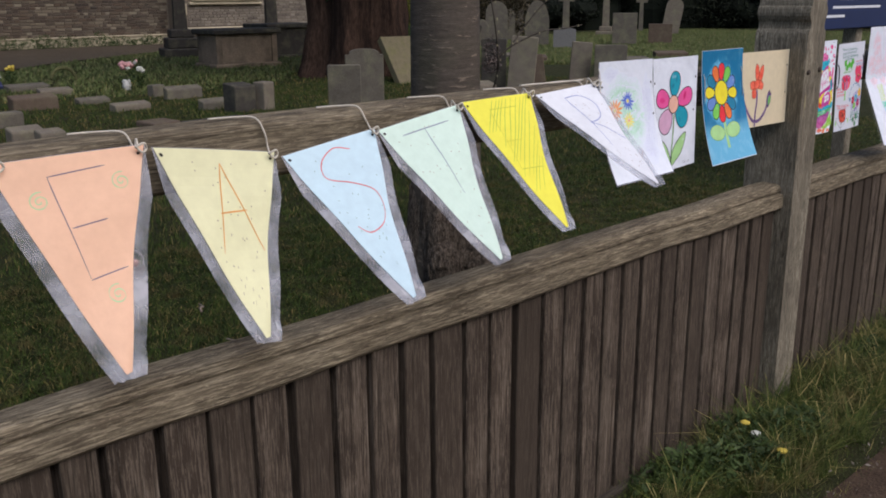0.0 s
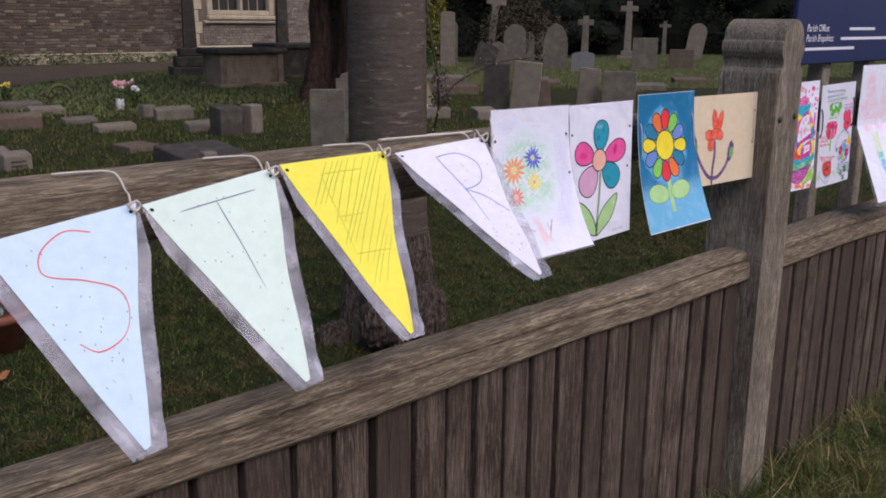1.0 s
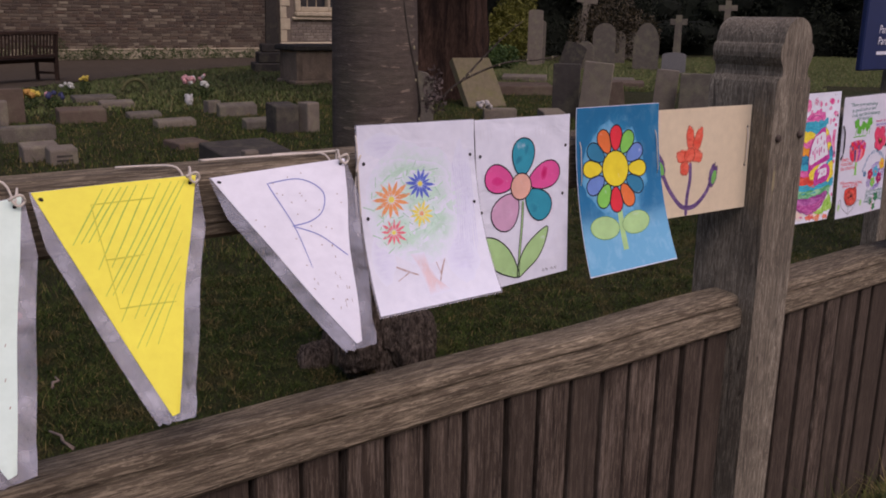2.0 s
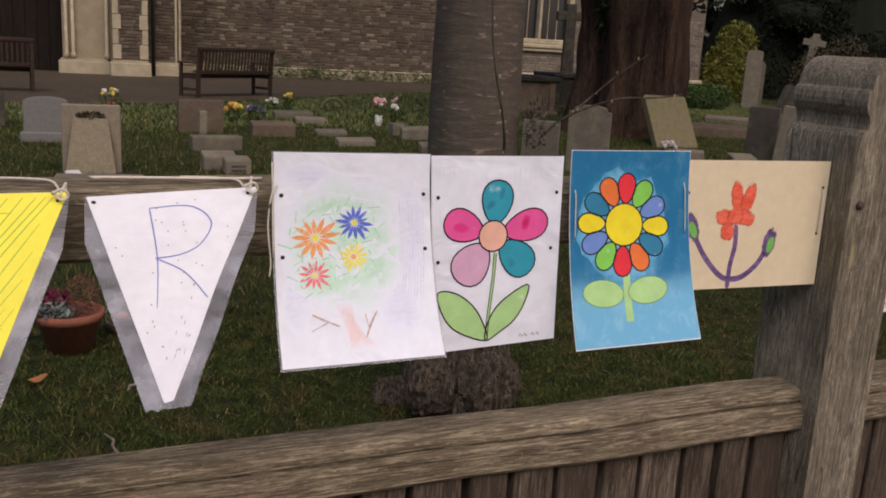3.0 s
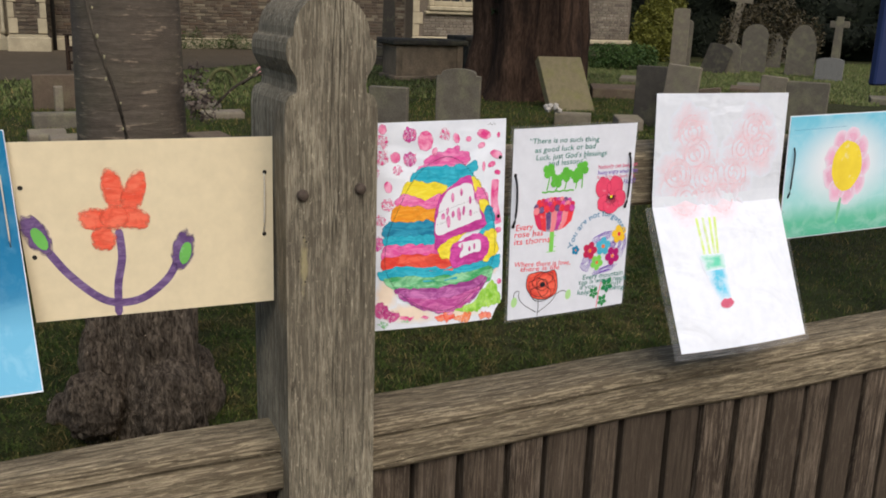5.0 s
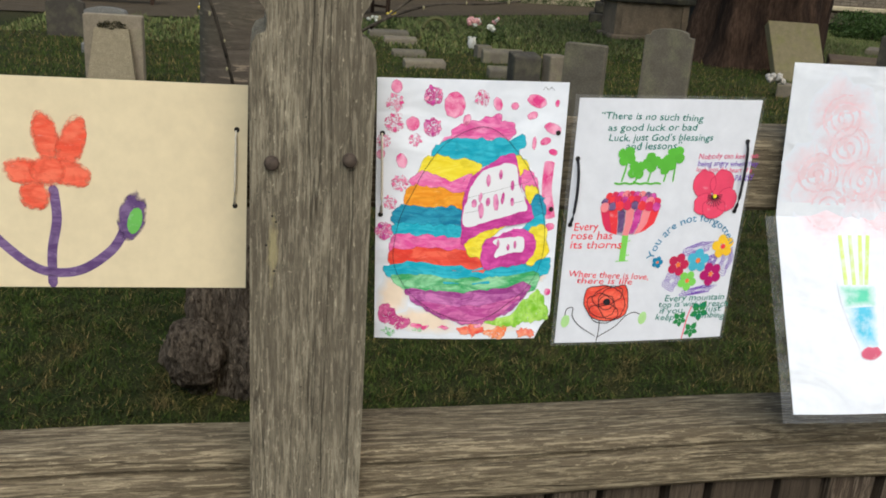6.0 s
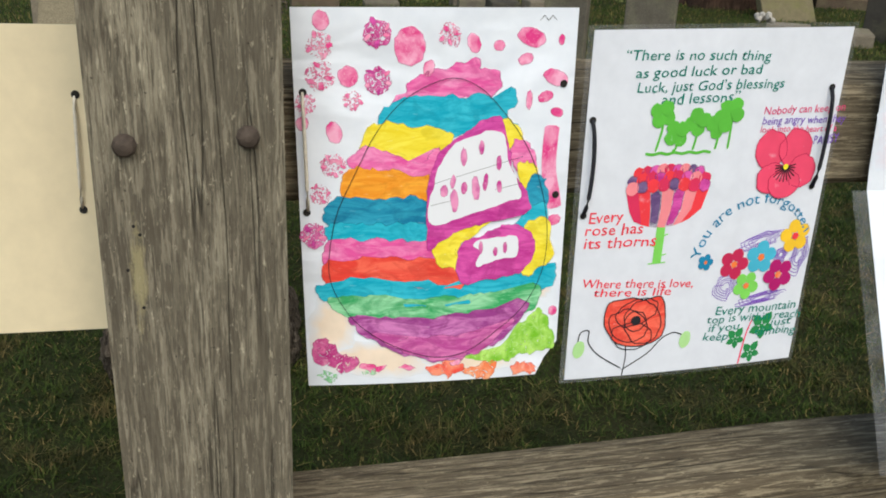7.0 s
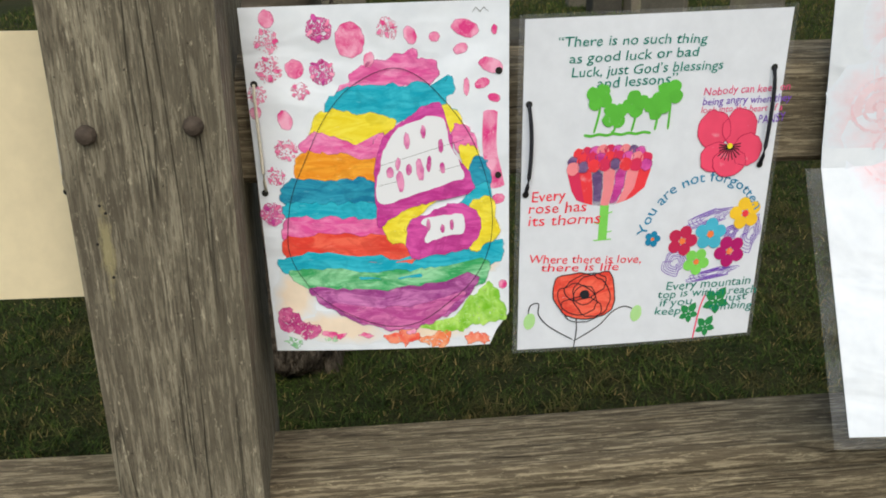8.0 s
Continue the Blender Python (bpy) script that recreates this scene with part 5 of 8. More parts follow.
writing(s, "You are not forgotten", 0, 0, 0.0125, P_BLUE, d, arc=(wu, wv + 0.035, 0.0505, radians(172)), stretch=1.14, bold=0.00002, shear=0.0)
line(s, "stem", [smooth_line([(0.789, 0.854), (0.771, 0.898), (0.761, 0.948), (0.753, 1.001)])], 0.0013, PANSY, d, 1)
IVY = paint("ivy green pen", (0.03, 0.24, 0.07))
for u, v, r in ((0.838, 0.882, 0.062), (0.723, 0.915, 0.046), (0.803, 0.965, 0.048)):
    star(s, u, v, r, 5, IVY, IVY, d, AQ, u, 0.62)
lace(s, (0.022, 0.235), (0.018, 0.50), WOOL, d, 0.0016, 0.012)
lace(s, (0.955, 0.165), (0.950, 0.45), WOOL, d, 0.0016, 0.006)
holes(s, [(0.022, 0.235), (0.018, 0.50), (0.955, 0.165), (0.950, 0.45)], d)

# tall sheet with the faint pink bouquet
d = drawing("bouquet_drawing", "tall creased white sheet with a faint crayon bouquet")
s = Sheet((3.171, 1.203, 1.159), (3.436, 1.203, 1.158), (3.204, 1.128, 0.768), (3.464, 1.128, 0.768), kink=(0.44, 0.006), sag=0.006)
leaf_of_paper(s, PAPER, d)
leaf_of_paper(s, CLEAR, d, "laminate", 0.0004, outline=lambda u, v: (-0.05 + 1.08 * u, 0.45 + 0.575 * v), lift=-0.0006, label="clear plastic pouch hanging below")
AW = s.tall / s.wide
FAINT = paint("faint pink crayon", (0.87, 0.58, 0.64), 0.45, (0.79, 0.825, 0.91), scale=(150, 150, 150))
LIMECR = paint("lime crayon", (0.66, 0.80, 0.25), 0.5)
for k, (u, v) in enumerate(((0.263, 0.154), (0.743, 0.15), (0.17, 0.321), (0.605, 0.325), (0.24, 0.42), (0.52, 0.42), (0.40, 0.34), (0.80, 0.23), (0.30, 0.24), (0.66, 0.23))):
    patch(s, "crayon_shading", oval(u, v, 0.17, 0.18, 0, 22, 0.3, AW, k), paint("rubbed pink crayon", (0.87, 0.66, 0.72), 0.62, (0.79, 0.825, 0.91), (38, 38, 90)) if k == 0 else RUBBED, d, 0, 2)
    if k == 0:
        RUBBED = bpy.data.materials["rubbed pink crayon"]
    line(s, "crayon_spiral", [[(u + 0.0085 * (t + 1) * math.cos(t * 1.5 + k), v + 0.0085 * (t + 1) * math.sin(t * 1.5 + k) / AW) for t in (x * 0.3 for x in range(40))]], 0.0028, FAINT, d, 1)
for k, (u0, u1) in enumerate(((0.30, 0.31), (0.35, 0.35), (0.40, 0.385), (0.44, 0.41))):
    line(s, "stem", [[(u0, 0.50), (u1, 0.64)]], 0.010, LIMECR, d, 1)
vase = patch(s, "vase", [(0.265, 0.64), (0.455, 0.64), (0.455, 0.70), (0.45, 0.77), (0.445, 0.825), (0.36, 0.83), (0.315, 0.77), (0.285, 0.70)], paint("blue crayon wash", (0.13, 0.55, 0.75), 0.6), d, 1, 3)
patch(s, "vase_top", [(0.265, 0.64), (0.455, 0.64), (0.455, 0.70), (0.28, 0.705)], paint("green crayon wash", (0.15, 0.62, 0.42), 0.7), vase, 3, 2)
patch(s, "vase_foot", oval(0.405, 0.832, 0.055, 0.030, -0.1, 14, 0.2, AW), paint("crimson crayon", (0.62, 0.12, 0.20), 0.75), vase, 3, 2)


# pastel of a sunny flower
def pastel(nt, u, v, uv):
    n = noise_tex(nt, uv, 6.0, 5, 0.6, 0.6)
    base_c = ramp(nt, v, [(0.0, (0.16, 0.55, 0.72)), (0.45, (0.42, 0.72, 0.82)), (0.72, (0.36, 0.68, 0.66)), (0.88, (0.12, 0.50, 0.32)), (1.0, (0.10, 0.46, 0.30))])
    vm = nt.nodes.new("ShaderNodeVectorMath")
    vm.operation = "DISTANCE"
    nt.links.new(uv, vm.inputs[0])
    vm.inputs[1].default_value = (0.465, 0.41, 0)
    halo = ramp(nt, vm.outputs["Value"], [(0.18, 1.0), (0.42, 0.0)])
    c = mix_rgb(nt, halo, base_c, (0.80, 0.82, 0.86))
    return mix_rgb(nt, ramp(nt, n, [(0.45, 0.0), (0.7, 0.3)]), c, (0.70, 0.82, 0.86))


d = drawing("pastel_drawing", "pastel of a yellow and pink flower on a blue ground")
s = Sheet((3.453, 1.206, 1.118), (3.742, 1.206, 1.124), (3.455, 1.200, 0.914), (3.742, 1.196, 0.919), curl=1.2)
leaf_of_paper(s, wash("blue pastel", pastel, 0.8), d)
leaf_of_paper(s, PAPER, d, "backing_sheet", 0.0005, outline=lambda u, v: (-0.006 + 1.012 * u, -0.008 + 1.016 * v), lift=-0.0007)
AS = s.tall / s.wide
ROSE = paint("pink pastel", (0.80, 0.42, 0.58), 0.7, (0.82, 0.68, 0.78))
for k in range(9):
    a = 2 * math.pi * k / 9
    patch(s, "petal", oval(0.485 + 0.128 * math.cos(a), 0.435 + 0.160 * math.sin(a) / AS, 0.070, 0.076, 0, 14, 0.2, AS, k), ROSE, d, 1, 2)
patch(s, "flower_centre", oval(0.485, 0.435, 0.124, 0.150, 0, 22, 0.06, AS), paint("yellow pastel", (0.93, 0.66, 0.05), 0.95), d, 2, 3)
line(s, "stem", [[(0.46, 0.69), (0.45, 0.80), (0.44, 0.92)]], 0.008, paint("green pastel", (0.20, 0.56, 0.32), 0.9), d, 1)
lace(s, (0.045, 0.25), (0.03, 0.66), WOOL, d, 0.0014)
lace(s, (0.965, 0.20), (0.955, 0.62), WOOL, d, 0.0014)
line(s, "crease", [[(0.03, 0.11), (0.45, 0.10)]], 0.0008, P_BLUE, d, 1)

# sheet with a tulip
d = drawing("tulip_drawing", "white sheet with a pink felt-pen tulip")
s = Sheet((3.795, 1.205, 1.148), (4.005, 1.205, 1.148), (3.808, 1.195, 0.856), (4.018, 1.195, 0.856), curl=1.2)
leaf_of_paper(s, PAPER, d)
AT = s.tall / s.wide
TUL = paint("rose felt pen", (0.80, 0.10, 0.30), 0.92)
for u, v, ru, rv, t in ((0.42, 0.25, 0.13, 0.22, 0.25), (0.62, 0.25, 0.13, 0.22, -0.25), (0.52, 0.28, 0.13, 0.22, 0)):
    patch(s, "petal", oval(u, v, ru, rv, t, 18, 0.1, AT), TUL, d, 2, 3)
line(s, "stem", [[(0.50, 0.44), (0.485, 0.60), (0.47, 0.74)]], 0.005, INK, d, 1)
for pts in ([(0.47, 0.82), (0.30, 0.80), (0.17, 0.68), (0.12, 0.54), (0.24, 0.62), (0.36, 0.72)], [(0.47, 0.82), (0.50, 0.72), (0.60, 0.62), (0.78, 0.56), (0.74, 0.70), (0.62, 0.79)]):
    patch(s, "leaf", smooth_line(pts, 4, True), GREEN, d, 1, 3)
lace(s, (0.08, 0.25), (0.03, 0.55), WOOL, d, 0.0014)

# ---- pennants with the letters ----


class Pennant(Sheet):
    """A triangle hung by two corners; u across, v down to the tip."""

    def __init__(self, tl, tr, tip, belly=0.01):
        self.a, self.b, self.t = Vector(tl), Vector(tr), Vector(tip)
        self.belly = belly
        self.wide = (self.b - self.a).length
        self.tall = (self.t - (self.a + self.b) / 2).length

    def at(self, u, v):
        top = self.a * (1 - u) + self.b * u
        p = top * (1 - v) + self.t * v
        p.y += self.belly * math.sin(math.pi * min(1, max(0, v))) * 1.0
        p.y += 0.0028 * math.sin(11 * v + 2.5 * u) * min(1, 4 * max(0, v))
        p.z += 0.06 * self.belly * math.sin(math.pi * u)
        return p

    def xy(self, x, v):
        """Plain sheet coordinates: x across the full width at any height."""
        k = max(0.02, 1 - v)
        return ((x - 0.5) / k + 0.5, v)


def pennant(letter, tl, tr, tip, colour, pen, runs, label, belly=0.012, specks=0, speck_mat=None, hatch=None):
    d = thing("pennant", (0, 0, 0), label, "bunting pennant", "letter pennants")
    s = Pennant(tl, tr, tip, belly)
    m = plain(letter + " paper", colour, 0.6, 0, 0.05, 8, 0.3)
    # the pouch: wider along both slanting edges
    leaf_of_paper(s, PLASTIC, d, "laminate", 0.0005, 8, 20, outline=lambda u, v: s.xy(0.5 + (u - 0.5) * ((1 - v * 0.98) + 0.02 + 0.175 * min(1, 4 * v)), -0.004 + 0.984 * v), lift=-0.0008, label="clear plastic pouch, sky reflection coloured grey at the margins")
    leaf_of_paper(s, m, d, "paper", 0.0007, 8, 20, outline=lambda u, v: (u, v * 0.955))
    for k, r in enumerate(runs):
        pts = smooth_line(r, 8) if len(r) > 2 else [tuple(a + (b - a) * t / 8 for a, b in zip(*r)) for t in range(9)]
        line(s, "letter_stroke", [[s.xy(x, v) for x, v in pts]], {"A": 0.0024, "E": 0.0017}.get(letter, 0.0020), pen, d, 2)
    if hatch:
        rr = random.Random(3)
        for k in range(27):
            x = -0.56 + 0.060 * k
            pts = []
            for t in range(9):
                v = 0.02 + 0.9 * t / 8
                xx = x + 0.55 - 1.05 * v + 0.02 * math.sin(5 * v + k)
                if abs(xx - 0.5) < 0.5 * (0.965 - v) - 0.01:
                    pts.append(s.xy(xx, v))
            if len(pts) > 2:
                line(s, "hatching", [pts], 0.0016, hatch, d, 1)
    rr = random.Random(len(label) + specks)
    for k in range(specks):
        v = rr.uniform(0.05, 0.8)
        x = 0.5 + rr.uniform(-0.46, 0.46) * (0.95 - v)
        u, v = s.xy(x, v)
        patch(s, "glitter_fleck", oval(u, v, 0.0055 / (1 - v), 0.0055, rr.uniform(0, 3), 6, 0.4, s.tall / s.wide), speck_mat, d, 1, 1)
    holes(s, [(0.03, 0.035), (0.965, 0.035)], d)
    # string ties from the corners up over the rail
    for u in ((0.03, 0.965) if letter == "E" and tl[0] < 0.5 else (0.965,)):
        p = s.on(u, 0.03, 0.003)
        part("tie", tube(smooth_line([tuple(p), (p.x + 0.008, 1.212, p.z + 0.014), (p.x + 0.004, 1.213, 1.060), (p.x - 0.004, 1.224, 1.082), (p.x - 0.030, 1.243, 1.084), (p.x - 0.075, 1.246, 1.085)], 4), 0.0015, 5), STRING, d, smooth=True)
        part("knot", tube(smooth_line([(p.x - 0.007, p.y - 0.004, p.z + 0.006), (p.x + 0.004, p.y - 0.008, p.z + 0.012), (p.x + 0.010, p.y - 0.004, p.z + 0.004), (p.x + 0.002, p.y - 0.006, p.z - 0.001), (p.x - 0.006, p.y - 0.003, p.z + 0.009)], 4), 0.0017, 5), STRING, d, smooth=True)
    return d


FLECK = paint("brown fleck", (0.36, 0.28, 0.20))
GFLECK = paint("green fleck", (0.20, 0.32, 0.24))
pennant("E", (0.368, 1.196, 1.064), (0.580, 1.196, 1.066), (0.462, 1.048, 0.785), (0.86, 0.52, 0.34), paint("grey violet pencil", (0.20, 0.16, 0.22)),
        [[(0.708, 0.071), (0.336, 0.089)], [(0.336, 0.089), (0.452, 0.56)], [(0.412, 0.324), (0.642, 0.308)], [(0.452, 0.56), (0.70, 0.535)]], "peach paper pennant lettered E in a clear plastic pouch")
ep = scene.objects["pennant"]
sE = Pennant((0.368, 1.196, 1.064), (0.580, 1.196, 1.066), (0.462, 1.048, 0.785), 0.012)
CRG = paint("green crayon mark", (0.50, 0.66, 0.36), 0.6, (0.86, 0.52, 0.34))
for x, v in ((0.262, 0.19), (0.79, 0.152), (0.588, 0.64)):
    line(sE, "crayon_circle", [[sE.xy(x + 0.007 * (1 + t) * math.cos(1.3 * t), v + 0.0045 * (1 + t) * math.sin(1.3 * t)) for t in (0.3 * k for k in range(30))]], 0.002, CRG, ep, 2)
pennant("A", (0.594, 1.197, 1.060), (0.797, 1.197, 1.029), (0.694, 1.080, 0.762), (0.84, 0.80, 0.48), paint("orange pencil", (0.80, 0.38, 0.10)),
        [[(0.495, 0.073), (0.362, 0.533)], [(0.495, 0.073), (0.712, 0.53)], [(0.407, 0.329), (0.632, 0.314)]], "pale yellow flecked pennant lettered A in a clear plastic pouch", 0.012, 40, FLECK)
pennant("S", (0.812, 1.197, 1.020), (1.004, 1.197, 1.045), (0.908, 0.985, 0.798), (0.58, 0.74, 0.80), paint("red pencil", (0.72, 0.16, 0.16)),
        [[(0.654, 0.078), (0.493, 0.045), (0.325, 0.106), (0.305, 0.203), (0.52, 0.272), (0.69, 0.349), (0.715, 0.45), (0.63, 0.545), (0.462, 0.572), (0.36, 0.511)]], "pale blue flecked pennant lettered S in a clear plastic pouch", 0.010, 34, GFLECK)
pennant("T", (1.012, 1.197, 1.041), (1.211, 1.197, 1.069), (1.142, 1.012, 0.806), (0.66, 0.82, 0.68), paint("slate pencil", (0.22, 0.26, 0.34)),
        [[(0.221, 0.081), (0.79, 0.08)], [(0.49, 0.085), (0.547, 0.539)]], "pale green flecked pennant lettered T in a clear plastic pouch", 0.008, 26, FLECK)
pennant("E", (1.221, 1.197, 1.072), (1.417, 1.197, 1.075), (1.305, 0.995, 0.838), (0.90, 0.80, 0.07), paint("olive pencil", (0.60, 0.58, 0.06)),
        [[(0.318, 0.085), (0.703, 0.086)], [(0.318, 0.085), (0.347, 0.53)], [(0.324, 0.324), (0.554, 0.326)], [(0.347, 0.53), (0.68, 0.545)]], "bright yellow hatched pennant lettered E in a clear plastic pouch", 0.008, 0, None, paint("green hatching pencil", (0.36, 0.50, 0.08)))
pennant("R", (1.436, 1.197, 1.069), (1.634, 1.197, 1.079), (1.497, 0.925, 0.905), (0.78, 0.78, 0.80), paint("blue pencil", (0.20, 0.24, 0.50)),
        [[(0.363, 0.088), (0.42, 0.344), (0.433, 0.587)], [(0.363, 0.088), (0.60, 0.09), (0.72, 0.18), (0.66, 0.29), (0.547, 0.338), (0.41, 0.347)], [(0.41, 0.347), (0.57, 0.427), (0.70, 0.56)]], "white flecked pennant lettered R, lifted by the wind", 0.006, 40, FLECK)

# white line along the rail's top, standing in for the R pennant's lifted edge
cord = thing("string", (0, 1.2, 0), "thin white line standing in for a pennant's edge on the top rail, with a loose string end", "string")
part("cord", tube(smooth_line([(x, 0.040 + 0.004 * math.sin(x * 19), 1.0845 + 0.001 * math.sin(x * 14)) for x in (1.44 + 0.03 * k for k in range(8))], 3), 0.0020, 5), STRING, cord, smooth=True)
part("loose_end", tube(smooth_line([(1.66, -0.005, 1.082), (1.652, -0.008, 1.068), (1.648, -0.009, 1.03), (1.652, -0.01, 0.985), (1.650, -0.012, 0.965)], 4), 0.0013, 5), STRING, cord, smooth=True)

# ---- churchyard: trees ----

def cherry_bark():
    m, nt, b = base("cherry bark", 0.8, 0, 0.25)
    bands = noise_tex(nt, coords(nt, (8, 8, 55)), 1.0, 7, 0.68, 0.4)
    spots = noise_tex(nt, coords(nt, (13, 13, 75)), 1.0, 5, 0.62, 0.6)
    grain = noise_tex(nt, coords(nt, (60, 60, 90)), 1.0, 4)
    broad = noise_tex(nt, coords(nt), 4.0, 4)
    c = ramp(nt, bands, [(0.3, (0.064, 0.050, 0.037)), (0.5, (0.090, 0.072, 0.054)), (0.7, (0.128, 0.105, 0.080))])
    c = mix_rgb(nt, ramp(nt, spots, [(0.60, 0.0), (0.66, 0.85)]), c, (0.27, 0.21, 0.15))
    c = mix_rgb(nt, ramp(nt, spots, [(0.30, 0.75), (0.36, 0.0)]), c, (0.03, 0.022, 0.017))
    c = mix_rgb(nt, ramp(nt, grain, [(0.35, 0.4), (0.6, 0.0)]), c, (0.05, 0.038, 0.03))
    c = mix_rgb(nt, ramp(nt, broad, [(0.5, 0.0), (0.75, 0.4)]), c, (0.085, 0.085, 0.045))
    nt.links.new(c, b.inputs["Base Color"])
    bump(nt, b, mix_rgb(nt, 0.5, bands, spots), 0.6, 0.008)
    return m


def rough_bark(name, dark, pale, stretch=(9, 9, 1.4)):
    m, nt, b = base(name, 0.95, 0, 0.1)
    g = noise_tex(nt, coords(nt, stretch), 1.0, 7, 0.65, 0.5)
    f = noise_tex(nt, coords(nt, (40, 40, 12)), 1.0, 4)
    c = mix_rgb(nt, ramp(nt, g, [(0.35, 0.0), (0.65, 1.0)]), dark, pale)
    c = mix_rgb(nt, ramp(nt, f, [(0.4, 0.5), (0.6, 0.0)]), c, [x * 0.5 for x in dark])
    nt.links.new(c, b.inputs["Base Color"])
    bump(nt, b, g, 1.0, 0.06)
    return m


def trunk_mesh(x, y, rings, sides=40, seed=0, lobes=0.0, fine=0.03):
    """A trunk of (height, radius, lobe strength) rings, uneven, spreading in buttresses at the foot."""
    bm, prev = bmesh.new(), None
    fine_rings = []
    for (z0, r0, l0), (z1, r1, l1) in zip(rings, rings[1:]):
        n = max(2, int((z1 - z0) / 0.06))
        fine_rings += [(z0 + (z1 - z0) * k / n, r0 + (r1 - r0) * k / n, l0 + (l1 - l0) * k / n) for k in range(n)]
    fine_rings.append(rings[-1])
    for z, r, l in fine_rings:
        ring = []
        for k in range(sides):
            a = 2 * math.pi * k / sides
            q = Vector((math.cos(a) * 1.2 + seed, math.sin(a) * 1.2, z * 0.25))
            rr = r * (1 + l * max(-0.3, noise.noise(q * 1.3 + Vector((0, 0, 5)))) * 2 + fine * noise.noise(Vector((math.cos(a) * 3, math.sin(a) * 3, z * 2.5 + seed))))
            ring.append(bm.verts.new((x + rr * math.cos(a), y + rr * math.sin(a), z)))
        if prev:
            for k in range(sides):
                bm.faces.new((prev[k], prev[(k + 1) % sides], ring[(k + 1) % sides], ring[k]))
        prev = ring
    bm.faces.new(prev)
    return bm


BARK = cherry_bark()
KNOB = rough_bark("gnarled root bark", (0.050, 0.037, 0.027), (0.36, 0.29, 0.22), (110, 110, 38))
TX, TY = 2.600, 2.640
tree = thing("cherry_tree", (0, 0, 0), "cherry tree with banded bark, knobbly roots and bare budding twigs", "tree")
part("trunk", trunk_mesh(TX, TY, [(0.0, 0.205, 0.25), (0.10, 0.185, 0.2), (0.2, 0.165, 0.12), (0.34, 0.150, 0.06), (0.6, 0.143, 0.03), (1.1, 0.137, 0.02), (1.9, 0.125, 0.02), (2.6, 0.115, 0.02)], 44, 3.0), BARK, tree, smooth=True)
part("root", trunk_mesh(TX, TY, [(0.0, 0.205, 0.22), (0.14, 0.182, 0.20), (0.26, 0.166, 0.14), (0.40, 0.155, 0.07), (0.52, 0.147, 0.03)], 72, 3.0, fine=0.11), KNOB, tree, "rough fibrous bark at the foot of the trunk", smooth=True)
bristles = []
for x, y, z, rx, rz in ((2.445, 2.500, 0.225, 0.074, 0.100), (2.470, 2.555, 0.33, 0.050, 0.110), (2.632, 2.485, 0.215, 0.100, 0.120), (2.60, 2.555, 0.38, 0.080, 0.12), (2.74, 2.60, 0.16, 0.065, 0.10), (2.40, 2.72, 0.11, 0.07, 0.08), (2.72, 2.80, 0.14, 0.10, 0.12)):
    km = bmesh.new()
    bmesh.ops.create_icosphere(km, subdivisions=5, radius=1.0)
    for w in km.verts:
        q = w.co + Vector((x * 30, y * 30, 0))
        k = 1 + 0.20 * noise.noise(q * 1.3) + 0.10 * noise.noise(q * 4) + 0.07 * noise.noise(Vector((q.x * 16, q.y * 16, q.z * 7)))
        w.co = Vector((x + w.co.x * rx * k, y + w.co.y * rx * k * 0.9, z + w.co.z * rz * k))
    part("root", km, KNOB, tree, "gnarled burr swelling from the root", smooth=True)
    bristles.append(((x, y, z), (rx * 1.02, rx * 0.93, rz * 1.02)))
fibres = quads_mesh("fibrous_bark", leaf_cloud(np.random.default_rng(77), bristles, 4200, 0.007, 0.3), 4, leafy("bark fibre", (0.10, 0.075, 0.055), (0.36, 0.28, 0.20)), kind="stuff")
fibres.parent = tree
rng = random.Random(8)
limbs = []
for k in range(7):
    a = 2 * math.pi * k / 7 + rng.uniform(-0.3, 0.3)
    l = rng.uniform(1.6, 2.6)
    pts = [(TX, TY, 2.45)]
    for t in (0.3, 0.6, 1.0):
        pts.append((TX + math.cos(a) * l * t, TY + math.sin(a) * l * t, 2.45 + 1.9 * t ** 0.8 + rng.uniform(-0.1, 0.1)))
    part("limb", tube(smooth_line(pts, 4), 0.055, 8, taper=0.015), BARK, tree, smooth=True)
    limbs.append(pts)
tw = bmesh.new()
budblobs = []
for pts in limbs:
    for k in range(9):
        s2 = rng.uniform(0.3, 1)
        i = min(2, int(s2 * 3))
        p = Vector(pts[i]).lerp(Vector(pts[i + 1]), s2 * 3 - i)
        q = p + Vector((rng.uniform(-0.6, 0.6), rng.uniform(-0.6, 0.6), rng.uniform(0.1, 0.7)))
        tube([p, p.lerp(q, 0.5) + Vector((0, 0, 0.05)), q], 0.010, 4, tw, 0.003)
        budblobs.append((q, (0.3, 0.3, 0.22)))
part("twigs", tw, BARK, tree)
nprng = np.random.default_rng(5)
crown = quads_mesh("crown", leaf_cloud(nprng, budblobs, 5000, 0.022), 4, leafy("young cherry leaf", (0.10, 0.12, 0.03), (0.18, 0.17, 0.06)))
crown.parent = tree

# shoots springing from the cherry's trunk
BUD = plain("pale bud", (0.26, 0.23, 0.13), 0.6, 0, 0.3, 200)


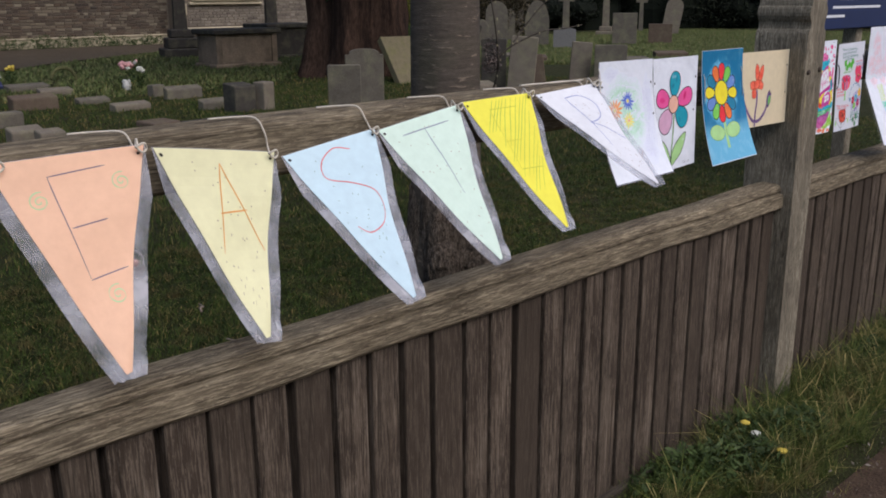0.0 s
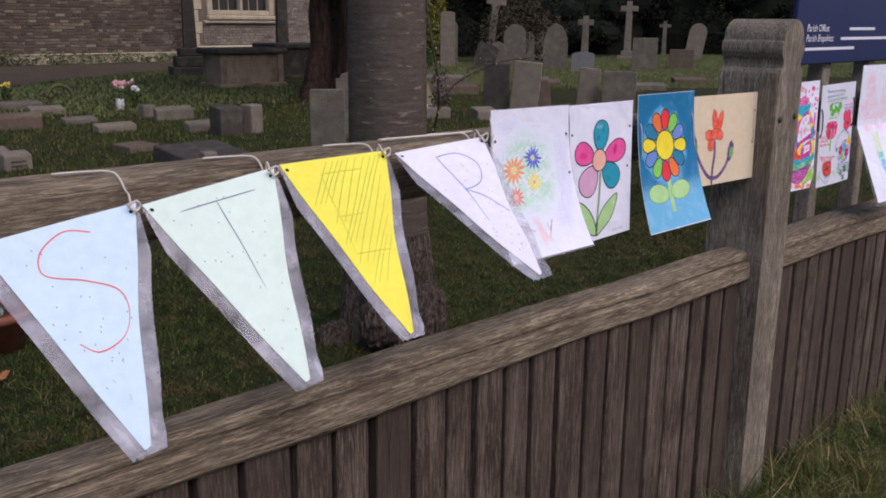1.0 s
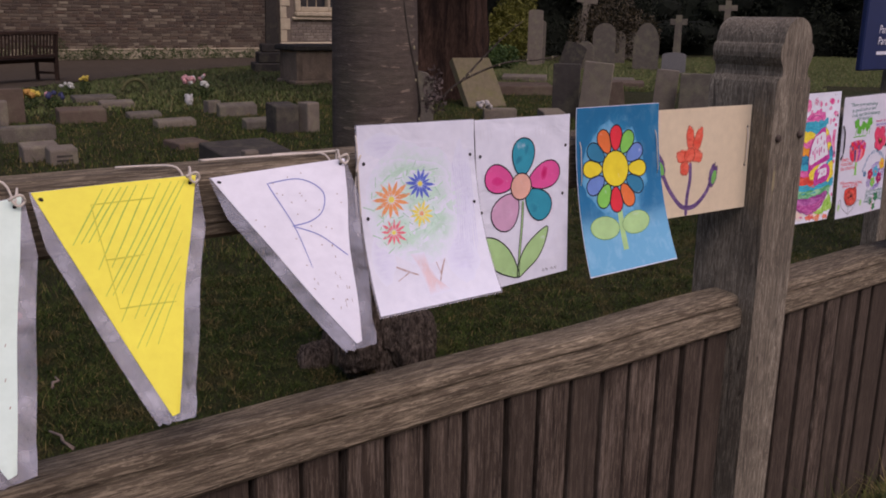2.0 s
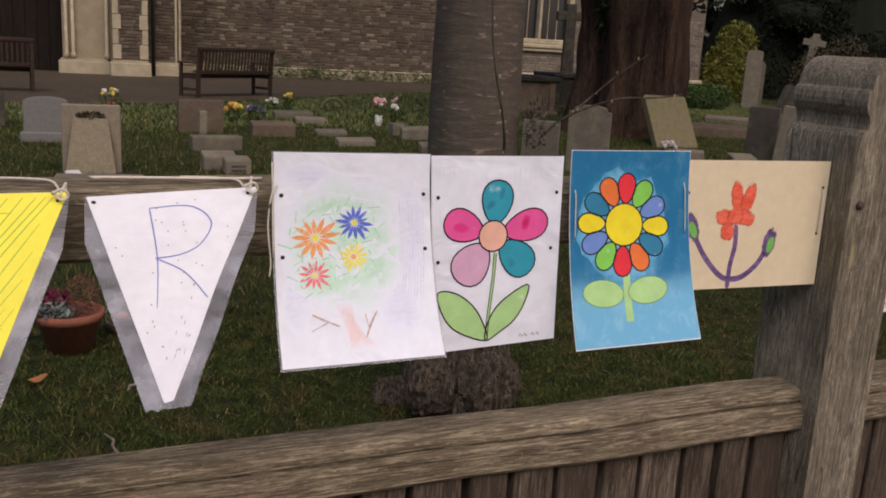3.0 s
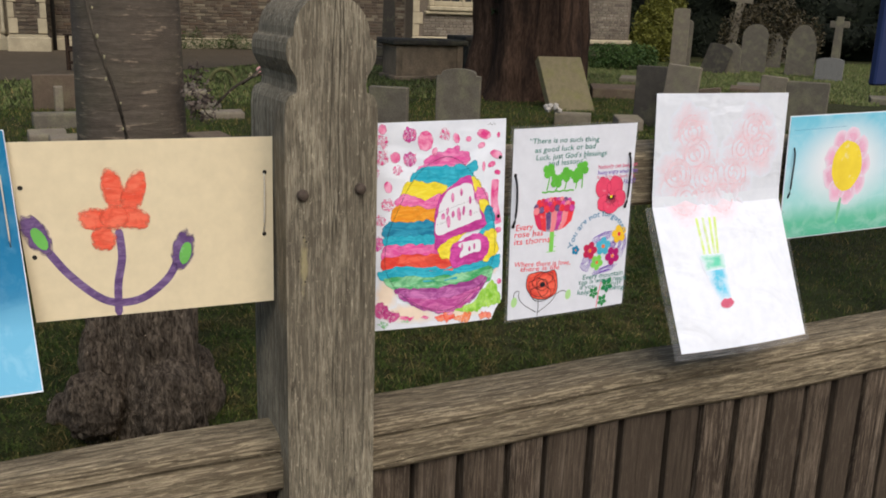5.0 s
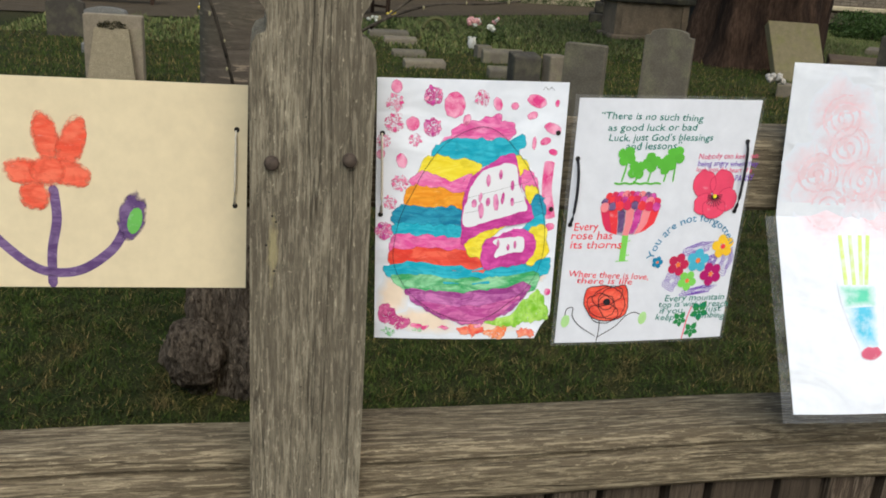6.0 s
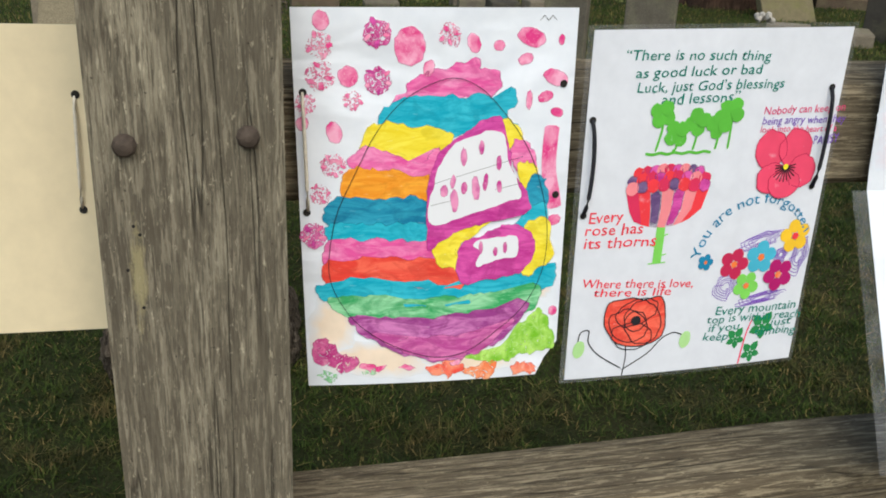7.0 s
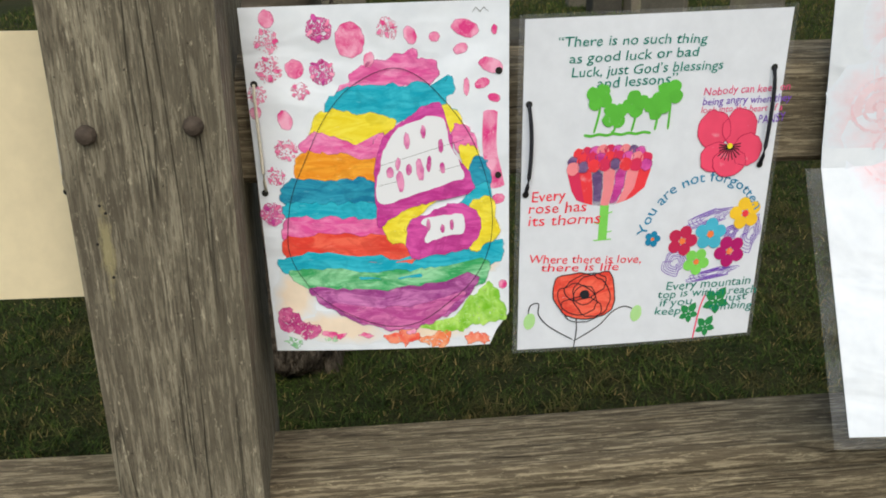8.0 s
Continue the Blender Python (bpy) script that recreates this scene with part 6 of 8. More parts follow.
def shoot(pts, r0, r1, buds, seed):
    sm = part("shoot", tube(smooth_line(pts, 5), r0, 6, taper=r1), rough_bark("shoot bark", (0.05, 0.04, 0.03), (0.14, 0.12, 0.09)) if seed == 0 else SHOOT, tree, smooth=True)
    rr = random.Random(seed)
    line_pts = smooth_line(pts, 5)
    for k in range(buds):
        i = int((k + 0.7) / buds * (len(line_pts) - 1))
        p = Vector(line_pts[i]) + Vector((rr.uniform(-0.012, 0.012), -0.008, rr.uniform(-0.004, 0.008)))
        bmu = bmesh.new()
        bmesh.ops.create_icosphere(bmu, subdivisions=1, radius=rr.uniform(0.003, 0.0055), matrix=Matrix.Translation(p) @ Matrix.Diagonal((0.7, 0.7, 1.3, 1)))
        part("bud", bmu, BUD, sm)


SHOOT = rough_bark("twig bark", (0.04, 0.032, 0.025), (0.13, 0.11, 0.085))
shoot([(2.556, 2.35, 0.90), (2.538, 2.30, 1.00), (2.515, 2.28, 1.09), (2.485, 2.27, 1.19), (2.47, 2.28, 1.30), (2.47, 2.30, 1.45)], 0.0045, 0.003, 9, 1)
shoot([(2.80, 2.56, 1.00), (2.853, 2.54, 1.055), (2.93, 2.50, 1.10), (3.02, 2.47, 1.13), (3.12, 2.44, 1.137), (3.21, 2.425, 1.150)], 0.0045, 0.0022, 5, 2)
shoot([(2.87, 2.54, 1.06), (2.95, 2.55, 1.12), (3.06, 2.56, 1.20), (3.17, 2.57, 1.265)], 0.004, 0.002, 4, 3)
clump = leaf_cloud(nprng, [((2.745, 2.52, 1.055), (0.035, 0.035, 0.065)), ((2.765, 2.54, 1.00), (0.04, 0.04, 0.04))], 340, 0.008)
sprig = quads_mesh("dry_leaves", clump, 4, leafy("withered leaf", (0.075, 0.055, 0.046), (0.17, 0.13, 0.108)))
sprig.parent = tree

# the old yew
YEWBARK = rough_bark("yew bark", (0.020, 0.013, 0.010), (0.100, 0.060, 0.040), (6, 6, 0.7))
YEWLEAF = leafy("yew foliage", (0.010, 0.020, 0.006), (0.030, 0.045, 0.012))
yew = thing("yew_tree", (0, 0, 0), "old yew with a thick reddish ribbed trunk and dark foliage", "tree")
YX, YY = 8.45, 10.35
part("trunk", trunk_mesh(YX, YY, [(0.15, 0.78, 0.28), (0.4, 0.70, 0.26), (0.9, 0.65, 0.24), (1.6, 0.62, 0.24), (2.6, 0.66, 0.22), (3.4, 0.4, 0.2)], 60, 9.0, fine=0.08), YEWBARK, yew, smooth=True)
blobs = []
for k in range(22):
    a, r = rng.uniform(0, 6.28), rng.uniform(0.6, 3.3)
    blobs.append(((YX + r * math.cos(a), YY + r * math.sin(a), rng.uniform(2.9, 5.2)), (rng.uniform(0.8, 1.4), rng.uniform(0.8, 1.4), rng.uniform(0.5, 1.0))))
    if k < 9:
        part("limb", tube([(YX, YY, 2.5), (YX + 0.5 * r * math.cos(a), YY + 0.5 * r * math.sin(a), 3.2), (YX + r * math.cos(a), YY + r * math.sin(a), 3.9)], 0.16, 8, taper=0.04), YEWBARK, yew, smooth=True)
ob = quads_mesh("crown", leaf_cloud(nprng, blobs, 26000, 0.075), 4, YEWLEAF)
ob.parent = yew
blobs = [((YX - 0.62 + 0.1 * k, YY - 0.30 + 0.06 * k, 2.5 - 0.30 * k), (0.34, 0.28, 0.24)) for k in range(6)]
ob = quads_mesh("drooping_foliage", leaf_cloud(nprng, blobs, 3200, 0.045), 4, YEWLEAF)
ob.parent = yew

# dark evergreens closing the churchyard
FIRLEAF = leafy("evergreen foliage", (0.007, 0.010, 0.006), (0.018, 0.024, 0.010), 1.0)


def evergreen(x, y, h, r, seed):
    rr = random.Random(seed)
    g = np.random.default_rng(seed)
    t = thing("evergreen_tree", (0, 0, 0), "dark dense evergreen tree reaching to the ground", "tree", "evergreens at the back")
    part("trunk", tube([(x, y, 0.1), (x, y, h * 0.5), (x, y, h * 0.9)], 0.22, 8, taper=0.05), YEWBARK, t, smooth=True)
    bl = []
    for k in range(36):
        f = rr.random() ** 1.8
        a, d2 = rr.uniform(0, 6.28), rr.uniform(0.2, 1.0) * r * (1 - 0.75 * f)
        bl.append(((x + d2 * math.cos(a), y + d2 * math.sin(a), 0.6 + f * h), (rr.uniform(0.7, 1.2), rr.uniform(0.7, 1.2), rr.uniform(0.5, 1.0))))
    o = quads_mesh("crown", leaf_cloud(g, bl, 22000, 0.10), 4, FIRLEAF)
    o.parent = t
    # Solid lumps in near-black leaf green put the crown's inner shade into colour.
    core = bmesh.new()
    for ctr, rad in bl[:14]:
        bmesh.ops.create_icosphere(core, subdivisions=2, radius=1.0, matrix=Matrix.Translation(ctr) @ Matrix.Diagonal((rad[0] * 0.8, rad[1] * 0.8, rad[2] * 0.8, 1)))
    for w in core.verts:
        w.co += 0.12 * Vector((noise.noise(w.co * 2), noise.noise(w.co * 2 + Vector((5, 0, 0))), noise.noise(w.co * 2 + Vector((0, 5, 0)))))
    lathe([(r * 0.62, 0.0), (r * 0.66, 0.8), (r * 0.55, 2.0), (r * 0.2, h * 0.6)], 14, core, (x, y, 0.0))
    part("dark_core", core, FIRLEAF, t)


for k, (x, y, h, r) in enumerate(((24.5, 26.5, 8, 2.8), (28, 25.5, 9, 3.0), (31.5, 24.2, 8, 3.0), (34.5, 22.0, 9, 3.0), (37.5, 19.8, 8, 3.0), (39, 16.5, 9, 3.0), (41, 13, 8, 3.2), (42.5, 9, 9, 3.2), (43.5, 5, 8, 3.2), (21.5, 29, 8, 2.8), (30, 29, 10, 3.2), (36, 26, 10, 3.4), (41, 21, 10, 3.4), (26.3, 28, 9, 3.0), (33.5, 27, 9, 3.2), (39.5, 23.5, 9, 3.2), (23.0, 30, 9, 3.0), (45, 15, 9, 3.2), (46, 2, 8, 3.2), (47, -2, 8, 3.2))):
    evergreen(x, y, h, r, 100 + k)


def bush(name, x, y, blobs_in, n, size, mat, label, seed, cat="bush"):
    g = np.random.default_rng(seed)
    t = thing(name, (x, y, land(x, y)), label, cat)
    core = bmesh.new()
    tube([(0, 0, -0.05), (0.02, 0, 0.2), (0.05, 0.03, 0.5)], 0.03, 6, core, 0.01)
    part("stem", core, SHOOT, t)
    o = quads_mesh("foliage", leaf_cloud(g, blobs_in, n, size), 4, mat)
    o.parent = t
    return t


bush("shrub", 20.0, 22.2, [((0, 0, 0.9), (0.8, 0.7, 0.95)), ((0.2, 0, 1.7), (0.6, 0.6, 0.7)), ((-0.3, 0, 0.5), (0.7, 0.6, 0.6)), ((0.5, 0.2, 1.0), (0.6, 0.6, 0.8))], 9000, 0.055, leafy("golden shrub leaf", (0.13, 0.14, 0.02), (0.24, 0.23, 0.04)), "rounded golden-green shrub beside the church", 31)
bush("clipped_hedge", 16.0, 18.5, [((-0.7 + 0.35 * k, 0, 0.3 + 0.03 * (k % 2)), (0.34, 0.35, 0.32)) for k in range(5)], 6000, 0.035, leafy("hedge leaf", (0.035, 0.075, 0.016), (0.075, 0.13, 0.03)), "low clipped green hedge", 32, "hedge")
bush("bare_hedge", 21.5, 19.5, [((-0.6, 0, 0.8), (0.9, 0.6, 0.9)), ((0.5, 0.3, 1.1), (1.0, 0.7, 1.0)), ((1.6, 0.3, 0.8), (0.9, 0.6, 0.8))], 5000, 0.06, leafy("olive twigs", (0.040, 0.032, 0.016), (0.095, 0.075, 0.036)), "olive-brown shrub thicket beside the church", 33)

# ---- church ----

def brickwork(name, cols, mortar=False):
    m, nt, b = base(name, 0.92, 0, 0.15)
    g = nt.nodes.new("ShaderNodeNewGeometry")
    v = coords(nt)
    n1, n2 = noise_tex(nt, v, 26.0, 4), noise_tex(nt, v, 1.1, 4)
    c = ramp(nt, g.outputs["Random Per Island"], [(k / (len(cols) - 1), q) for k, q in enumerate(cols)])
    c = mix_rgb(nt, n1, c, mix_rgb(nt, 0.5, c, (0.05, 0.04, 0.035)))
    c = mix_rgb(nt, ramp(nt, n2, [(0.45, 0.0), (0.75, 0.5)]), c, (0.07, 0.06, 0.05))
    nt.links.new(c, b.inputs["Base Color"])
    bump(nt, b, n1, 0.5, 0.01)
    return m


BRICKMAT = brickwork("old brick and flint", [(0.062, 0.049, 0.038), (0.130, 0.090, 0.060), (0.100, 0.081, 0.060), (0.22, 0.18, 0.122), (0.088, 0.068, 0.050), (0.15, 0.112, 0.075), (0.31, 0.265, 0.185)])
PALEBRICK = brickwork("pale rubble courses", [(0.22, 0.185, 0.14), (0.31, 0.265, 0.205), (0.17, 0.14, 0.11), (0.37, 0.325, 0.255)])
MORTAR = stone("lime mortar", (0.16, 0.13, 0.10), amount=0.1)
CREAM = stone("cream limestone", (0.44, 0.375, 0.255), lichen=(0.22, 0.20, 0.13), amount=0.35, scale=5.0, grain=0.2)
LIMEST = stone("dressed limestone", (0.36, 0.295, 0.20), lichen=(0.16, 0.14, 0.09), amount=0.4, scale=4.0, grain=0.25)
DARKOAK = wood("dark oak", (0.010, 0.007, 0.005), (0.022, 0.015, 0.011), (0.045, 0.032, 0.024), "z")
GLASS_M, _, gb = base("leaded glass", 0.12, 0, 0.6)
gb.inputs["Base Color"].default_value = (0.02, 0.024, 0.028, 1)
SLATE = stone("roof slate", (0.10, 0.10, 0.11), amount=0.2)
LEAD = plain("painted downpipe", (0.03, 0.028, 0.026), 0.5, 0, 0.2, 30)

church = thing("church", (0, 0, 0), "old brick and flint church with cream limestone dressings", "church")


def courses(x0, x1, yf, z0, z1, mat, seed, hgt=0.072, wid=0.185, skip=None):
    """Bricks laid in broken bond, proud of their mortar, in one mesh."""
    rr = random.Random(seed)
    verts, faces = [], []
    z, row = z0, 0
    while z < z1 - 0.02:
        x = x0 - (wid / 2 if row % 2 else 0)
        while x < x1:
            w = wid * rr.uniform(0.45, 1.35)
            a, b = max(x0, x) + 0.005, min(x1, x + w) - 0.006
            if b - a > 0.03 and not (skip and skip[0] < (a + b) / 2 < skip[1] and skip[2] < z < skip[3]):
                d2 = rr.uniform(0.006, 0.020)
                zz0, zz1 = z + rr.uniform(0.003, 0.008), z + hgt - rr.uniform(0.005, 0.010)
                k = len(verts)
                e = 0.006
                verts += [(a, yf, zz0), (b, yf, zz0), (b, yf, zz1), (a, yf, zz1), (a + e, yf - d2, zz0 + e), (b - e, yf - d2, zz0 + e), (b - e, yf - d2, zz1 - e), (a + e, yf - d2, zz1 - e)]
                faces += [(k + 4, k + 5, k + 6, k + 7), (k, k + 1, k + 5, k + 4), (k + 1, k + 2, k + 6, k + 5), (k + 2, k + 3, k + 7, k + 6), (k + 3, k, k + 4, k + 7)]
            x += w
        z += hgt
        row += 1
    me = bpy.data.meshes.new("bricks")
    me.from_pydata(verts, [], faces)
    me.materials.append(mat)
    ob = new("bricks", me)
    return tagged(ob, "", "", "", "stuff")


def wall_part(name, x0, x1, y0, y1, z0, z1, mat=None, bev=0.0, label="", parent=None):
    return part(name, block(x0, x1, y0, y1, z0, z1, bev), mat or MORTAR, parent or church, label)


nave = wall_part("wall", 3.85, 11.95, 22.5, 23.0, 0.15, 5.2, label="brick and flint nave wall")
courses(3.85, 11.92, 22.497, 0.44, 2.3, BRICKMAT, 1).parent = nave
wall_part("plinth", 3.85, 11.95, 22.40, 22.499, 0.15, 0.40, CREAM, 0.02)
wall_part("plinth_course", 3.86, 11.94, 22.38, 22.499, 0.402, 0.445, CREAM, 0.015)
# projecting bay with the window
BX = 11.95
wx0, wx1 = 12.52, 14.22
bay = wall_part("bay_wall", BX, 18.8, 22.0, 22.5, 0.15, 1.16, label="rubble wall of the projecting bay")
wall_part("bay_wall", BX, wx0 - 0.16, 22.0, 22.5, 1.164, 5.2)
wall_part("bay_wall", wx1 + 0.16, 18.8, 22.0, 22.5, 1.164, 5.2)
wall_part("bay_wall", wx0 - 0.16, wx1 + 0.16, 22.0, 22.5, 3.4, 5.2)
courses(BX + 0.28, 18.75, 21.997, 0.62, 1.15, PALEBRICK, 2).parent = bay
courses(wx1 + 0.18, 18.75, 21.997, 1.17, 2.2, PALEBRICK, 3).parent = bay
courses(BX + 0.28, 18.75, 21.997, 0.2, 0.46, BRICKMAT, 4).parent = bay
wall_part("plinth_course", BX - 0.06, 18.86, 21.88, 21.998, 0.47, 0.60, CREAM, 0.03, "moulded cream stone plinth")
for k in range(9):
    z = 0.61 + 0.30 * k
    w = 0.26 if k % 2 else 0.16
    wall_part("quoin", BX - 0.02, BX + w, 21.965, 21.999, z, z + 0.29, CREAM, 0.008)
win = part("window", block(wx0 - 0.26, wx1 + 0.26, 21.90, 22.06, 1.165, 1.245, 0.02), CREAM, church, "stone-framed mullioned window")
part("window_sill", block(wx0 - 0.18, wx1 + 0.18, 21.86, 22.06, 1.248, 1.37, 0.03), CREAM, win)
for x0, x1 in ((wx0 - 0.158, wx0), (wx1, wx1 + 0.158), (13.33, 13.41)):
    part("mullion", block(x0, x1, 21.945, 22.2, 1.374, 3.39, 0.02), CREAM, win)
for x0, x1 in ((wx0 + 0.002, 13.328), (13.412, wx1 - 0.002)):
    part("pane", block(x0, x1, 22.12, 22.14, 1.372, 3.39), GLASS_M, win)
    for k in (1, 2):
        x = x0 + (x1 - x0) * k / 3
        part("glazing_bar", block(x - 0.012, x + 0.012, 22.10, 22.118, 1.374, 3.38), LIMEST, win)
part("window_frame", block(wx0 + 0.002, wx1 - 0.002, 21.96, 22.118, 1.372, 1.50, 0.015), CREAM, win)
wall_part("roof", 3.4, 19.3, 21.5, 27.0, 5.21, 5.4, SLATE)
part("roof_slope", prism([(21.4, 5.42), (26.0, 8.6), (30.6, 5.42)], lambda p, q, s2: (s2, p, q), -8, 19.3), SLATE, church)
wall_part("back_wall", -8, 19, 29.5, 30.0, 0.15, 5.2)
wall_part("end_wall", 18.3, 18.8, 22.51, 29.49, 0.15, 5.2)
# porch to the west: doorway, piers and buttress
wall_part("porch_wall", 1.55, 2.60, 20.55, 21.2, 0.15, 4.6, LIMEST, 0.0)
pw = wall_part("porch_wall", 2.60, 3.85, 20.85, 22.5, 0.15, 4.6)
courses(2.62, 3.84, 20.847, 0.56, 2.1, BRICKMAT, 6).parent = pw
for x0, x1, y0, z1 in ((1.46, 2.46, 20.40, 0.52), (2.44, 3.24, 20.02, 0.54), (3.26, 3.92, 20.62, 0.50)):
    wall_part("plinth", x0, x1, y0, 20.84 if y0 < 20.5 else 20.845, 0.15, z1 - 0.05, CREAM, 0.015)
    part("plinth_course", prism([(x0 + 0.03, z1 - 0.048), (x1 - 0.03, z1 - 0.048), (x1 - 0.06, z1), (x0 + 0.06, z1)], lambda p, q, s2: (p, s2, q), y0 + 0.02, 20.83), CREAM, church)
bt = wall_part("buttress", 2.50, 3.18, 20.15, 20.84, 0.545, 3.2, label="stepped buttress with stone quoins")
courses(2.64, 3.04, 20.147, 0.56, 2.1, BRICKMAT, 7).parent = bt
for k in range(6):
    z = 0.56 + 0.30 * k
    for x0, x1 in ((2.49, 2.66 - 0.05 * (k % 2)), (3.02 + 0.05 * (k % 2), 3.19)):
        wall_part("quoin", x0, x1, 20.11, 20.146, z, z + 0.29, CREAM, 0.008)
for x in (1.62, 1.75, 2.40):
    part("shaft", lathe([(0.055, 0.5), (0.055, 0.58), (0.035, 0.62), (0.035, 2.4)], 12, at=(x, 20.45, 0.03)), CREAM, church, smooth=True)
part("downpipe", lathe([(0.04, 0.2), (0.04, 4.4)], 10, at=(3.33, 20.58, 0.0)), LEAD, church, smooth=True)
for x in (3.80, 3.88):
    wall_part("jamb_shaft", x, x + 0.05, 20.78, 20.846, 0.5, 3.0, CREAM, 0.01)
dr = part("door", block(-0.75, 1.54, 21.15, 21.22, 0.2, 3.0), DARKOAK, church, "dark planked oak door")
for k in range(10):
    part("plank", block(-0.74 + 0.228 * k, -0.52 + 0.228 * k, 21.13, 21.149, 0.21, 2.95, 0.006), DARKOAK, dr)
wall_part("porch_wall", -0.749, 1.549, 20.55, 21.2, 3.004, 4.6, LIMEST)
wall_part("porch_wall", -1.6, -0.75, 20.55, 21.2, 0.15, 4.6, LIMEST)
wall_part("wall", -8.0, -1.604, 22.5, 23.0, 0.15, 5.2)
wall_part("plinth", -8.0, -1.604, 22.40, 22.499, 0.15, 0.40, CREAM, 0.02)
wall_part("end_wall", -8.0, -7.5, 23.01, 29.49, 0.15, 5.2)
part("porch_roof", prism([(-1.9, 4.61), (1.1, 6.2), (4.1, 4.61)], lambda p, q, s2: (p, s2, q), 20.3, 24.0), SLATE, church)

# plants along the foot of the church wall
BED = leafy("border plants", (0.035, 0.065, 0.015), (0.10, 0.13, 0.035))
bed = []
for k in range(34):
    x = 4.6 + 7.0 * ((k * 0.618) % 1)
    h = rng.uniform(0.08, 0.30) * (1.5 if 5 < x < 7 else 1)
    bed.append(((x, 22.05 + rng.uniform(-0.15, 0.2), 0.2 + h * 0.6), (rng.uniform(0.12, 0.28), 0.15, h * 0.7)))
quads_mesh("border_plants", leaf_cloud(nprng, bed, 7000, 0.035, 0.35), 4, BED, "straggling green plants at the wall's foot", "plants", "stuff")


# ---- benches ----
def bench(x, y, rz, width):
    """A slatted garden bench: origin under the middle of its back legs, facing +y."""
    t = thing("garden_bench", (x, y, 0.216), "dark slatted wooden garden bench beside the church path", "bench", "benches by the church", rz=rz)
    t.matrix_world = pose(x, y, 0.216, 0, 0, rz) @ Matrix.Scale(0.82, 4)
    h = width / 2
    for sx in (-h, h - 0.06):
        part("leg", prism([(0.0, 0.0), (0.06, 0.0), (0.06, 0.42), (0.0, 0.90), (-0.05, 0.90), (-0.01, 0.42)], lambda p, q, s2: (s2, p, q), sx, sx + 0.06), TEAK, t)
        part("leg", block(sx, sx + 0.06, 0.48, 0.54, 0.0, 0.62, 0.005), TEAK, t)
        part("armrest", block(sx - 0.01, sx + 0.07, 0.02, 0.58, 0.622, 0.655, 0.01), TEAK, t)
        part("side_rail", block(sx + 0.01, sx + 0.05, 0.061, 0.479, 0.34, 0.41, 0.004), TEAK, t)
        part("stretcher", block(sx + 0.015, sx + 0.045, 0.061, 0.479, 0.12, 0.17, 0.004), TEAK, t)
    part("top_rail", block(-h - 0.02, h + 0.02, -0.065, -0.015, 0.87, 0.945, 0.012), TEAK, t)
    part("back_rail", block(-h + 0.061, h - 0.061, -0.02, 0.03, 0.45, 0.51, 0.006), TEAK, t)
    part("front_rail", block(-h + 0.061, h - 0.061, 0.49, 0.53, 0.33, 0.40, 0.004), TEAK, t)
    n = int(width / 0.085)
    for k in range(n):
        sx = -h + 0.08 + (width - 0.16 - 0.035) * k / (n - 1)
        part("back_slat", prism([(0.0, 0.505), (0.015, 0.505), (-0.03, 0.875), (-0.045, 0.875)], lambda p, q, s2: (s2, p, q), sx, sx + 0.035), TEAK, t)
    for k in range(6):
        part("seat_slat", block(-h + 0.002, h - 0.002, 0.065 + 0.078 * k, 0.128 + 0.078 * k, 0.412, 0.434, 0.004), TEAK, t)
    return t


bench(4.09, 15.0, 33, 1.95)
bench(0.36, 14.7, 4, 1.85)

# ---- gravestones ----
GREYST = stone("grey headstone", (0.145, 0.127, 0.098))
DARKST = stone("dark slate headstone", (0.065, 0.058, 0.048), amount=0.25)
PALEST = stone("pale headstone", (0.20, 0.17, 0.128), amount=0.4)
WARMST = stone("pale weathered headstone", (0.27, 0.225, 0.165), amount=0.35)
BROWNST = stone("brown sandstone", (0.13, 0.096, 0.068), amount=0.2)
MOSSST = stone("mossy headstone", (0.18, 0.152, 0.088), lichen=(0.16, 0.16, 0.05), amount=0.6)
GRANITE = stone("speckled granite", (0.215, 0.21, 0.195), lichen=(0.22, 0.22, 0.2), amount=0.1, scale=40, grain=0.7)
PEBBLE = stone("pebbled stone", (0.34, 0.285, 0.19), lichen=(0.2, 0.16, 0.10), amount=0.4, scale=30, grain=0.9)
STONES = "stones of the churchyard"


def head_profile(w, h, top):
    """Front outline of a headstone, from its foot up."""
    a = w / 2
    pts = [(-a, -0.05)]
    if top == "flat":
        pts += [(-a, h - 0.01), (-a + 0.01, h), (a - 0.01, h), (a, h - 0.01)]
    elif top == "round":
        pts += [(-a * math.cos(t), h - a + a * math.sin(t)) for t in (math.pi * k / 14 for k in range(15))]
    elif top == "gothic":
        rise = min(h * 0.45, w * 1.0)
        left = [(-a + a * (k / 7) ** 1.6, h - rise + rise * math.sin(math.pi / 2 * k / 7)) for k in range(8)]
        pts += left + [(-p, q) for p, q in reversed(left[:-1])]
    elif top == "shoulder":
        s2 = 0.12 * w
        pts += [(-a, h - 0.16 * w), (-a + s2, h - 0.16 * w), (-a + s2, h - 0.09 * w)]
        pts += [(-(a - s2) * math.cos(t), h - 0.09 * w + 0.09 * w * math.sin(t)) for t in (math.pi * k / 10 for k in range(1, 10))]
        pts += [(a - s2, h - 0.09 * w), (a - s2, h - 0.16 * w), (a, h - 0.16 * w)]
    elif top == "low":
        pts += [(-a * math.cos(t), h - 0.12 * w + 0.12 * w * math.sin(t)) for t in (math.pi * k / 10 for k in range(11))]
    pts.append((a, -0.05))
    return pts


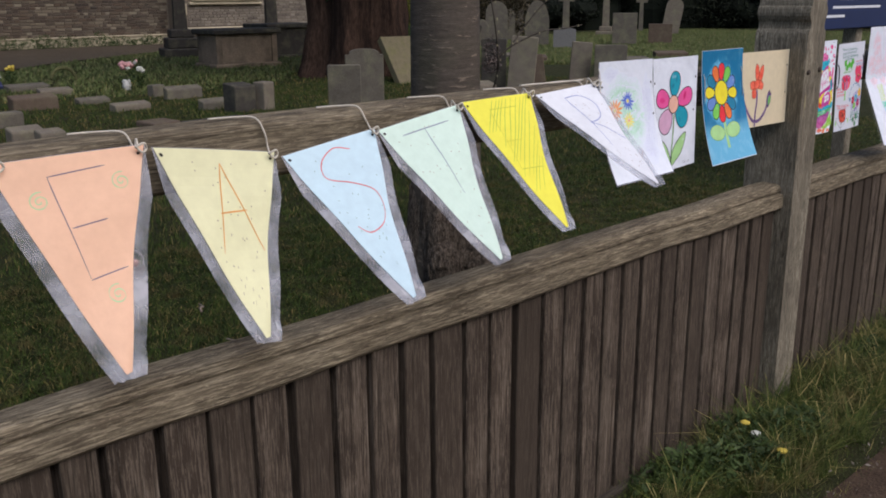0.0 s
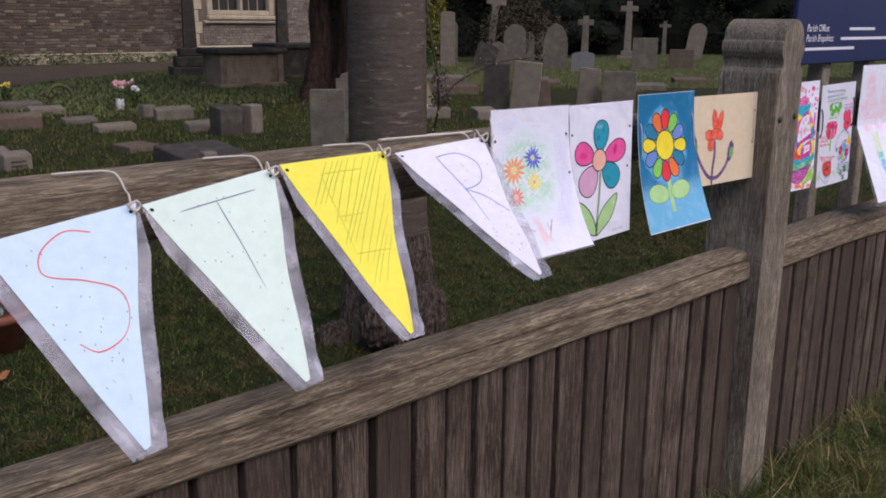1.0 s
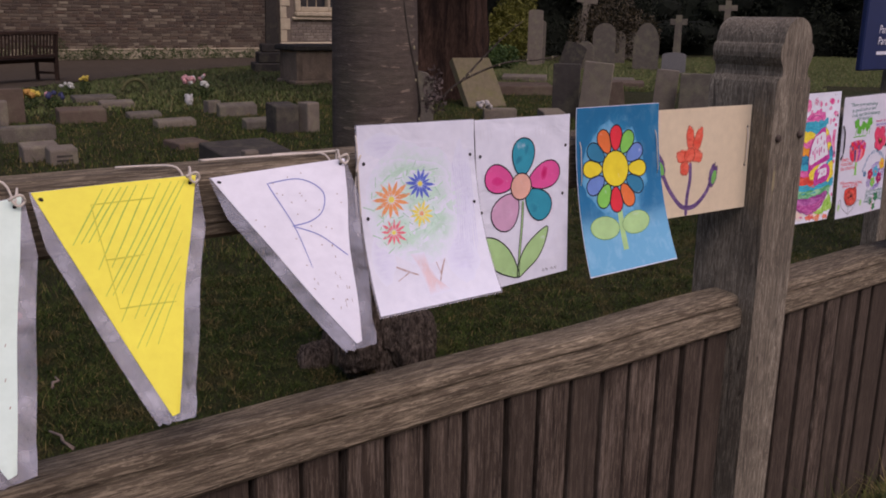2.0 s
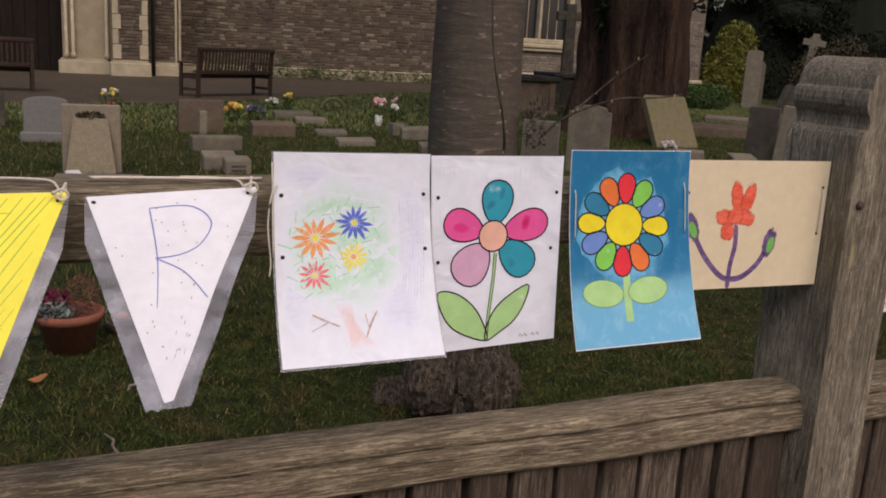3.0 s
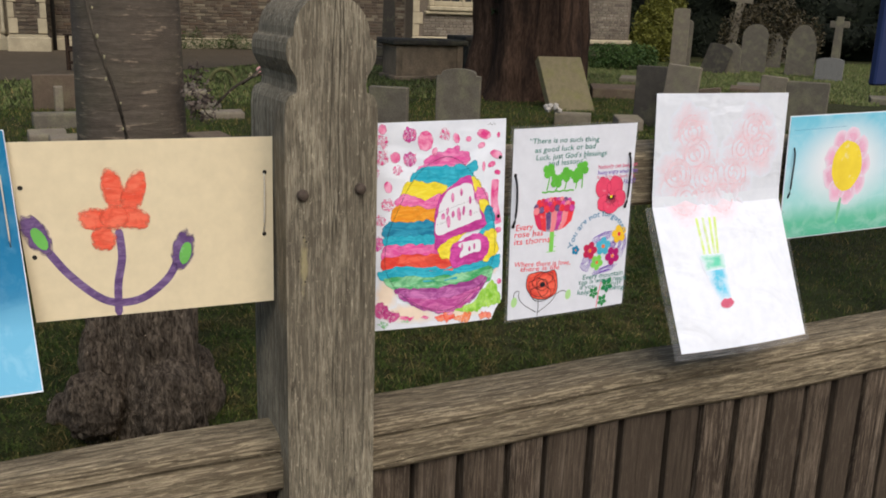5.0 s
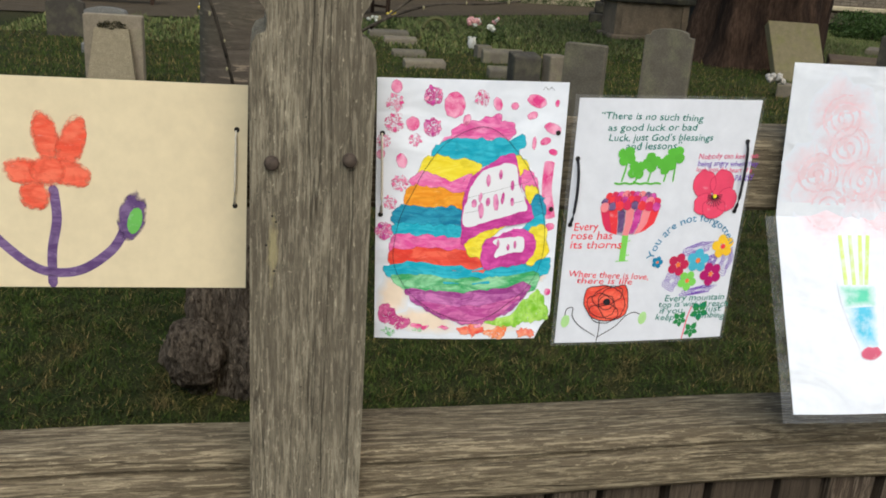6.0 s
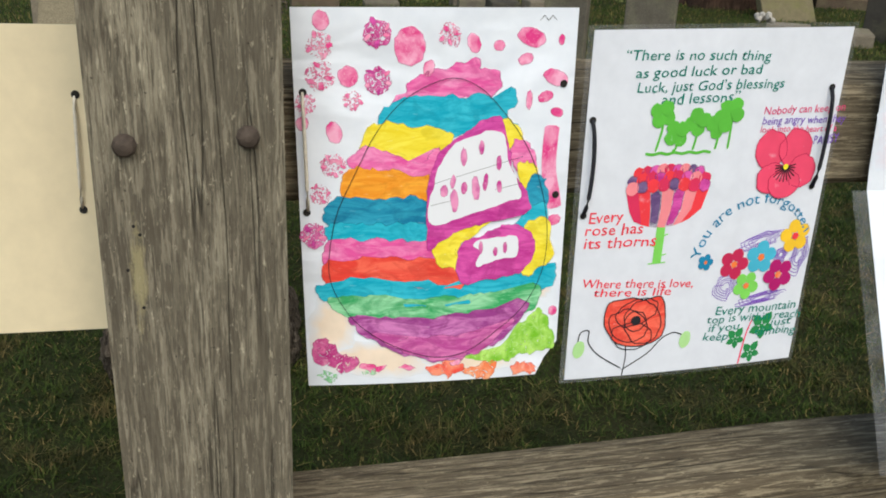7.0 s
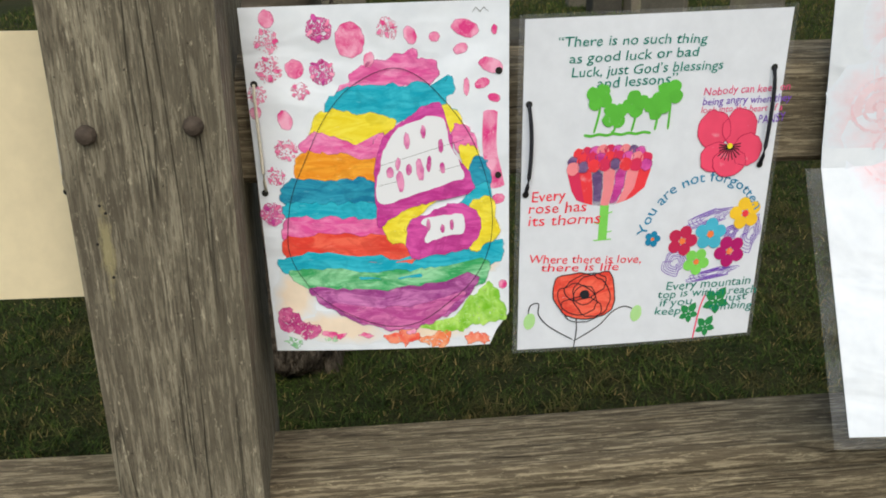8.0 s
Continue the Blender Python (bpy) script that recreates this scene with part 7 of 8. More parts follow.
def headstone(x, y, w, h, mat, label, top="flat", thick=0.09, rz=0.0, lean=0.0, side=0.0, plinth=0.0, lettering=0, name="headstone"):
    t = thing(name, (x, y, land(x, y)), label, "gravestone", STONES)
    t.matrix_world = pose(x, y, land(x, y), lean, side, rz)
    bm = prism(head_profile(w, h, top), lambda p, q, s2: (p, s2, q), -thick / 2, thick / 2)
    bmesh.ops.bevel(bm, geom=[e for e in bm.edges if abs(e.verts[0].co.y - e.verts[1].co.y) < 1e-6], offset=0.006, segments=1, affect="EDGES")
    slab = part("slab", bm, mat, t)
    if plinth:
        part("base", block(-w / 2 - plinth, w / 2 + plinth, -thick / 2 - plinth, thick / 2 + plinth, -0.06, 0.09, 0.012), mat, t)
    if lettering:
        rr = random.Random(lettering)
        for k in range(5):
            hw = w * rr.uniform(0.18, 0.34)
            part("inscription_bar", block(-hw, hw, -thick / 2 - 0.003, -thick / 2 - 0.0005, h * (0.72 - 0.1 * k), h * (0.72 - 0.1 * k) + 0.012), DARKST, slab)
    return t


def cross(x, y, h, shaft, span, mat, label, rz=0.0, side=0.0, steps=(), ring=0.0):
    t = thing("stone_cross", (x, y, land(x, y)), label, "stone cross", STONES)
    t.matrix_world = pose(x, y, land(x, y), 0, side, rz)
    z = -0.05
    for w, hh in steps:
        part("step", block(-w / 2, w / 2, -w / 2, w / 2, z, z + hh, 0.02), mat, t)
        z += hh
    a = shaft / 2
    part("shaft", prism([(-a * 1.25, z), (a * 1.25, z), (a * 0.9, h), (-a * 0.9, h)], lambda p, q, s2: (p, s2, q), -a, a), mat, t)
    za = h - span * 0.42
    part("arms", block(-span / 2, span / 2, -a * 0.92, a * 0.92, za - a * 0.9, za + a * 0.9, 0.01), mat, t)
    if ring:
        bm = bmesh.new()
        n = 28
        rings = []
        for k in range(n):
            c, s2 = math.cos(2 * math.pi * k / n), math.sin(2 * math.pi * k / n)
            rings.append([bm.verts.new((r * c, yy, za + r * s2)) for r, yy in ((ring, -a * 0.6), (ring * 1.25, -a * 0.6), (ring * 1.25, a * 0.6), (ring, a * 0.6))])
        for k in range(n):
            for j in range(4):
                bm.faces.new((rings[k][j], rings[k][(j + 1) % 4], rings[(k + 1) % n][(j + 1) % 4], rings[(k + 1) % n][j]))
        part("ring", bm, mat, t)
    return t


def tablet(x, y, w, h, d2, mat, label, rz=0.0, top_slope=0.0, name="memorial_tablet", lettering=False):
    """A low kerb-like memorial or sloping desk tablet."""
    t = thing(name, (x, y, land(x, y)), label, "memorial stone", STONES, rz=rz)
    bm = prism([(-d2 / 2, -0.05), (d2 / 2, -0.05), (d2 / 2, h), (-d2 / 2 + 0.01, h - top_slope), (-d2 / 2, h - top_slope - 0.01)], lambda p, q, s2: (s2, p, q), -w / 2, w / 2)
    bmesh.ops.bevel(bm, geom=bm.edges[:], offset=min(0.008, h * 0.15), segments=1, affect="EDGES")
    sl = part("slab", bm, mat, t)
    if lettering:
        for k in range(2):
            part("inscription_bar", block(-w * 0.28, w * 0.28, -d2 / 2 - 0.003, -d2 / 2 - 0.0005, h * (0.55 - 0.25 * k) - top_slope, h * (0.55 - 0.25 * k) + 0.014 - top_slope), DARKST, sl)
    return t


# near group, by the west end
headstone(1.31, 8.90, 0.36, 0.40, GRANITE, "speckled grey granite headstone with a low arched top", "low", 0.10, -8, plinth=0.03)
hs = headstone(1.63, 7.08, 0.40, 0.49, WARMST, "pale upright headstone with a pebbled panel", "flat", 0.08, -6)
bm = prism([(-0.17, 0.0), (0.17, 0.0), (0.115, 0.40), (-0.115, 0.40)], lambda p, q, s2: (p, s2 + (0.42 - q) * -0.18, q), -0.075, -0.042)
part("pebbled_panel", bm, PEBBLE, hs, "tapered panel of small pebbles")
mossc = quads_mesh("moss_clump", leaf_cloud(nprng, [((0, -0.055, 0.41), (0.10, 0.03, 0.035)), ((0.09, -0.055, 0.37), (0.03, 0.02, 0.03))], 260, 0.016), 4, leafy("dark succulent", (0.03, 0.028, 0.012), (0.07, 0.055, 0.02)))
mossc.parent = hs
tablet(1.64, 6.30, 0.55, 0.10, 0.30, PALEST, "pale grave kerb at the foot of a headstone", -6)
tablet(1.50, 6.56, 0.10, 0.10, 0.10, plain("white ceramic", (0.62, 0.60, 0.55), 0.4), "small white tilted tablet on the grave", 20, 0.04)
headstone(0.74, 10.15, 0.36, 0.37, DARKST, "dark low headstone in the grass", "low", 0.12, 5)
headstone(2.78, 9.79, 0.46, 0.34, BROWNST, "low square brown sandstone headstone", "flat", 0.10, 3)
tablet(2.77, 9.55, 0.08, 0.25, 0.08, PALEST, "small pale upright marker post")
tablet(2.72, 8.40, 0.45, 0.13, 0.16, GREYST, "low grey kerb tablet in the grass", 3)
tablet(2.56, 7.25, 0.26, 0.14, 0.12, PALEST, "pale boxy memorial block", 4, 0.03)
tablet(2.66, 7.02, 0.20, 0.13, 0.12, PALEST, "pale memorial tablet with worn lettering", 4, 0.02, lettering=True)
tablet(3.49, 9.55, 0.46, 0.16, 0.14, BROWNST, "low brown memorial block", 2, 0.03)
tablet(4.25, 10.9, 0.38, 0.09, 0.14, PALEST, "pale flat memorial slab", -3, 0.02)
tablet(4.15, 9.65, 0.35, 0.075, 0.12, GREYST, "grey flat memorial slab", 2, 0.02)
tablet(4.16, 8.78, 0.40, 0.085, 0.12, PALEST, "pale flat memorial slab", 5, 0.02)
tablet(4.22, 11.7, 0.50, 0.09, 0.2, GREYST, "grey sunken memorial slab", 0, 0.02)
tablet(5.08, 9.38, 0.43, 0.15, 0.10, GREYST, "grey memorial block in the grass", -2, 0.03)
tablet(4.80, 8.25, 0.31, 0.11, 0.10, GREYST, "small grey memorial block", 3, 0.03)
tablet(4.86, 7.85, 0.24, 0.28, 0.22, DARKST, "dark upright memorial block", 0, 0.02)
tablet(5.10, 7.78, 0.15, 0.28, 0.15, PALEST, "pale square memorial vase block", 12, 0.0)
tablet(3.74, 7.38, 0.29, 0.06, 0.26, BROWNST, "brown flat slab sunk in the turf", 10, 0.01)
tablet(3.86, 6.45, 0.56, 0.14, 0.50, DARKST, "dark low grave slab", 3, 0.06)
tablet(3.72, 6.10, 0.11, 0.15, 0.08, PALEST, "small pale upright marker")
tablet(4.97, 9.80, 0.16, 0.14, 0.12, GREYST, "grey cube-like memorial stone", 8)
# headstones before the yew
headstone(4.71, 5.98, 0.275, 0.565, GREYST, "plain square-topped grey headstone", "flat", 0.07, -38)
headstone(5.76, 6.99, 0.375, 0.60, GREYST, "grey headstone with a shouldered arched top", "shoulder", 0.08, -36, plinth=0.0)
headstone(8.169, 8.878, 0.56, 0.70, MOSSST, "mossy square headstone leaning far back before the yew", "flat", 0.10, -6, -37, 0.5)
tablet(7.42, 7.72, 0.36, 0.12, 0.18, PALEST, "small pale block beside dried flowers", -36)
headstone(8.1, 6.99, 0.31, 0.64, PALEST, "pale square headstone with a dark crack", "flat", 0.09, -52, 0, 5)
headstone(8.15, 7.45, 0.30, 0.60, DARKST, "dark square headstone in the grass", "flat", 0.09, -48)
headstone(9.5, 7.2, 0.26, 0.52, PALEST, "pale narrow headstone in the grass", "flat", 0.09, -50, 0, 4)
headstone(9.55, 6.75, 0.40, 0.50, GREYST, "grey square headstone in the grass", "flat", 0.09, -54)
headstone(8.95, 7.55, 0.40, 0.36, BROWNST, "low brown headstone in the grass", "flat", 0.10, -46, 0, -8)
tablet(7.75, 7.25, 0.25, 0.14, 0.2, PALEST, "broken pale stone in the grass", -20, 0.03)
tablet(9.9, 10.2, 0.9, 0.16, 0.5, BROWNST, "brown sunken ledger stone", -30, 0.03)
# chest tombs and crosses before the church
def chest(x, y, w, h, d2, mat, lid, label, rz=0.0):
    t = thing("chest_tomb", (x, y, land(x, y)), label, "chest tomb", STONES, rz=rz)
    part("body", block(-w / 2, w / 2, -d2 / 2, d2 / 2, -0.05, h - 0.09, 0.01), mat, t)
    part("lid", block(-w / 2 - 0.07, w / 2 + 0.07, -d2 / 2 - 0.07, d2 / 2 + 0.07, h - 0.088, h, 0.02), lid, t)
    part("foot", block(-w / 2 - 0.05, w / 2 + 0.05, -d2 / 2 - 0.05, d2 / 2 + 0.05, -0.05, 0.07, 0.02), mat, t)
    for sx in (-w / 2 + 0.05, w / 2 - 0.05):
        part("corner_pilaster", block(sx - 0.05, sx + 0.05, -d2 / 2 - 0.015, -d2 / 2 - 0.001, 0.072, h - 0.09, 0.004), mat, t)
    return t


chest(8.35, 13.45, 1.1, 0.62, 0.7, stone("stained limestone", (0.27, 0.205, 0.14), lichen=(0.05, 0.045, 0.032), amount=0.85, scale=5.0), DARKST, "weathered brown chest tomb with a dark lid", -5)
chest(10.3, 15.0, 1.0, 0.64, 0.8, DARKST, DARKST, "dark stained chest tomb", -5)
cross(9.1, 16.7, 1.86, 0.20, 0.56, DARKST, "tall dark stone cross on a stepped base", -20, 0, ((0.80, 0.22), (0.62, 0.20), (0.46, 0.16)))
cross(10.9, 16.2, 1.95, 0.19, 0.56, DARKST, "tall dark stone cross behind a tomb", -20, 0, ((0.7, 0.2), (0.5, 0.2)))
# far group, towards the evergreens
headstone(20.00, 16.66, 0.67, 1.22, GREYST, "tall gothic-arched grey headstone", "gothic", 0.16, -50)
headstone(18.62, 19.54, 0.41, 1.54, PALEST, "tall narrow pale headstone", "low", 0.14, -45)
headstone(19.16, 19.90, 0.29, 1.26, GREYST, "narrow grey headstone in the grass", "round", 0.12, -45)
headstone(17.96, 17.50, 0.58, 0.72, DARKST, "dark headstone leaning sideways", "low", 0.10, -48, 0, 18)
headstone(18.44, 17.38, 0.48, 0.74, GREYST, "grey round-topped headstone in the grass", "round", 0.10, -48)
headstone(19.58, 17.80, 0.62, 1.20, GREYST, "tall round-topped grey headstone", "round", 0.12, -48)
cross(20.66, 19.90, 2.10, 0.19, 0.60, PALEST, "pale ringed stone cross leaning sideways", -48, 7, ((0.5, 0.2),), 0.15)
headstone(19.34, 15.16, 0.59, 0.52, GRANITE, "low grey granite headstone", "low", 0.12, -52)
cross(20.30, 15.88, 1.44, 0.17, 0.43, GREYST, "small grey stone cross in the grass", -52, 0, ((0.4, 0.18),))
cross(27.26, 19.54, 1.98, 0.20, 0.60, PALEST, "pale stone cross on a stepped base", -55, 0, ((0.7, 0.18), (0.45, 0.16)))
headstone(21.80, 14.98, 0.67, 0.86, GREYST, "broad square grey headstone", "flat", 0.3, -55)
headstone(28.94, 17.98, 0.60, 1.26, PALEST, "pale leaning round-topped headstone", "round", 0.12, -55, 0, 9)
headstone(23.06, 14.62, 0.66, 0.54, BROWNST, "low brown headstone in the grass", "flat", 0.2, -55)
headstone(21.86, 19.42, 0.48, 0.96, GREYST, "grey round-topped headstone in the grass", "round", 0.12, -50)
headstone(24.26, 21.10, 0.42, 0.90, GREYST, "grey square headstone in the grass", "flat", 0.12, -50)
cross(30.74, 20.38, 1.32, 0.14, 0.43, GREYST, "small grey stone cross in the grass", -55)
for k, (x, y, w) in enumerate(((13.2, 11.2, 0.7), (14.6, 12.6, 0.6), (12.1, 12.6, 0.8), (17.8, 11.0, 0.7), (15.3, 10.3, 0.6))):
    tablet(x, y, w, 0.13, 0.35, (BROWNST, GREYST, PALEST)[k % 3], "low grave kerb in the grass", -45, 0.03)

# ---- flowers on the graves ----
def posy(x, y, h, spread, mats, label, n, seed, size=0.035, pot=None, greens=True):
    g, rr = np.random.default_rng(seed), random.Random(seed)
    t = thing("flower_posy", (x, y, land(x, y)), label, "flowers", "flowers on the graves")
    if pot:
        part("vase", lathe([(0.035, 0.0), (0.05, 0.02), (0.055, h * 0.4), (0.045, h * 0.42)], 12), pot, t, smooth=True)
    if greens:
        o = quads_mesh("leaves", leaf_cloud(g, [((0, 0, h * 0.45), (spread, spread * 0.7, h * 0.4))], 140, 0.03, 0.4), 4, BED)
        o.parent = t
    for k in range(n):
        a, r = rr.uniform(0, 6.28), spread * rr.random() ** 0.5
        bm = bmesh.new()
        bmesh.ops.create_icosphere(bm, subdivisions=2, radius=1)
        for w in bm.verts:
            q = 1 + 0.35 * noise.noise(w.co * 2.5 + Vector((k, 0, 0)))
            w.co = Vector((r * math.cos(a), r * math.sin(a) * 0.7, h * rr.uniform(0.98, 1.0) - 0.3 * r + 0.02 * math.sin(k))) + w.co * size * q * 0.8
        part("bloom", bm, mats[k % len(mats)], t)
    return t


PINKF = plain("pink silk flower", (0.55, 0.28, 0.27), 0.8, 0, 0.25, 40)
WHITEF = plain("white flower", (0.52, 0.52, 0.45), 0.8, 0, 0.2, 40)
YELF = plain("yellow flower", (0.58, 0.44, 0.07), 0.8, 0, 0.3, 40)
ORGF = plain("orange flower", (0.42, 0.23, 0.05), 0.8, 0, 0.3, 40)
BLUEF = plain("blue flower", (0.045, 0.05, 0.11), 0.8, 0, 0.3, 40)
DRIEDF = plain("dried flower", (0.40, 0.37, 0.33), 0.9, 0, 0.3, 40)
TERRA = plain("terracotta", (0.26, 0.095, 0.055), 0.85, 0, 0.25, 25, relief=0.2)
WHITEPOT = plain("white vase", (0.55, 0.54, 0.50), 0.5, 0, 0.1, 20)
posy(5.07, 10.75, 0.33, 0.09, [PINKF, PINKF, PINKF, WHITEF], "pink silk flowers in a white vase on a grave", 14, 1, 0.044, WHITEPOT)
posy(5.30, 10.85, 0.24, 0.04, [WHITEF], "small white flowers on a grave", 3, 2, 0.04)
posy(2.03, 12.2, 0.26, 0.15, [YELF, WHITEF], "pale yellow spring flowers in a dark tub", 16, 3, 0.03, TERRA)
posy(3.34, 11.0, 0.20, 0.10, [ORGF, YELF, ORGF], "orange flowers laid on a grave", 9, 4, 0.045)
posy(3.58, 11.0, 0.18, 0.10, [BLUEF, BLUEF, PINKF], "blue flowers beside orange ones", 8, 5, 0.036)
posy(4.15, 12.6, 0.16, 0.09, [WHITEF], "white blooms on a grave", 10, 6, 0.028)
posy(4.40, 12.7, 0.24, 0.07, [YELF], "yellow blooms on a grave", 7, 7, 0.028)
posy(7.10, 7.60, 0.20, 0.08, [DRIEDF], "faded white flowers beside a block", 10, 8, 0.035, None, False)
posy(5.55, 11.4, 0.30, 0.12, [PINKF, DRIEDF], "small pink flowers among leaves", 5, 9, 0.025)
# hooped wreath
wr = thing("wreath", (4.93, 12.3, 0.2), "dry arched wreath standing on a grave", "wreath")
part("hoop", tube([(0.17 * math.cos(t), 0, 0.04 + 0.18 * math.sin(t)) for t in (math.pi * k / 12 for k in range(13))], 0.025, 8), plain("dry moss", (0.10, 0.10, 0.04), 0.95, 0, 0.5, 60), wr)

# terracotta pot and hooped basket on the grass
pot = thing("flower_pot", (1.42, 3.40, land(0, 3.4)), "terracotta pot of heather and pansies on the grass", "flower pot")
part("pot", lathe([(0.075, 0.0), (0.105, 0.115), (0.118, 0.118), (0.120, 0.145), (0.108, 0.148), (0.100, 0.128), (0.0, 0.125)], 28), TERRA, pot, smooth=True)
o = quads_mesh("heather", leaf_cloud(nprng, [((0.045, 0, 0.20), (0.06, 0.06, 0.075))], 700, 0.010, 0.3), 4, leafy("heather", (0.16, 0.07, 0.045), (0.24, 0.12, 0.08)))
o.parent = pot
o = quads_mesh("silver_leaves", leaf_cloud(nprng, [((-0.055, -0.04, 0.155), (0.07, 0.06, 0.04))], 300, 0.014, 0.7), 4, leafy("silver leaf", (0.10, 0.13, 0.11), (0.20, 0.24, 0.21)))
o.parent = pot
o = quads_mesh("crimson_blooms", leaf_cloud(nprng, [((-0.04, 0, 0.19), (0.05, 0.04, 0.03))], 110, 0.014, 0.9), 4, leafy("crimson petal", (0.22, 0.02, 0.06), (0.30, 0.05, 0.12)))
o.parent = pot
bk = thing("hooped_basket", (1.60, 3.52, land(0, 3.5)), "small hooped basket with a pinkish ornament", "basket")
part("hoop", tube([(0.055 * math.cos(t), 0, 0.075 + 0.055 * math.sin(t)) for t in (2 * math.pi * k / 24 for k in range(25))], 0.0035, 6), plain("bright hoop", (0.35, 0.33, 0.30), 0.4, 0.5, 0.1, 40), bk, smooth=True)
part("bowl", lathe([(0.035, 0.0), (0.055, 0.05), (0.05, 0.052), (0.0, 0.02)], 16), plain("wicker", (0.08, 0.055, 0.035), 0.9, 0, 0.4, 120), bk, smooth=True)
bm = bmesh.new()
bmesh.ops.create_icosphere(bm, subdivisions=2, radius=0.024, matrix=Matrix.Translation((0, -0.01, 0.075)) @ Matrix.Diagonal((1.3, 0.7, 0.8, 1)))
part("ornament", bm, plain("pinkish ornament", (0.45, 0.22, 0.16), 0.6, 0, 0.3, 60), bk, smooth=True)

# ---- parish notice board ----
NAVY = plain("navy paint", (0.010, 0.022, 0.085), 0.4, 0, 0.12, 6, 0.4)
SIGNW = plain("white sign lettering", (0.72, 0.73, 0.76), 0.5, 0, 0.03, 20)
sign = thing("notice_board", (5.05, 2.35, 0), "navy blue parish notice board on wooden posts", "sign")
part("panel", block(0.0, 1.45, 0.0, 0.03, 1.062, 2.25, 0.006), NAVY, sign)
for x in (0.47, 1.05):
    part("post", block(x - 0.045, x + 0.045, 0.033, 0.123, -0.05, 2.2, 0.006), OAK_Z, sign)


def sign_words(words, x, z, size):
    cu = bpy.data.curves.new("words", "FONT")
    cu.body, cu.size, cu.shear, cu.offset, cu.resolution_u = words, size, 0.15, 0.0002, 3
    tmp = new("words", cu)
    me = bpy.data.meshes.new_from_object(tmp.evaluated_get(bpy.context.evaluated_depsgraph_get()))
    bpy.data.objects.remove(tmp)
    bpy.data.curves.remove(cu)
    for p in me.vertices:
        p.co = Vector((x + p.co.x * 0.92, -0.002, z + p.co.y))
    me.name = "lettering"
    me.materials.clear()
    me.materials.append(SIGNW)
    ob = new("lettering", me)
    ob.parent = sign


sign_words("Parish Office:", 0.115, 1.232, 0.052)
sign_words("Parish Enquiries:", 0.115, 1.180, 0.052)
for x0, x1, z in ((0.62, 0.95, 1.234), (0.52, 1.25, 1.182), (0.115, 0.70, 1.130)):
    part("lettering_bar", block(x0, x1, -0.002, -0.0005, z + 0.004, z + 0.019), SIGNW, sign)

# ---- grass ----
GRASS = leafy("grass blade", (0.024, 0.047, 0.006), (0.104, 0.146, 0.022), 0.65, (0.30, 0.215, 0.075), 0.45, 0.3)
STRAW = leafy("verge blade", (0.040, 0.080, 0.014), (0.225, 0.25, 0.055), 0.6, (0.62, 0.49, 0.20), 0.5, 0.4)


def blades(g, n, x0, x1, y0, y1, h, w, lean=0.5, keep=None, bent=False):
    """Corners of tapering grass blades on a stretch of ground, each one quad, or two where it is bent."""
    x, y = g.uniform(x0, x1, n), g.uniform(y0, y1, n)
    if keep is not None:
        m = keep(x, y)
        x, y = x[m], y[m]
        n = len(x)
    z = land_np(x, y)
    a = g.uniform(0, 2 * np.pi, n)
    tuft = 0.5 + 0.5 * np.sin(x * 23 + 3 * np.sin(y * 9)) * np.sin(y * 27 + 2 * np.sin(x * 11))
    hh = h * g.uniform(0.4, 1.3, n) * (0.55 + 0.95 * tuft)
    ww = w * g.uniform(0.6, 1.4, n)
    bend = lean * hh * g.uniform(0.2, 1.2, n)
    dx, dy = np.cos(a), np.sin(a)
    p0 = np.stack([x, y, z - 0.004], 1)
    p1 = p0 + np.stack([dx * bend * 0.35, dy * bend * 0.35, hh * 0.62], 1)
    p2 = p0 + np.stack([dx * bend, dy * bend, hh], 1)
    s2 = np.stack([-dy * ww, dx * ww, np.zeros(n)], 1)
    if not bent:
        return np.stack([p0 - s2, p0 + s2, p2 + s2 * 0.2, p2 - s2 * 0.2], 1).reshape(-1, 3)
    return np.concatenate([np.stack([p0 - s2, p0 + s2, p1 + s2 * 0.8, p1 - s2 * 0.8], 1), np.stack([p1 - s2 * 0.8, p1 + s2 * 0.8, p2 + s2 * 0.1, p2 - s2 * 0.1], 1)]).reshape(-1, 3)


g = np.random.default_rng(12)


def verge(x, y):
    return (y > 0.865 + 0.03 * np.sin(x * 7.3) + 0.02 * np.sin(x * 19)) & (x > 1.86 + 0.25 * np.sin(y * 23)) & (np.sin(x * 9 + y * 13) * np.sin(x * 4.3 - y * 7) > -0.75)


def patchy(x, y):
    return (x - TX) ** 2 + (y - TY) ** 2 > 0.035


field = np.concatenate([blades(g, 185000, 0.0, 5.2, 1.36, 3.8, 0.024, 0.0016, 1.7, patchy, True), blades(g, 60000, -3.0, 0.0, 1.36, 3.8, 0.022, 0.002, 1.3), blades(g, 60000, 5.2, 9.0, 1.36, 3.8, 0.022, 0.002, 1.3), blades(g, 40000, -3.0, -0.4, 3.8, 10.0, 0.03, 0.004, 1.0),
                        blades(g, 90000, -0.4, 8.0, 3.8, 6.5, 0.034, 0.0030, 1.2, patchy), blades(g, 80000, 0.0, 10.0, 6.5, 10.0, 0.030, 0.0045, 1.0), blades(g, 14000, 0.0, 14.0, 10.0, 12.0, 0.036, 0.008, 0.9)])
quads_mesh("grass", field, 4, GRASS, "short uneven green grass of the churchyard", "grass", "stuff")


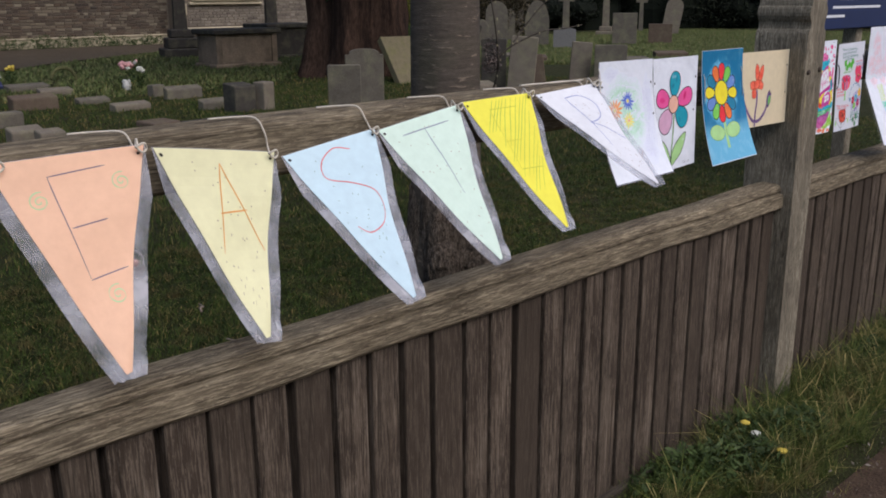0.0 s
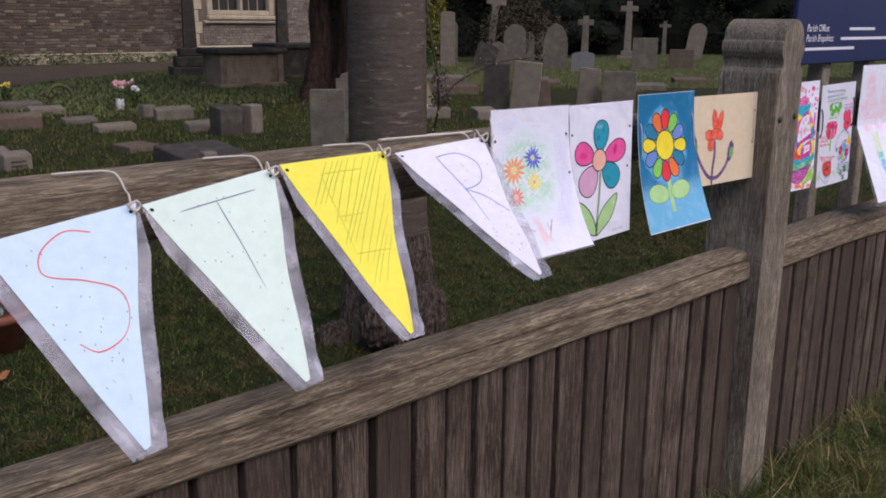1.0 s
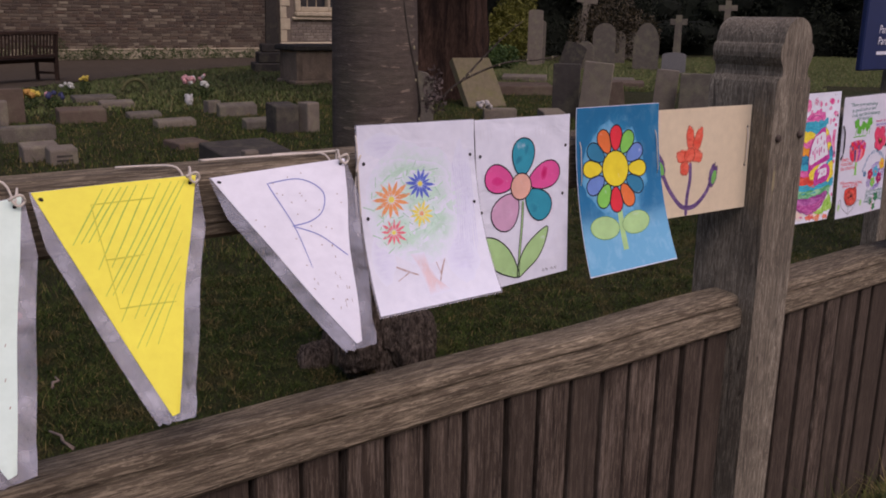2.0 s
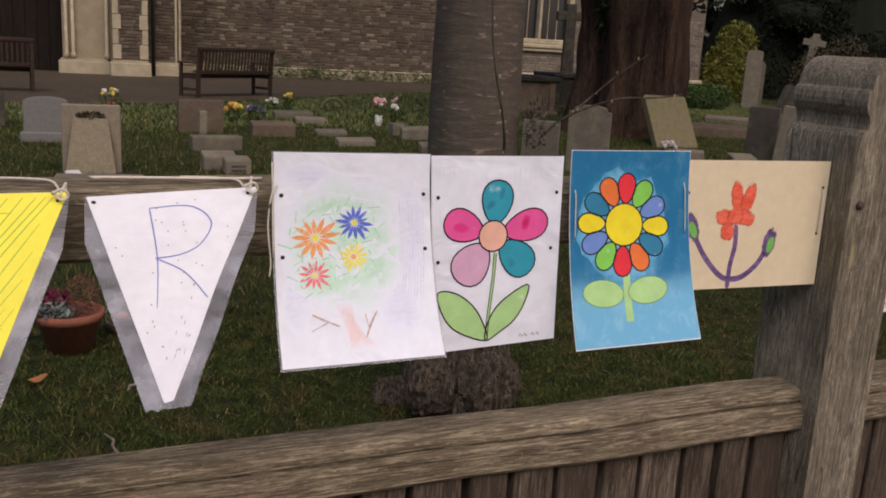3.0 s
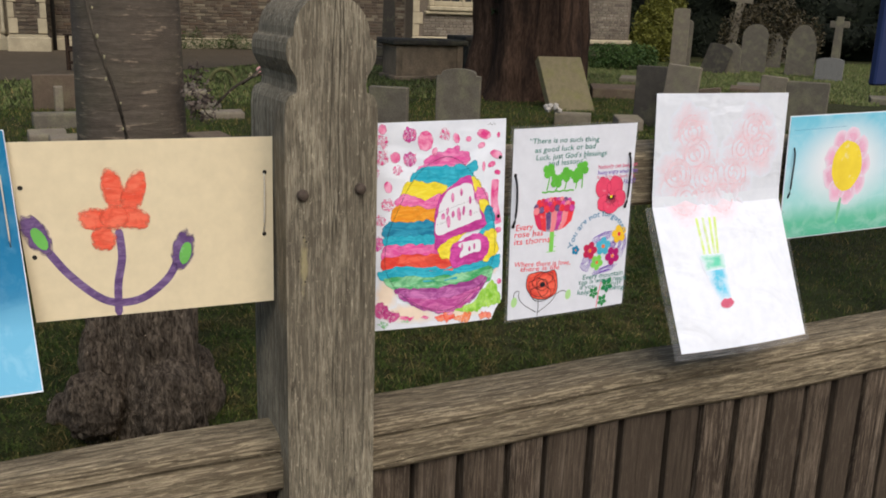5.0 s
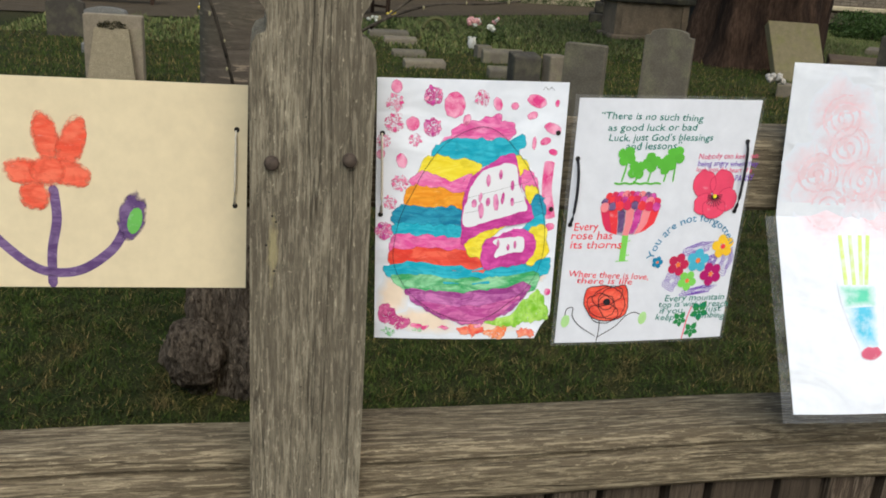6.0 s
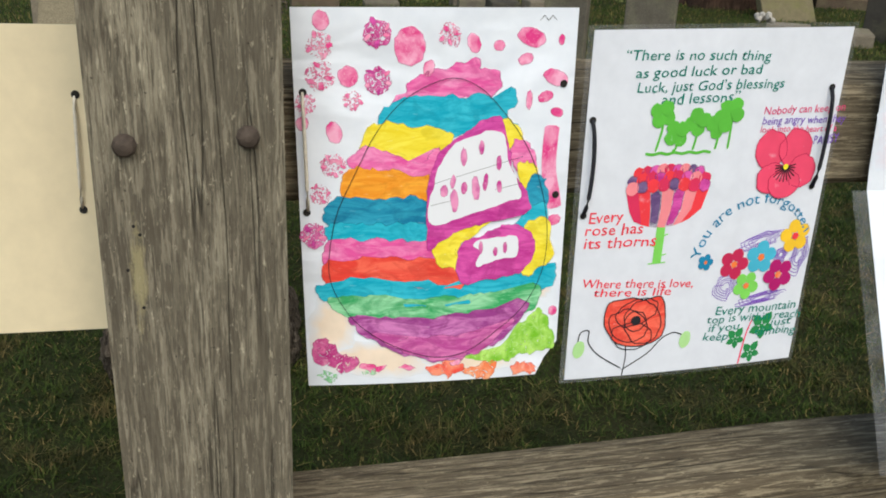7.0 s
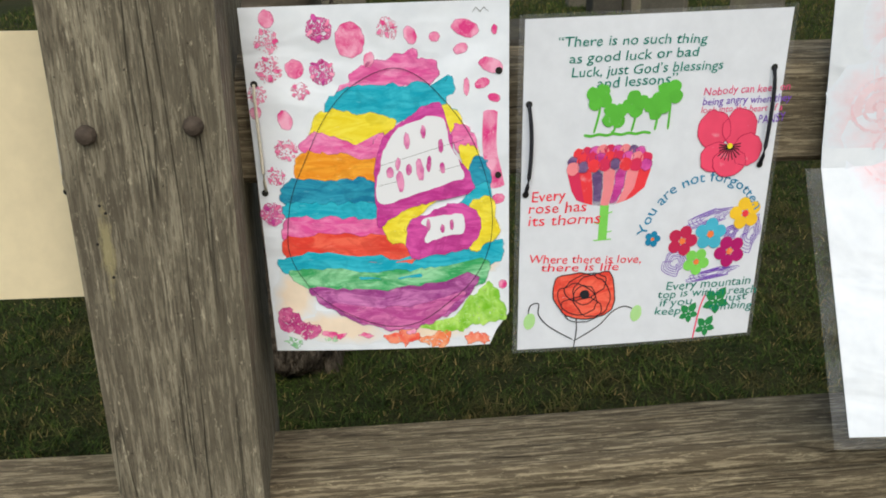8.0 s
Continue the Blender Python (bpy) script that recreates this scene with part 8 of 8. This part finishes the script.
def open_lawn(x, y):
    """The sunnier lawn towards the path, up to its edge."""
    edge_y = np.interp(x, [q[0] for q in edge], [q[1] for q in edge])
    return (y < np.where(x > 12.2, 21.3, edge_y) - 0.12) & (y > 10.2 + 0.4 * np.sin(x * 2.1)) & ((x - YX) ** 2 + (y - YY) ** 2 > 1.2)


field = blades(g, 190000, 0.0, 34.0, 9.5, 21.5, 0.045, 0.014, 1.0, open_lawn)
# Paler copy of the grass: the open lawn's sunlight is put into its blades.
quads_mesh("lawn", field, 4, leafy("sunlit lawn blade", (0.125, 0.172, 0.048), (0.23, 0.258, 0.082), 0.7, (0.27, 0.235, 0.11), 0.7, 0.25), "lighter open lawn towards the church path", "grass", "stuff")
field = np.concatenate([blades(g, 70000, 1.75, 5.5, 0.84, 1.20, 0.032, 0.0009, 1.2, verge), blades(g, 16000, 1.75, 5.5, 0.88, 1.17, 0.075, 0.0014, 1.5, verge, True), blades(g, 2600, 2.1, 5.0, 0.88, 1.14, 0.12, 0.0015, 1.7, None, True), blades(g, 5000, 1.7, 5.5, 0.76, 0.90, 0.018, 0.0009, 1.4), blades(g, 30000, -2.5, 1.9, 0.86, 1.20, 0.03, 0.001, 1.3)])
quads_mesh("verge_grass", field, 4, STRAW, "long green and straw-coloured verge grass along the fence", "grass", "stuff")
WEED = leafy("weed leaf", (0.045, 0.076, 0.020), (0.095, 0.138, 0.038), 0.55, None, 0.45, 0.25)
field = leaf_cloud(g, [((1.98 + 0.09 * k, 1.10 - 0.05 * (k % 3), 0.035), (0.10, 0.08, 0.065)) for k in range(6)] + [((3.2, 1.1, 0.03), (0.15, 0.07, 0.04)), ((1.90, 1.15, 0.03), (0.10, 0.04, 0.03))], 5000, 0.012, 0.55)
quads_mesh("verge_weeds", field, 4, WEED, "low leafy weeds at the fence foot", "weeds", "stuff")
chips = leaf_cloud(g, [((2.3 + 0.3 * k, 0.72 + 0.05 * (k % 3), 0.008), (0.25, 0.16, 0.004)) for k in range(8)], 500, 0.006, 0.8)
quads_mesh("litter", chips, 4, leafy("pale litter", (0.16, 0.12, 0.09), (0.42, 0.36, 0.30)), "pale dead leaf litter and grit on the footway edge", "litter", "stuff")
for x, y, z, m, nm, lb in ((2.187, 0.935, 0.075, YELF, "dandelion", "yellow dandelion flower in the verge"), (2.213, 1.025, 0.085, WHITEF, "daisy", "white daisy in the verge"), (2.253, 1.078, 0.085, YELF, "dandelion", "small yellow dandelion flower by the fence foot")):
    t = thing(nm, (x, y, 0), lb, "flower", "verge flowers")
    part("stalk", tube([(0, 0, 0), (0.004, 0, z * 0.6), (0, 0, z)], 0.0015, 5), BED, t)
    part("bloom", lathe([(0.004, z - 0.004), (0.013, z), (0.014, z + 0.004), (0.006, z + 0.008)], 12), m, t)
# fallen leaf and twigs in the grass
for x, y, l, a in ((1.52, 2.55, 0.13, 100), (1.60, 2.95, 0.06, 60)):
    t = thing("fallen_twig", (x, y, land(0, y) + 0.025), "grey fallen twig in the grass", "twig", rz=a)
    part("stick", tube([(-l / 2, 0, 0.0), (-l * 0.1, 0.008, 0.006), (l * 0.2, -0.006, 0.004), (l / 2, 0.01, 0.01)], 0.006, 6, taper=0.003), plain("dead twig", (0.22, 0.17, 0.13), 0.9, 0, 0.3, 60), t, smooth=True)
t = thing("fallen_leaf", (1.32, 3.05, land(0, 3.05) + 0.04), "brown fallen leaf on the grass", "leaf", rz=30)
lf = bmesh.new()
pts = [lf.verts.new((0.035 * math.cos(k * 0.5236), 0.016 * math.sin(k * 0.5236), 0.008 * math.sin(k * 1.3))) for k in range(12)]
lf.faces.new(pts)
bmesh.ops.extrude_face_region(lf, geom=lf.faces[:])
part("blade", lf, plain("dead leaf", (0.30, 0.13, 0.05), 0.8, 0, 0.3, 60), t)
